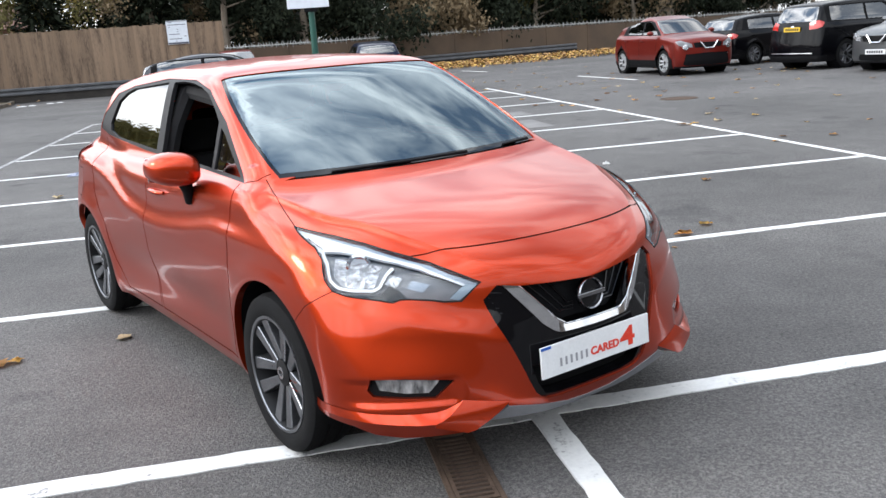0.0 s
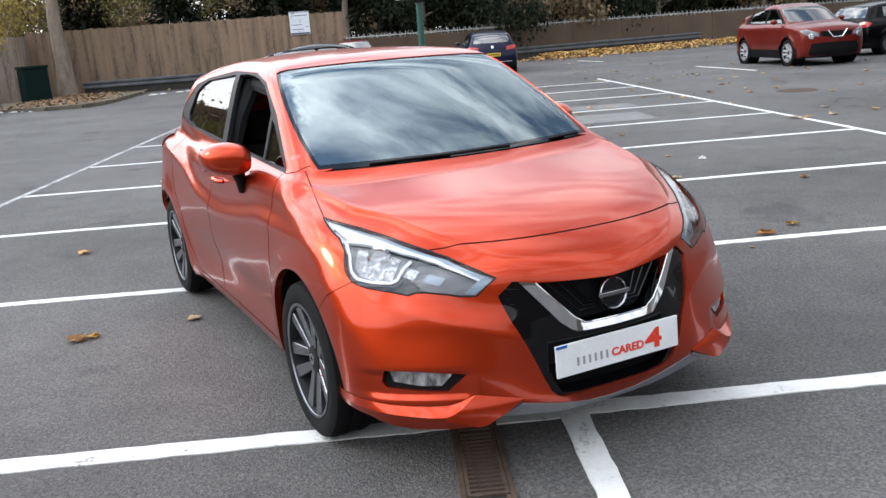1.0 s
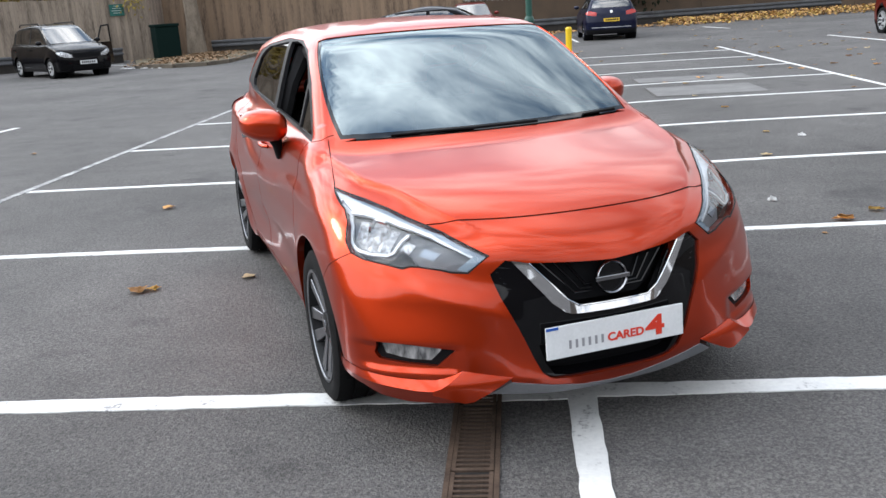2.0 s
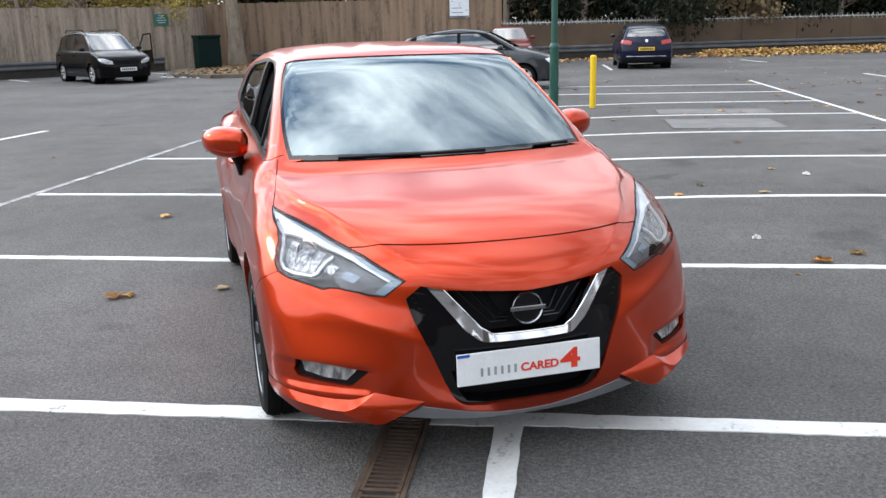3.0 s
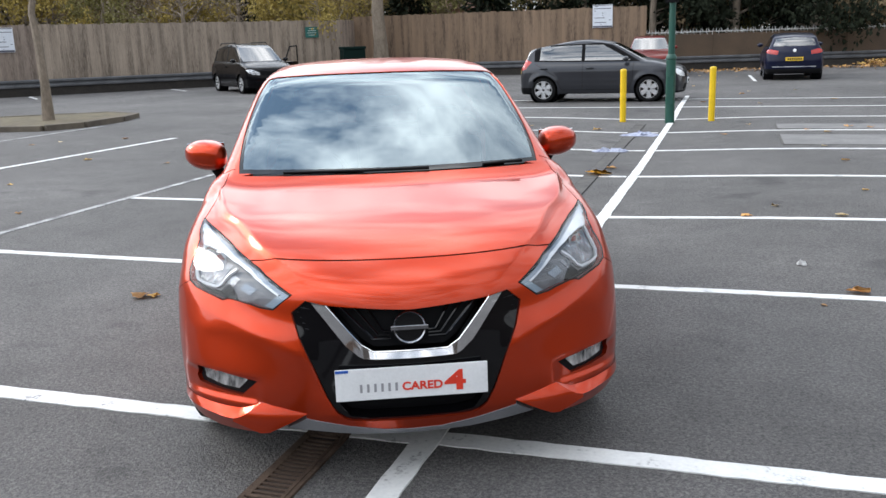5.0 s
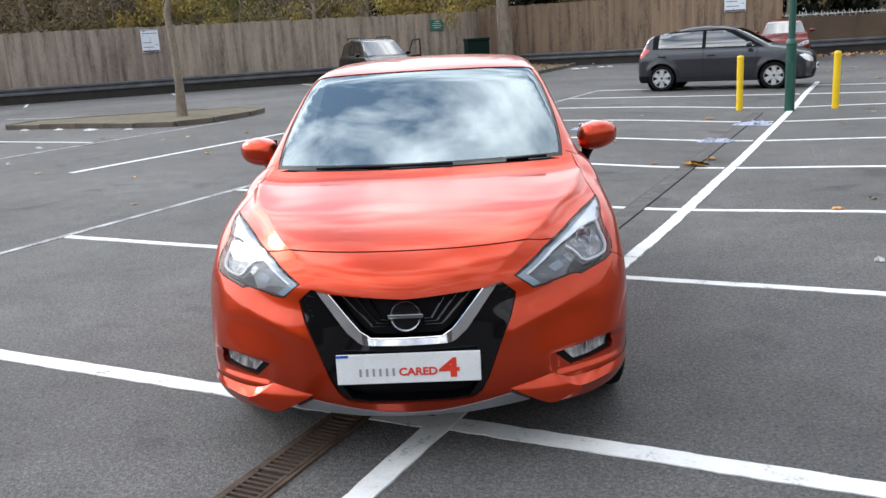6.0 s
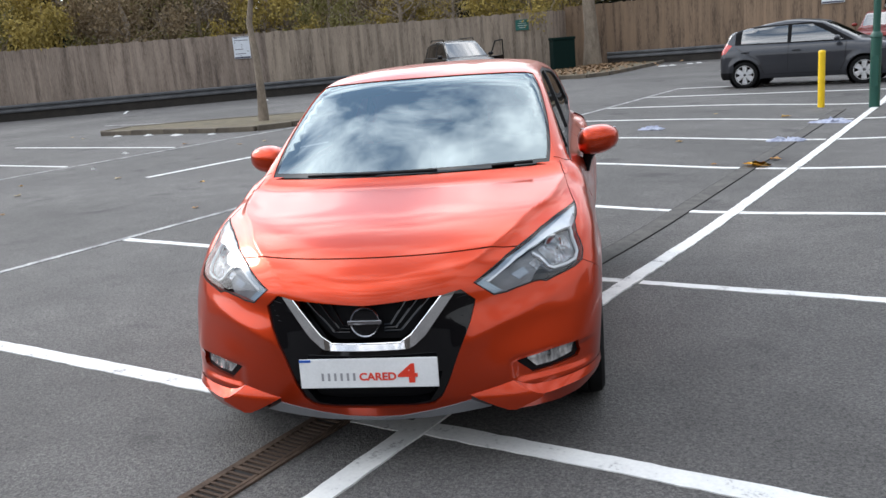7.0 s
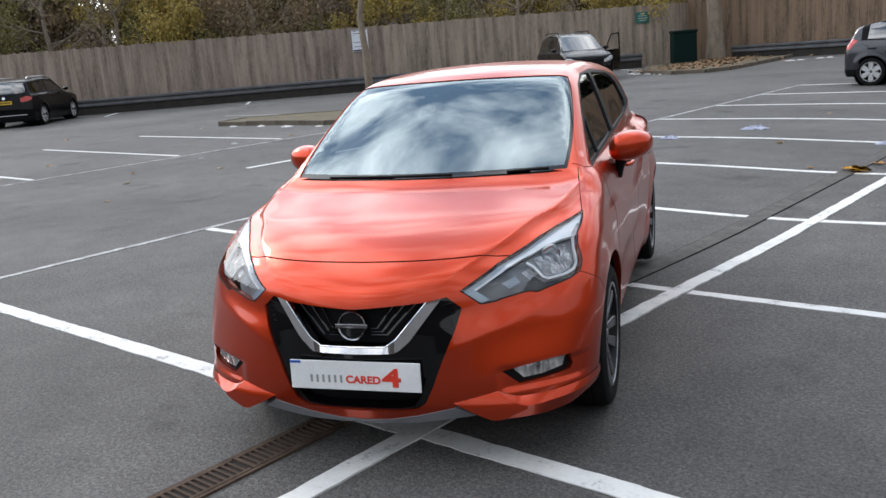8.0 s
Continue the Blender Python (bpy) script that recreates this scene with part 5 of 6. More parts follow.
    if spec.get("clad"):
        for s in ("left", "right"):
            lay("side_cladding", sheet1["clad"], M_BLACK, root, s, "black plastic lower cladding")
    lay("body", sheet1["body"], colour, root)
    lay("seams", sheet1["gap"], M_GAP, root)
    lay("windscreen", sheet1["screen"], M_PARKGLASS, root)
    for s in ("left", "right"):
        lay("window_frame", sheet1["frame"], M_BLACK, root, s)
        lay("front_window", sheet1["glass1"], M_PARKGLASS, root, s)
        lay("rear_window", sheet1["glass2"], M_PARKGLASS, root, s)
    for sgn in (-1, 1):
        at, eu = end(sgn)
        ring = [eu(p) for p in mid(np.full(30, yf + e if sgn < 0 else yr - e), np.linspace(pm, math.pi / 2, 30))]
        ztop = max(p[1] for p in ring)
        zlo = 0.20
        outline = [(-1, zlo)] + [(ring[0][0], zlo)] + ring + [(-1, ring[-1][1])]

        def ends(pts):
            a = np.array(pts, float)
            o = np.stack([a[:, 0], np.full(len(a), oy_f if sgn < 0 else oy_r), a[:, 1]], 1)
            return [eu(p) for p in cast(f, o, np.tile([0, float(sgn), 0], (len(a), 1)))]
        regs = []
        if sgn < 0:
            hf = hood_f
            it, iw = (0.58, 0.62) if spec.get("round") else (0.42, 0.46)
            lw = W / 2
            regs += [("lamp", ends(fine([(lw - 0.20, hf - 0.06), (lw - 0.42, hf - 0.15), (lw - 0.44, hf - 0.24), (lw - 0.22, hf - 0.22)], 3)) + [(50, hf - 0.17), (57, hf - 0.07), (48, hf - 0.045)], 0.004),
                     ("grille", [(-1, hf - 0.12)] + ends([(0.0, hf - 0.12), (lw - 0.46, hf - 0.12), (lw - 0.50, hf - 0.25), (0, hf - 0.26)]) + [(-1, hf - 0.26)], -0.01),
                     ("intake", [(-1, it)] + ends(fine([(0.0, it), (iw, it - 0.02), (iw + 0.06, 0.30), (iw, 0.26), (0, 0.25)], 3)) + [(-1, 0.25)], -0.01),
                     ("skirt", [(-1, zlo), (60, zlo), (60, 0.25), (-1, 0.25)], -0.004)]
        else:
            lw = W / 2
            tz0, tz1 = spec.get("tail", (belt - 0.22, belt - 0.03))
            regs += [("tail_lamp", ends(fine([(lw - 0.22, tz1), (lw - 0.42, tz1 - 0.05), (lw - 0.40, tz0), (lw - 0.20, tz0 + 0.02)], 3)) + [(52, tz0 + 0.06), (56, tz1 - 0.05), (48, tz1)], 0.004),
                     ("rear_glass", [(-1, belt + 0.08)] + ends([(0, belt + 0.08), (lw - 0.26, belt + 0.08), (lw - 0.36, H - 0.16), (0, H - 0.13)]) + [(-1, H - 0.13)], -0.004),
                     ("skirt", [(-1, zlo), (60, zlo), (60, 0.36), (-1, 0.36)], 0.0)]
        sh = sheet(np.linspace(0, 78, 40), np.linspace(zlo, ztop + 0.01, 32), regs + [("cover", outline)], at)
        lay("nose" if sgn < 0 else "tail", sh["cover"], colour, root)
        lay("bumper_skirt", sh["skirt"], M_BLACK, root)
        if sgn < 0:
            for s in ("left", "right"):
                lay("headlamp" if not spec.get("round") else "wing_top", sh["lamp"], M_LAMPGREY if spec.get("round") else M_LAMPWHITE if spec.get("bright") else M_LAMPMET, root, s)
            lay("grille", sh["grille"], M_BLACK, root)
            lay("intake", sh["intake"], M_BLACK, root)
            if spec.get("vee"):
                for s in (-1, 1):
                    part("chrome_bar", tube([(s * 0.26, yf - 0.01, hood_f - 0.10), (s * 0.12, yf - 0.03, hood_f - 0.27), (0, yf - 0.03, hood_f - 0.27)], 0.022, 8), M_CHROME, root)
            if spec.get("round"):
                for s in (-1, 1):
                    part("round_lamp", lathe([(0.075, -0.04), (0.075, 0.02), (0.06, 0.035), (0, 0.04)], 24), M_LAMPMET, root, "", True, pose(s * 0.62, yf + 0.11, 0.74, 88, 0, s * 20))
            if spec.get("front_plate", True):
                p = part("number_plate", box(-0.26, 0.26, -0.012, 0.012, -0.055, 0.055, 0.002), M_WHITE, root, "", False, pose(0, yf - 0.015, 0.46))
                for i in range(7):
                    part("plain_bar", box(-0.22 + 0.063 * i, -0.178 + 0.063 * i, -0.016, -0.011, -0.03, 0.03), M_GAP, p)
        else:
            for s in ("left", "right"):
                lay("tail_lamp", sh["tail_lamp"], M_REDLENS, root, s)
            lay("rear_glass", sh["rear_glass"], M_PARKGLASS, root)
            pz = spec.get("rear_plate", 0.72)
            p = part("number_plate", box(-0.26, 0.26, -0.012, 0.012, -0.055, 0.055, 0.002), M_YELPLATE, root, "", False, pose(0, yr - float(tail_p(pz)) + 0.02, pz, 4, 0, 0))
            for i in range(7):
                part("plain_bar", box(-0.22 + 0.063 * i, -0.178 + 0.063 * i, 0.011, 0.016, -0.03, 0.03), M_GAP, p)
            part("badge", lathe([(0.05, 0), (0.05, 0.02), (0, 0.025)], 20), M_CHROME, root, "", True, pose(0, yr - float(tail_p(belt - 0.05)) + 0.0, belt - 0.06, -80, 0, 0))
            part("bumper_trim", tube([(-W / 2 + 0.25, yr - 0.05, 0.42), (0, yr + 0.008, 0.42), (W / 2 - 0.25, yr - 0.05, 0.42)], 0.014, 6), M_DULLMET, root)
    for hy in (hub_f, hub_r):
        for s in (-1, 1):
            wheel("wheel", root, Matrix.Translation((s * (W / 2 - 0.115), hy, rr)) @ pose(0, 0, 0, 0, s * 90, 0), spec.get("wheel", "spoke"), rr, 0.2, rr * 0.70, spec.get("rim"))
            part("wheel_well", lathe([(rr + 0.055, 0.0), (rr + 0.055, -0.30), (0, -0.30)], 28), M_BLACK, root, "", True, Matrix.Translation((s * (W / 2 - 0.03), hy, rr)) @ pose(0, 0, 0, 0, s * 90, 0))
    part("floor_pan", box(-W / 2 + 0.15, W / 2 - 0.15, yf + 0.25, yr - 0.25, 0.2, 0.3), M_BLACK, root)
    part("cabin_floor", box(-W / 2 + 0.18, W / 2 - 0.18, cowl + 0.1, yr - 0.5, 0.5, belt - 0.12, 0.05), M_SEAT, root)
    for s in (-1, 1):
        part("front_seat", box(s * 0.36 - 0.22, s * 0.36 + 0.22, cowl + 1.25, cowl + 1.40, 0.6, belt + 0.28, 0.05), M_SEAT, root, "", True)
        bm = bmesh.new()
        bmesh.ops.create_uvsphere(bm, u_segments=14, v_segments=8, radius=1)
        for v in bm.verts:
            v.co = Vector((v.co.x * 0.10, v.co.y * 0.07, v.co.z * 0.065))
        part("door_mirror", bm, colour if spec.get("mirror", True) else M_BLACK, root, "", True, pose(s * (W / 2 + 0.06), cowl + 0.45, belt + 0.09))
        for yy in (bp - 0.18, w1 - 0.22):
            part("door_handle", box(-0.015, 0.015, -0.09, 0.09, -0.014, 0.014, 0.006), colour, root, "", True, pose(s * (W / 2 + 0.0), yy, belt - 0.11))
    if spec.get("rails"):
        for s in (-1, 1):
            part("roof_rail", tube([(s * 0.56, roof0 + 0.2, H - 0.05), (s * 0.56, roof0 + 0.3, H + 0.02), (s * 0.56, roof1 - 0.1, H + 0.02), (s * 0.56, roof1, H - 0.05)], 0.018, 6), M_DULLMET if spec["rails"] == 2 else M_BLACK, root)
    if spec.get("open_door"):
        d = part("open_door", box(0, 0.05, 0, 0.98, 0.30, belt, 0.02), colour, root, "open front door", True, pose(W / 2 - 0.04, cowl + 0.35, 0, 0, 0, -50))
        bm = bmesh.new()
        for a, b in (((0.02, 0.05, belt), (0.02, 0.45, H - 0.16)), ((0.02, 0.45, H - 0.16), (0.02, 0.95, H - 0.13)), ((0.02, 0.95, H - 0.13), (0.02, 0.97, belt))):
            add_tube(bm, [a, b], 0.025, 6)
        part("door_window_frame", bm, M_BLACK, d)
    root.matrix_world = m
    return root


def spec(L, W, H, base, belt, hood_f, hood_r, cowl, roof0, roof1, **k):
    return dict(L=L, W=W, H=H, base=base, belt=belt, hood_f=hood_f, hood_r=hood_r, cowl=cowl, roof0=roof0, roof1=roof1, **k)


def heading(x, y, dx, dy, back):
    """The pose of a car whose front axle's middle stands at x, y and that points along (dx, dy); back: from there to its middle."""
    n = math.hypot(dx, dy)
    dx, dy = dx / n, dy / n
    return pose(x - dx * back, y - dy * back, 0, 0, 0, math.degrees(math.atan2(dx, -dy)))


M_GREYCAR = paint("dark grey metallic paint", (0.040, 0.042, 0.050), (0.032, 0.034, 0.040), 0.4, 0.3, 0.6, 0.2)
M_NAVY = paint("dark blue paint", (0.004, 0.007, 0.028), (0.003, 0.005, 0.020), 0.2, 0.3, 0.4, 0.15)
M_BLACKCAR = paint("black car paint", (0.003, 0.003, 0.004), (0.002, 0.002, 0.003), 0.1, 0.25, 0.3, 0.05)
M_DARKRED = paint("dark red metallic paint", (0.155, 0.014, 0.008), (0.13, 0.011, 0.007), 0.4, 0.3, 0.5, 0.15)
M_SILVERCAR = paint("grey silver paint", (0.11, 0.115, 0.12), (0.09, 0.095, 0.10), 0.6)
M_WHEELSILVER = surface("silver wheel cover", (0.62, 0.63, 0.65), (0.5, 0.51, 0.52), 9, 90, 0.35, 0.5)

HATCH = dict(L=4.0, W=1.72, H=1.47, base=2.511, belt=0.98, hood_f=0.80, hood_r=1.0, cowl=-1.08, roof0=-0.28, roof1=1.25)
parked_car("grey_hatchback", heading(-0.74, 19.15, 1, 0.0, 1.17), "dark grey five-door hatchback with silver wheel covers, parked across bays", dict(HATCH, wheel="cover", rim=M_WHEELSILVER, over=0.83, r=0.30, tail=(0.74, 1.02), arc=0.065, bright=1, belt=0.92, head=0.105), M_GREYCAR)
parked_car("blue_hatchback", heading(2.98, 30.55, 0.0, 1, 1.25), "dark blue hatchback seen from behind with a yellow plate", dict(HATCH, L=4.25, W=1.79, H=1.46, base=2.63, roof1=1.4, over=0.87, hatch=1.6, rear_plate=0.66, tail=(0.80, 0.96)), M_NAVY)
parked_car("black_people_carrier", heading(-14.2, 24.35, 0.74, -0.67, 1.35), "black people carrier with a front door open beside the fence", dict(HATCH, L=4.65, W=1.76, H=1.67, base=2.82, belt=1.0, hood_f=0.86, hood_r=1.05, cowl=-1.42, roof0=-0.42, roof1=1.6, over=0.9, rails=1, arc=0.06, head=0.12, open_door=True, rim=M_WHEELSILVER), M_BLACKCAR)
parked_car("red_crossover", heading(10.68, 19.75, 0.05, -1, 1.16), "dark red compact crossover with silver wheels and round lamps", dict(HATCH, L=4.13, W=1.77, H=1.60, base=2.53, belt=1.05, hood_f=0.97, hood_r=1.10, cowl=-1.05, roof0=-0.30, roof1=0.95, over=0.87, r=0.345, vee=1, round=1, clad=1, arc=0.09, hatch=1.3, front_plate=False, rim=M_WHEELSILVER), M_DARKRED)
parked_car("black_hatchback", heading(15.97, 23.0, 1, 0.25, 1.3), "black hatchback with red tail lamps and a yellow plate", dict(HATCH, L=4.4, W=1.8, H=1.50, base=2.65, over=0.88, rear_plate=0.85, hatch=1.4), M_BLACKCAR, "parked row")
parked_car("black_sport_utility", heading(15.95, 18.6, 1, 0.25, 1.35), "black sport utility vehicle with chrome window line", dict(HATCH, L=4.64, W=1.82, H=1.71, base=2.70, belt=1.12, hood_f=1.0, hood_r=1.15, cowl=-1.2, roof0=-0.4, roof1=1.55, over=0.93, r=0.36, rear_plate=1.02, tail=(1.0, 1.22), hatch=1.8), M_BLACKCAR, "parked row")
parked_car("silver_crossover", heading(13.6, 15.1, -1, -0.25, 1.3), "grey silver crossover facing the car park", dict(HATCH, L=4.38, W=1.8, H=1.59, base=2.65, belt=1.06, hood_f=0.94, hood_r=1.10, cowl=-1.15, over=0.9, r=0.34, vee=1, clad=1), M_SILVERCAR, "parked row")
parked_car("red_hatchback", heading(-1.75, 30.6, 0.10, -1, 1.17), "red hatchback parked nose out by the barrier", dict(HATCH, H=1.5), M_DARKRED)
parked_car("black_estate", heading(-30.75, 13.15, -0.69, 0.72, 1.4), "black estate car with red tail lamps, parked nose to the fence", dict(HATCH, L=4.65, W=1.88, H=1.64, base=2.81, belt=1.06, hood_f=0.93, hood_r=1.08, cowl=-1.2, roof0=-0.4, roof1=1.55, over=0.9, r=0.36, rear_plate=0.85, hatch=1.6, rails=2, rim=M_WHEELSILVER), M_BLACKCAR)


# ---------------------------------------------------------------- signs, drain, covers, island
M_SIGN = plain("white sign face", (0.70, 0.74, 0.80), 0.4)
M_GREENSIGN = plain("green sign face", (0.010, 0.12, 0.10), 0.4)
M_INK = plain("dark sign print", (0.05, 0.05, 0.08), 0.5)
M_PALEINK = plain("pale sign print", (0.5, 0.6, 0.58), 0.5)
M_IRON = surface("rusty iron grating", (0.115, 0.080, 0.060), (0.055, 0.038, 0.029), 12, 140, 0.9, 0.1, 0.5, spec=0.15)
# dirt, darkened to near black for the shade between the grating slats
M_DIRTSHADE = surface("dark channel dirt with slot shade", (0.014, 0.012, 0.011), (0.006, 0.005, 0.005), 6, 60, 0.95)
M_SILT = surface("grey silt", (0.108, 0.101, 0.094), (0.040, 0.038, 0.036), 9, 70, 0.9, 0, 0.5)
M_KERB = surface("mossy brown kerb", (0.15, 0.125, 0.095), (0.075, 0.062, 0.048), 3, 60, 0.9, 0, 0.5)
M_CONC = surface("grey concrete", (0.20, 0.195, 0.19), (0.12, 0.118, 0.115), 2.5, 60, 0.9, 0, 0.5)
M_BED = surface("leafy earth", (0.15, 0.125, 0.075), (0.075, 0.06, 0.038), 5, 40, 0.95, 0, 0.8, 0.02)
M_BARK = surface("grey brown bark", (0.27, 0.22, 0.17), (0.13, 0.105, 0.08), 5, 35, 0.95, 0, 0.9, 0.02, stretch=(1, 1, 0.35))
M_BINGREEN = plain("dark green bin", (0.003, 0.014, 0.012), 0.8, 0, 0, 0.12)


def on_fence(a, b, along):
    a, b = Vector(a), Vector(b)
    d = (b - a).normalized()
    p = a + d * along
    return pose(p.x, p.y, 0, 0, 0, math.degrees(math.atan2(d.y, d.x)))


def notice(m, x0, x1, z0, z1, face, ink, label, rows):
    root = empty("notice_sign", m, label, "sign")
    board = part("board", box(x0, x1, -0.075, -0.055, z0, z1, 0.004), face, root)
    h = (z1 - z0) / (len(rows) + 1)
    for i, (a, b) in enumerate(rows):
        z = z1 - h * (i + 0.75)
        part("plain_bar", box(x0 + (x1 - x0) * a, x0 + (x1 - x0) * b, -0.079, -0.075, z - h * 0.13, z + h * 0.13), ink, board)
    if face is M_SIGN:
        for za, zb in ((z0 + 0.015, z0 + 0.075), (z1 - 0.04, z1 - 0.015)):
            part("border_band", box(x0 + 0.02, x1 - 0.02, -0.079, -0.075, za, zb), ink, board, "dark band")


WHITE_ROWS = ((0.12, 0.28), (0.08, 0.92), (0.10, 0.16), (0.48, 0.54), (0.48, 0.54), (0.10, 0.60), (0.80, 0.92), (0.10, 0.70), (0.40, 0.45))
notice(on_fence(FA0, FA1, 23.2), 0, 0.66, 1.62, 2.50, M_SIGN, M_INK, "white notice board with small print fixed to the fence", WHITE_ROWS)
notice(on_fence(FB0, FB1, 10.95), 0, 0.85, 1.90, 2.86, M_SIGN, M_INK, "white notice board with small print fixed to the fence", WHITE_ROWS)
notice(on_fence(FA0, FA1, 35.45), 0, 0.62, 1.86, 2.32, M_GREENSIGN, M_PALEINK, "small dark green notice fixed to the fence", ((0.3, 0.7), (0.2, 0.8), (0.15, 0.85), (0.25, 0.75)))
sign = empty("post_sign", pose(0.03, 13.66, 0, 0, 0, -8), "white sign plate fixed to the lamp column", "sign")
part("board", box(-0.42, 0.34, -0.10, -0.075, 2.15, 2.85, 0.004), M_SIGN, sign)
part("lower_clip", box(-0.12, 0.12, -0.09, -0.06, 2.08, 2.15, 0.004), M_BLACK, sign)
part("bracket", box(-0.08, 0.08, -0.075, 0.06, 2.6, 2.64), M_GREEN, sign)

# drain: slotted iron grating in front of the bays, a silted channel beyond
drain = empty("drain_channel", pose(-0.455, 0, 0), "rusty iron drainage channel set in the asphalt", "drain", "", "structure")
# shallow bed: the shade of a deep channel is in its colour
part("bed", strip(-0.075, 0.075, -5.0, 13.4, -0.02, 0.0035), M_DIRTSHADE, drain)
for s in (-1, 1):
    part("edge_rail", strip(s * 0.082 - 0.009, s * 0.082 + 0.009, -5.0, 0.62, -0.02, 0.010), M_IRON, drain)
    part("channel_lip", strip(s * 0.084 - 0.004, s * 0.084 + 0.004, 0.62, 13.4, -0.02, 0.008), M_DIRTSHADE, drain)
part("silted_cover", strip(-0.080, 0.080, 0.62, 13.4, -0.02, 0.0095), M_SILT, drain)
slat = box(-0.066, 0.066, -0.0065, 0.0065, -0.015, 0.011)
slat_me = bpy.data.meshes.new("slat")
slat.to_mesh(slat_me)
slat.free()
slat_me.materials.append(M_IRON)
y = -2.6
while y < 0.6:
    g = part("grate", box(-0.070, 0.070, y + 0.004, y + 0.022, -0.015, 0.0115), M_IRON, drain)
    for i in range(15):
        link("slat", slat_me, None, g, "", pose(0, y + 0.044 + i * 0.0305, 0))
    for s in (-1, 1):
        part("side_bar", box(s * 0.064 - 0.007, s * 0.064 + 0.007, y + 0.004, y + 0.495, -0.015, 0.0118), M_IRON, g)
    y += 0.5

# access covers and a manhole
def cover(x0, x1, y0, y1, material, label):
    root = empty("access_cover", pose((x0 + x1) / 2, (y0 + y1) / 2, dip(x0, y0) * 0.6), label, "access cover", "covers", "structure")
    w, d = (x1 - x0) / 2, (y1 - y0) / 2
    part("frame", box(-w, w, -d, d, -0.02, 0.005, 0.002), M_SILT, root)
    part("slab", box(-w + 0.03, w - 0.03, -d + 0.03, d - 0.03, -0.02, 0.010, 0.003), material, root)


cover(1.78, 3.45, 9.98, 11.28, M_CONC, "pale grey concrete access cover flush with the asphalt")
cover(1.80, 3.75, 12.10, 12.95, M_CONC, "pale grey concrete access cover flush with the asphalt")
mh = empty("manhole_cover", pose(6.85, 12.75, 0), "rust brown round manhole cover in the asphalt", "manhole", "", "structure")
part("ring", lathe([(0.36, -0.02), (0.36, 0.006), (0.31, 0.008), (0.31, -0.02)], 32, None, True), M_IRON, mh)
part("lid", lathe([(0.30, -0.02), (0.30, 0.007), (0, 0.008)], 32), M_IRON, mh)

# kerbed tree island
island = empty("tree_island", None, "low kerbed island with bare earth and litter", "kerb island", "", "structure")
isl = [Vector(p) for p in ((-17.1, 11.2), (-15.0, 11.4), (-13.2, 11.4), (-12.25, 11.6), (-11.88, 12.3), (-11.95, 13.6), (-12.3, 14.6), (-13.3, 15.0), (-14.5, 14.15), (-16.0, 13.2), (-17.3, 12.2))]
part("bed", prism([tuple(p) for p in isl], -0.05, 0.10), M_BED, island)
for a, b in zip(isl, isl[1:] + isl[:1]):
    n = max(1, round((b - a).length / 0.9))
    ang = math.degrees(math.atan2(b.y - a.y, b.x - a.x))
    for i in range(n):
        p = a + (b - a) * (i + 0.5) / n
        w = (b - a).length / n / 2 - 0.006
        part("kerb_stone", box(-w, w, -0.13, 0.0, -0.05, 0.115 + random.uniform(-0.008, 0.008), 0.012), M_KERB, island, "", False, pose(p.x, p.y, 0, 0, 0, ang))

bed = empty("corner_bed", None, "leaf-strewn earth bed with a low kerb at the fence corner", "flower bed", "", "structure")
cb = [Vector(p) for p in ((-13.5, 27.3), (-11.6, 25.95), (-10.6, 26.2), (-10.25, 27.2), (-10.3, 29.0), (-10.45, 30.8), (-10.6, 33.2), (-10.9, 35.0), (-15.4, 35.0), (-15.4, 31.5))]
part("earth", prism([tuple(p) for p in cb], -0.05, 0.09), M_BED, bed)
for a, b in zip(cb[:8], cb[1:8]):
    n = max(1, round((b - a).length / 0.9))
    for i in range(n):
        p = a + (b - a) * (i + 0.5) / n
        w = (b - a).length / n / 2 - 0.006
        part("kerb_stone", box(-w, w, -0.13, 0.0, -0.05, 0.13, 0.012), M_KERB, bed, "", False, pose(p.x, p.y, 0, 0, 0, math.degrees(math.atan2(b.y - a.y, b.x - a.x))))

green_bin = empty("grit_bin", pose(-14.5, 32.75, 0.09, 0, 0, 40), "dark green upright bin beside the tree", "bin")
part("body", box(-0.48, 0.48, -0.35, 0.35, 0.0, 1.22, 0.03), M_BINGREEN, green_bin)
part("lid", box(-0.51, 0.51, -0.38, 0.38, 1.22, 1.34, 0.03), M_BINGREEN, green_bin)

# ---------------------------------------------------------------- leaves and litter
LEAF_COLS = ((0.62, 0.33, 0.10), (0.74, 0.48, 0.12), (0.42, 0.24, 0.10), (0.72, 0.57, 0.34), (0.20, 0.12, 0.06))
M_LEAF = [surface("fallen leaf %s" % n, c, tuple(v * 0.6 for v in c), 14, 90, 0.75, 0, 0.2, 0.002, object_tint=0.25) for n, c in zip(("amber", "yellow", "brown", "straw", "umber"), LEAF_COLS)]


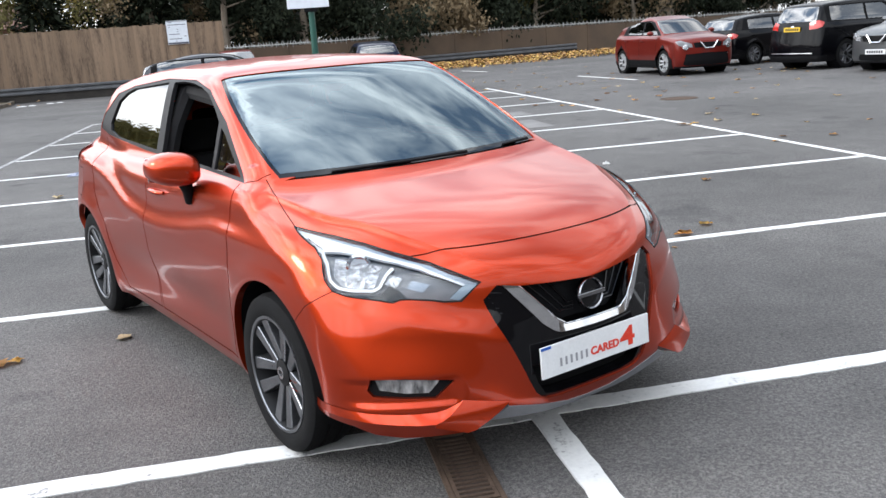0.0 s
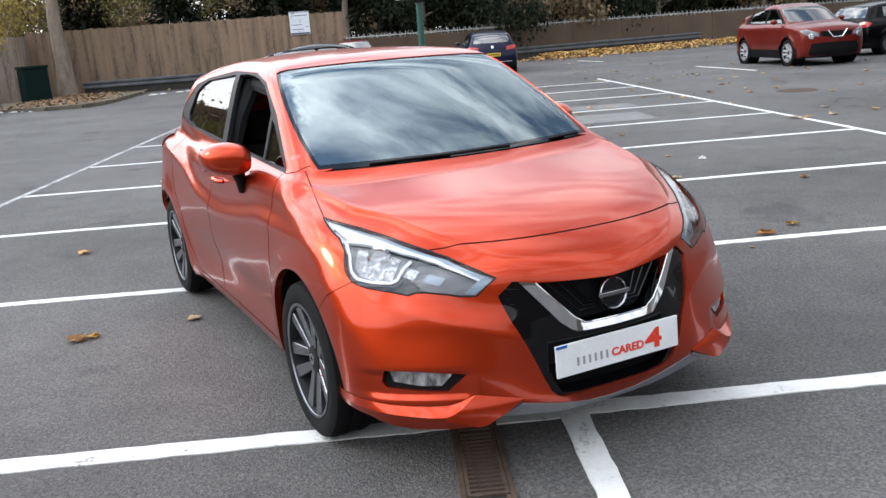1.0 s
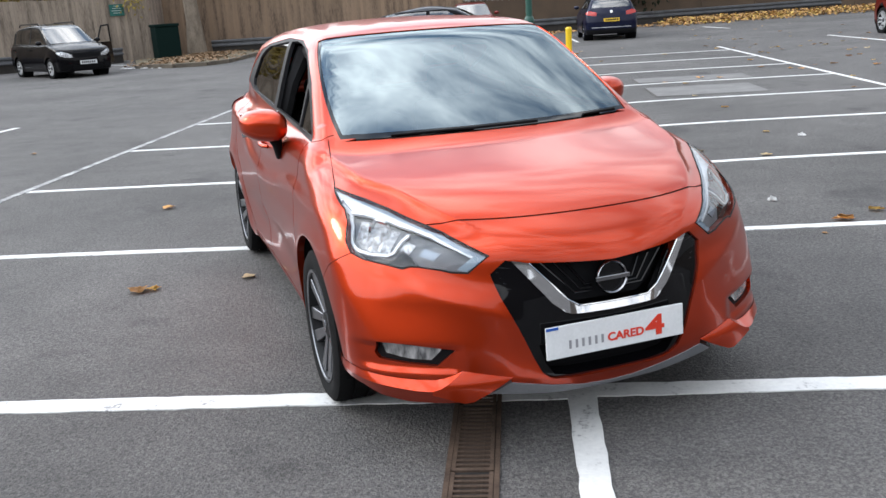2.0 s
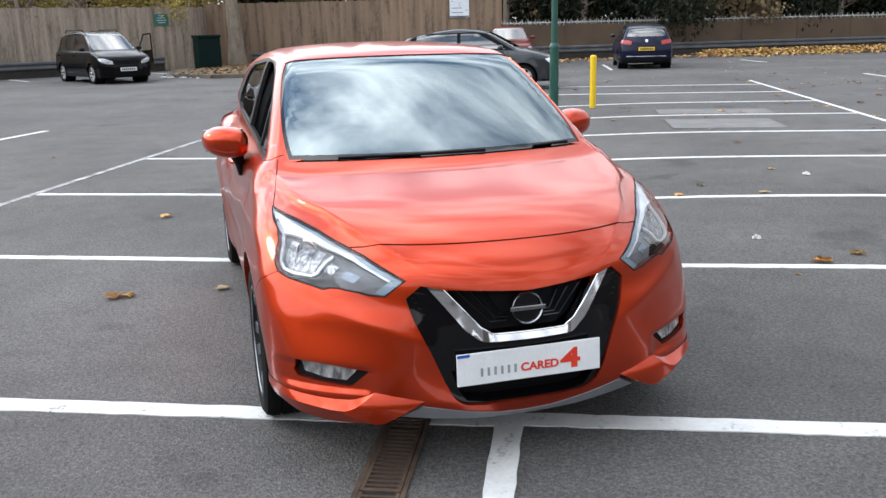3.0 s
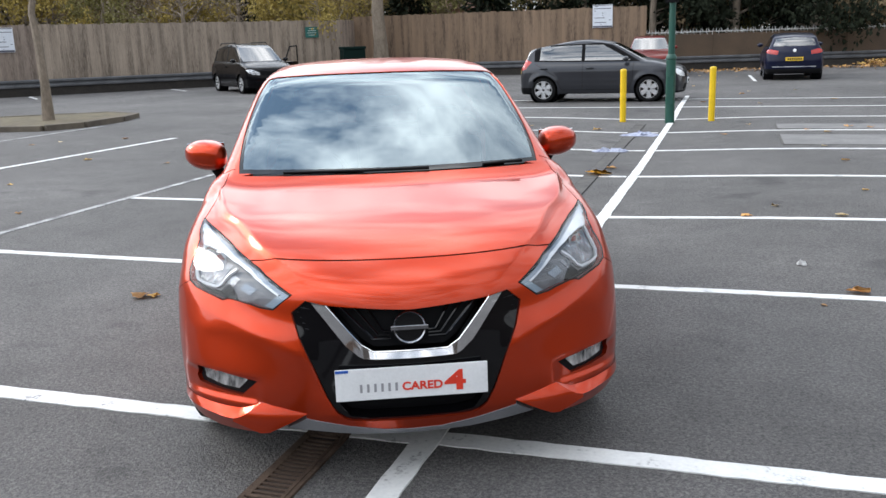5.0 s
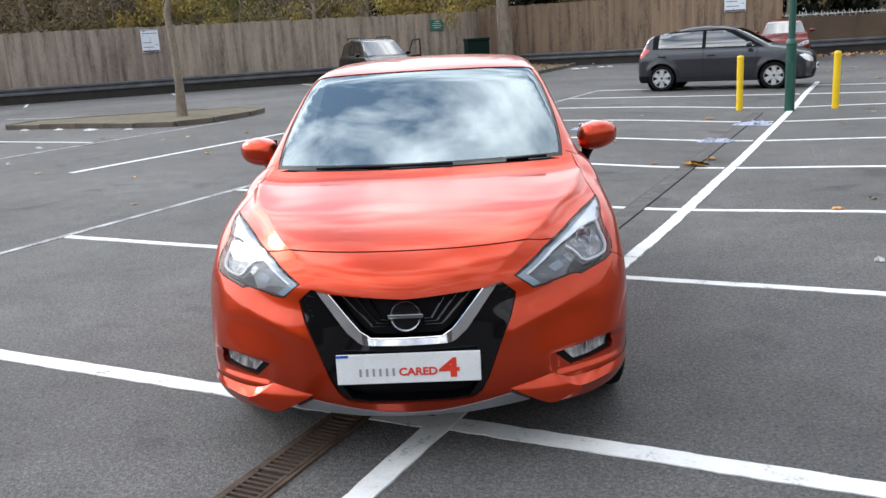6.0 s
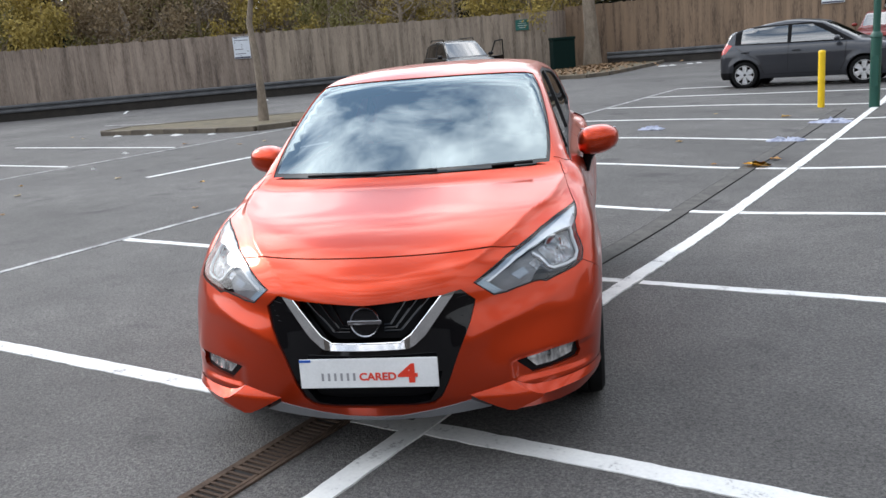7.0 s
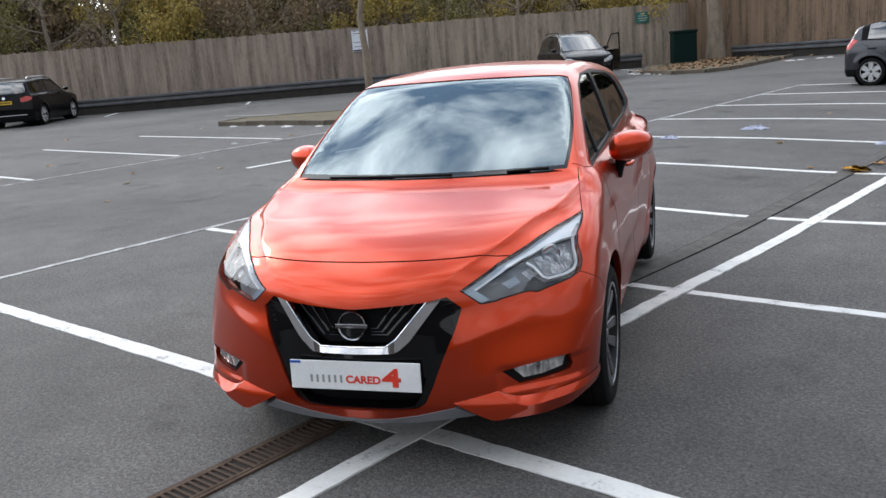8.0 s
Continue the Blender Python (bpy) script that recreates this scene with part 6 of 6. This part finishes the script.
def leaf_mesh(material, seed, size):
    """A curled, lobed leaf."""
    rnd = random.Random(seed)
    bm = bmesh.new()
    n = 18
    rim = []
    for i in range(n):
        a = 2 * math.pi * i / n
        r = size * (0.62 + 0.38 * abs(math.cos(2.5 * a)) + rnd.uniform(-0.08, 0.08))
        rim.append(bm.verts.new((r * math.cos(a) * 1.2, r * math.sin(a), 0.006 + size * 0.55 * abs(rnd.gauss(0, 0.22)) + 0.2 * size * (math.sin(a) ** 2))))
    c = bm.verts.new((0, 0, 0.008))
    for i in range(n):
        bm.faces.new((rim[i], rim[(i + 1) % n], c))
    bmesh.ops.solidify(bm, geom=bm.faces[:], thickness=0.0015)
    me = bpy.data.meshes.new("leaf")
    bmesh.ops.recalc_face_normals(bm, faces=bm.faces)
    bm.to_mesh(me)
    bm.free()
    me.materials.append(material)
    return me


LEAF = [leaf_mesh(M_LEAF[i % 4], i, 0.036) for i in range(8)]


def drop_leaf(x, y, k=1.0, which=None, z=0.0):
    me = LEAF[which if which is not None else random.randrange(8)]
    ob = new("fallen_leaf", me)
    ob.matrix_world = pose(x, y, z + dip(x, y), 0, 0, random.uniform(0, 360)) @ Matrix.Diagonal((k, k, k, 1))
    return tagged(ob, "dry curled autumn leaf lying on the asphalt", "leaf", "fallen leaves")


for x, y, k in ((-2.50, 1.50, 1.7), (-2.42, 1.53, 1.2), (-1.90, 1.70, 1.2), (-1.60, 1.92, 1.1), (1.82, 2.50, 1.7), (2.10, 2.72, 1.4), (3.0, 4.4, 1.2), (4.9, 6.3, 1.1), (6.1, 13.1, 1.9), (1.6, 2.2, 0.5),
                (-0.42, 7.3, 3.3), (-0.33, 7.24, 2.8), (-0.30, 7.8, 1.6), (2.9, 12.4, 2.0), (3.2, 12.3, 1.6), (2.3, 9.8, 1.2), (2.4, 8.4, 1.3), (1.0, 11.4, 1.4)):
    drop_leaf(x, y, k, 1 if abs(x + 0.37) < 0.05 else 0 if k > 1.5 else None)
for i in range(190):
    if i < 115:
        x, y = random.uniform(4.5, 15), random.uniform(5, 26)
    elif i < 155:
        x, y = random.uniform(-1, 12), random.uniform(13, 33)
    elif i < 170:
        x, y = random.uniform(-4.5, 4.8), random.uniform(3, 13)
        if -2.2 < x < 0.9 and y < 4.5:
            continue
    else:
        x, y = random.uniform(-20, -5), random.uniform(2, 14)
    drop_leaf(x, y, random.uniform(0.9, 2.0))


def leaf_drift(name, label, cx, cy, ux, uy, wid, n, hump, base=0.0, mats=(0, 1, 2)):
    """A drift of fallen leaves along a line."""
    rnd = random.Random(cx * 7 + cy)
    bm = bmesh.new()
    nx, ny = -uy, ux
    ln = math.hypot(ux, uy)
    for i in range(n):
        t, s = rnd.random(), rnd.gauss(0, 0.33)
        x, y = cx + ux * t + nx / ln * s * wid, cy + uy * t + ny / ln * s * wid
        z = max(0, hump * math.exp(-(s / 0.5) ** 2) * rnd.random()) + 0.01 + base
        r = rnd.uniform(0.05, 0.10)
        q = Euler((rnd.uniform(-0.6, 0.6), rnd.uniform(-0.6, 0.6), rnd.uniform(0, 6.3))).to_matrix()
        vs = [bm.verts.new(Vector((x, y, z + 0.03)) + q @ Vector(p)) for p in ((r, 0, 0), (0.2 * r, 0.6 * r, 0.01), (-r, 0, 0), (0.2 * r, -0.6 * r, 0.01))]
        bm.faces.new(vs)
    me = bpy.data.meshes.new(name)
    bm.to_mesh(me)
    bm.free()
    for i in mats:
        me.materials.append(M_LEAF[i])
    idx = np.random.RandomState(n).randint(0, 3, len(me.polygons)).astype(np.int32)
    me.polygons.foreach_set("material_index", idx)
    return tagged(new(name, me), label, "leaves", "", "stuff")


leaf_drift("leaf_drift", "orange drift of fallen leaves along the wall", 6.5, 37.0, 15.0, 4.6, 2.6, 5200, 0.28)
leaf_drift("leaf_drift", "scattered fallen leaves below the barrier", -2.0, 34.2, 9.0, 2.6, 2.4, 500, 0.03, 0.0, (0, 2, 4))
leaf_drift("leaf_drift", "brown leaves over the corner bed", -11.9, 26.6, -1.2, 8.0, 2.6, 1100, 0.05, 0.07, (4, 4, 4))

M_RAG = surface("crumpled pale blue rag", (0.46, 0.49, 0.58), (0.20, 0.22, 0.32), 20, 90, 0.85)
M_TISSUE = surface("crumpled white paper", (0.72, 0.72, 0.70), (0.5, 0.5, 0.5), 20, 90, 0.85)


def rag(x, y, sx, sy, h, material, label, seed):
    rnd = random.Random(seed)
    bm = bmesh.new()
    bmesh.ops.create_grid(bm, x_segments=18, y_segments=14, size=1)
    for v in bm.verts:
        edge = max(abs(v.co.x), abs(v.co.y))
        wob = noise.noise(Vector((v.co.x * 2.1 + seed, v.co.y * 2.1, 0)))
        v.co = Vector((v.co.x * sx * (1 + 0.4 * wob), v.co.y * sy * (1 + 0.5 * noise.noise(Vector((v.co.y * 3, seed, v.co.x)))), 0.004 + h * (1 - edge ** 3) * (0.15 + 1.9 * abs(noise.noise(Vector((v.co.x * 4, v.co.y * 4, seed)))))))
    bmesh.ops.solidify(bm, geom=bm.faces[:], thickness=0.004)
    ob = part("rag" if material is M_RAG else "scrap_of_paper", bm, material, None, "", True, pose(x, y, 0.004 + dip(x, y), 0, 0, rnd.uniform(-20, 20)))
    return tagged(ob, label, "litter")


rag(-0.30, 11.55, 0.26, 0.17, 0.055, M_RAG, "crumpled pale blue cloth on the asphalt", 3)
rag(-0.52, 9.45, 0.22, 0.11, 0.05, M_RAG, "crumpled pale blue cloth on the asphalt", 5)
rag(-2.75, 10.55, 0.18, 0.11, 0.045, M_RAG, "crumpled pale blue cloth on the asphalt", 7)
rag(-3.55, 9.35, 0.14, 0.09, 0.045, M_RAG, "crumpled pale blue cloth on the asphalt", 8)
for i, (x, y, s) in enumerate(((-13.6, 27.0, 0.22), (-13.0, 26.8, 0.28), (-12.6, 26.6, 0.2), (-12.2, 26.3, 0.26), (-12.4, 26.9, 0.3), (-14.0, 27.3, 0.2), (-9.7, 31.7, 0.3), (-9.4, 31.9, 0.22), (-8.9, 32.6, 0.24), (-8.6, 32.8, 0.2), (-16.2, 10.9, 0.16), (-15.2, 11.0, 0.2), (-14.1, 10.9, 0.26), (-13.0, 10.95, 0.14), (1.55, 3.15, 0.05), (-15.6, 11.9, 0.14), (-14.6, 12.6, 0.12), (-13.7, 33.3, 0.2), (-12.9, 33.6, 0.25), (-14.4, 33.0, 0.18), (-12.2, 8.0, 0.10), (-10.7, 6.2, 0.06), (2.6, 5.9, 0.06), (-11.7, 34.2, 0.2))):
    rag(x, y, s * 0.55, s * 0.4, 0.03, M_TISSUE, "small scrap of white paper litter", 20 + i)

# ---------------------------------------------------------------- trees beyond the fences
def foliage(name, c1, c2):
    m, n, l, b = principled(name)
    geo = n.new("ShaderNodeNewGeometry")
    ramp = n.new("ShaderNodeValToRGB")
    ramp.color_ramp.elements[0].color, ramp.color_ramp.elements[1].color = (*c1, 1), (*c2, 1)
    l.new(geo.outputs["Random Per Island"], ramp.inputs[0])
    co = n.new("ShaderNodeTexCoord")
    big = n.new("ShaderNodeTexNoise"); big.inputs["Scale"].default_value = 0.9
    l.new(co.outputs["Object"], big.inputs["Vector"])
    mx = n.new("ShaderNodeMix"); mx.data_type, mx.blend_type = "RGBA", "MIX"
    l.new(big.outputs["Fac"], mx.inputs[0]); l.new(ramp.outputs[0], mx.inputs[6]); mx.inputs[7].default_value = (*(0.5 * (p + q) for p, q in zip(c1, c2)), 1)
    l.new(mx.outputs[2], b.inputs["Base Color"])
    b.inputs["Roughness"].default_value, b.inputs["Specular IOR Level"].default_value = 0.8, 0.15
    return m


M_FOL = {"yellow": foliage("yellow autumn foliage", (0.20, 0.155, 0.048), (0.42, 0.32, 0.090)),
         "olive": foliage("olive foliage", (0.115, 0.112, 0.042), (0.25, 0.22, 0.085)),
         "dark": foliage("dark evergreen foliage", (0.007, 0.011, 0.007), (0.024, 0.030, 0.016)),
         "brown": foliage("brown foliage", (0.125, 0.095, 0.060), (0.26, 0.19, 0.11)),
         "twig": foliage("grey brown twigs", (0.135, 0.108, 0.085), (0.25, 0.205, 0.16))}


def tree(name, label, x, y, h, r, kind, leaves, base=0.2, seed=0, trunk=0.16, leaf=0.16, bare=0.0):
    """A tapered trunk with forking limbs and a loose crown of small leaves; kind 'dark' and base 0 gives a conifer."""
    rnd = random.Random(seed)
    root = empty(name, pose(x, y, 0), label, "tree", "trees beyond the fence")
    bm = bmesh.new()
    bend = [Vector((rnd.uniform(-0.25, 0.25), rnd.uniform(-0.25, 0.25), 0)) for _ in range(5)]
    pts = [Vector((0, 0, 0))]
    for i in range(1, 7):
        pts.append(Vector((0, 0, h * 0.8 * i / 6)) + bend[i % 5] * (i / 6))
    add_tube(bm, pts, [trunk * (1.25 if i == 0 else 1 - 0.8 * i / 6.5) for i in range(7)], 9)
    tips = []
    nl = int(9 + h)
    for i in range(nl):
        t = rnd.uniform(max(base, 0.12), 0.95)
        k = min(5, int(t * 6))
        p0 = pts[k].lerp(pts[k + 1], t * 6 - k)
        a = rnd.uniform(0, 2 * math.pi)
        spread = r * (1.05 - 0.65 * t) * rnd.uniform(0.6, 1.1)
        rise = spread * rnd.uniform(0.25, 0.9)
        p1 = p0 + Vector((math.cos(a) * spread * 0.5, math.sin(a) * spread * 0.5, rise * 0.35))
        p2 = p0 + Vector((math.cos(a + 0.2) * spread, math.sin(a + 0.2) * spread, rise))
        w = trunk * 0.36 * (1 - 0.6 * t)
        add_tube(bm, [p0, p1, p2], [w, w * 0.65, w * 0.2], 5)
        tips += [(p1, spread * 0.35), (p2, spread * 0.42)]
        for _ in range(3):
            b = a + rnd.uniform(-1.1, 1.1)
            p3 = p1.lerp(p2, rnd.random()) 
            p4 = p3 + Vector((math.cos(b), math.sin(b), rnd.uniform(0.1, 0.9))) * spread * 0.45
            add_tube(bm, [p3, p4], [w * 0.4, w * 0.1], 4, False)
            tips.append((p4, spread * 0.3))
    part("trunk", bm, M_BARK, root, "", True)
    if leaves:
        V, F = [], []
        for i in range(leaves):
            p, s = tips[rnd.randrange(len(tips))]
            q = Vector((rnd.gauss(0, 0.5), rnd.gauss(0, 0.5), rnd.gauss(0, 0.42))) * max(s, 0.5)
            c = p + q
            if c.z < 0.4:
                continue
            e = Euler((rnd.uniform(0, 6.3), rnd.uniform(0, 6.3), rnd.uniform(0, 6.3))).to_matrix()
            z = leaf * rnd.uniform(0.6, 1.3)
            k = len(V)
            V += [c + e @ Vector((z, 0, 0)), c + e @ Vector((0, z * 0.55, 0.1 * z)), c + e @ Vector((-z, 0, 0)), c + e @ Vector((0, -z * 0.55, 0.1 * z))]
            F.append((k, k + 1, k + 2, k + 3))
        me = bpy.data.meshes.new("crown")
        me.from_pydata([tuple(v) for v in V], [], F)
        link("crown", me, M_FOL[kind], root)
    return root


def conifer(x, y, h, r, leaves, seed, kind="dark"):
    rnd = random.Random(seed)
    root = empty("conifer", pose(x, y, 0), "tall dark evergreen conifer beyond the fence", "tree", "trees beyond the fence")
    part("trunk", tube([(0, 0, 0), (0, 0, h * 0.95)], [0.16, 0.03], 8), M_BARK, root, "", True)
    V, F = [], []
    for i in range(leaves):
        t = rnd.random() ** 1.3
        a = rnd.uniform(0, 6.3)
        rr = r * (1 - t) ** 0.8 * (0.55 + 0.45 * rnd.random()) * (1 + 0.25 * math.sin(a * 5 + t * 30))
        c = Vector((math.cos(a) * rr, math.sin(a) * rr, 0.3 + t * (h - 0.3)))
        e = Euler((rnd.uniform(-0.7, 0.7), rnd.uniform(-0.7, 0.7), a)).to_matrix()
        z = rnd.uniform(0.12, 0.26)
        k = len(V)
        V += [c + e @ Vector((z, 0, -0.3 * z)), c + e @ Vector((0, z * 0.4, 0)), c + e @ Vector((-z, 0, 0)), c + e @ Vector((0, -z * 0.4, 0))]
        F.append((k, k + 1, k + 2, k + 3))
    me = bpy.data.meshes.new("crown")
    me.from_pydata([tuple(v) for v in V], [], F)
    link("crown", me, M_FOL[kind], root)


TREE_LABEL = {"yellow": "autumn tree with thinning yellow leaves beyond the fence", "olive": "olive green leafy tree beyond the fence", "brown": "half-bare brown tree beyond the fence", "dark": "dense dark ivy-clad tree beyond the wall", "twig": "nearly bare grey-brown tree beyond the fence"}
rt = random.Random(42)
fa, fb = Vector(FA0), Vector(FA1)
fd = (fb - fa).normalized()
fn = Vector((-fd.y, fd.x))
kinds = ("olive", "twig", "brown", "yellow", "twig", "olive", "brown", "twig", "yellow", "twig", "olive", "yellow", "twig", "brown")
for i in range(26):
    p = fa + fd * (i * 1.5 - 0.5) + fn * (rt.uniform(2.0, 5.0) if i % 2 else rt.uniform(6, 12))
    k = kinds[i % len(kinds)]
    tree("broadleaf_tree", TREE_LABEL[k], p.x, p.y, rt.uniform(5.5, 8.0), rt.uniform(2.0, 3.0), k, 2500 if k == "twig" else 7500, 0.10, 100 + i, rt.uniform(0.10, 0.2), 0.05 if k == "twig" else 0.07)
for i, (x, y, h, r) in enumerate(((-34.6, 21.5, 6.5, 1.5), (-21.5, 37.5, 8, 1.6), (-15.0, 41.5, 9, 1.5), (-10.2, 39.5, 8.5, 1.5), (-5.6, 40, 9, 2.0))):
    conifer(x, y, h, r, 5200, 300 + i)
for i in range(9):
    x = -19 + i * 2.2
    if i == 3:
        continue
    k = ("yellow", "brown", "olive", "brown", "olive")[i % 5]
    tree("broadleaf_tree", TREE_LABEL[k], x, 41 + rt.uniform(0, 5), rt.uniform(7, 10), rt.uniform(2.5, 3.3), k, 7000, 0.1, 400 + i, 0.16, 0.08)
wd = (WB1 - WB0).normalized()
wnm = Vector((-wd.y, wd.x))
for i in range(26):
    p = WB0 + wd * (i * 1.8 - 0.6) + wnm * (rt.uniform(1.6, 3.0) if i % 2 else rt.uniform(3.5, 7))
    k = ("dark", "dark", "dark", "dark", "olive", "dark", "dark", "brown")[i % 8]
    tree("broadleaf_tree", TREE_LABEL[k], p.x, p.y, rt.uniform(7, 10), rt.uniform(2.2, 3.0), k, 9000, 0.04, 500 + i, rt.uniform(0.14, 0.26), 0.12)

for i in range(22):
    p = fa + fd * (i * 2.3 - 6) + fn * rt.uniform(13, 20)
    k = ("olive", "brown", "olive", "yellow", "twig")[i % 5]
    tree("broadleaf_tree", TREE_LABEL[k], p.x, p.y, rt.uniform(7, 10), rt.uniform(2.8, 3.8), k, 10000, 0.03, 700 + i, rt.uniform(0.15, 0.25), 0.19)

for i in range(14):
    p = WB0 + wd * (i * 3.2 - 2) + wnm * rt.uniform(9, 12)
    conifer(p.x, p.y, rt.uniform(8, 11), rt.uniform(2.2, 3.0), 9000, 800 + i)

# brick house far beyond the trees
M_HOUSE = surface("far red brick", (0.24, 0.12, 0.085), (0.17, 0.085, 0.06), 3, 30, 0.9)
M_ROOF = surface("far roof tiles", (0.16, 0.085, 0.06), (0.10, 0.055, 0.042), 3, 30, 0.9)
house = empty("brick_house", pose(-26.0, 82.0, 0, 0, 0, 12), "red brick house with a tiled roof beyond the trees", "house")
part("wall", box(-5, 5, -4, 4, 0, 4.6), M_HOUSE, house)
part("roof", prism([(-4.5, 4.5), (4.5, 4.5), (0, 6.8)], -5.3, 5.3, Matrix(((0, 0, 1, 0), (1, 0, 0, 0), (0, 1, 0, 0), (0, 0, 0, 1)))), M_ROOF, house)
part("chimney", box(1.5, 2.3, -0.4, 0.4, 6.2, 7.6), M_HOUSE, house)
for wx in (-3.2, 0.0, 3.2):
    part("window", box(wx - 0.6, wx + 0.6, -4.05, -3.98, 2.9, 4.1), M_WHITE, house)

# lantern on a slim post beyond the wall
lantern = empty("street_lantern", pose(1.05, 41.0, 0), "slim post with a pale lantern beyond the wall", "street lamp")
part("post", lathe([(0.05, 0), (0.04, 2.55), (0, 2.56)], 14), M_IRON, lantern)
part("head", lathe([(0.05, 2.50), (0.13, 2.58), (0.15, 2.90), (0.19, 2.92), (0.08, 3.05), (0.0, 3.08)], 14), M_CONC, lantern)

# the two trees inside the car park
young = tree("young_tree", "young tree with a bare slim trunk on the island", -13.27, 12.9, 6.0, 1.3, "brown", 500, 0.62, 11, 0.115, 0.09)
stout = tree("plane_tree", "stout brown trunk of a tall tree beyond the wall", 23.3, 47.8, 13.0, 3.0, "brown", 900, 0.5, 15, 0.52, 0.12)
big = tree("plane_tree", "stout grey-barked tree by the fence corner", -13.9, 34.6, 11.0, 3.0, "brown", 900, 0.5, 12, 0.36, 0.12)
for t, lab in ((young, 0), (big, 0)):
    t["group"] = "trees in the car park"

# unseen plain walls added to close the car park behind the camera and darken reflections
M_ADDEDWALL = surface("plain dark added wall", (0.10, 0.085, 0.074), (0.060, 0.052, 0.046), 1.5, 30, 0.9, 0, 0.4, 0.01)
for nm, x0, x1, y0, y1, h in (("added_wall_south", -42, 24.4, -20.4, -20, 5.4), ("added_wall_east", 24.0, 24.4, -20, 22, 4.6), ("added_wall_west", -42, -41.6, -20, 8, 5.0)):
    tagged(part(nm, box(x0, x1, y0, y1, 0, h, 0.02), M_ADDEDWALL), "unseen plain brown wall added to darken reflections", "wall", "", "structure")
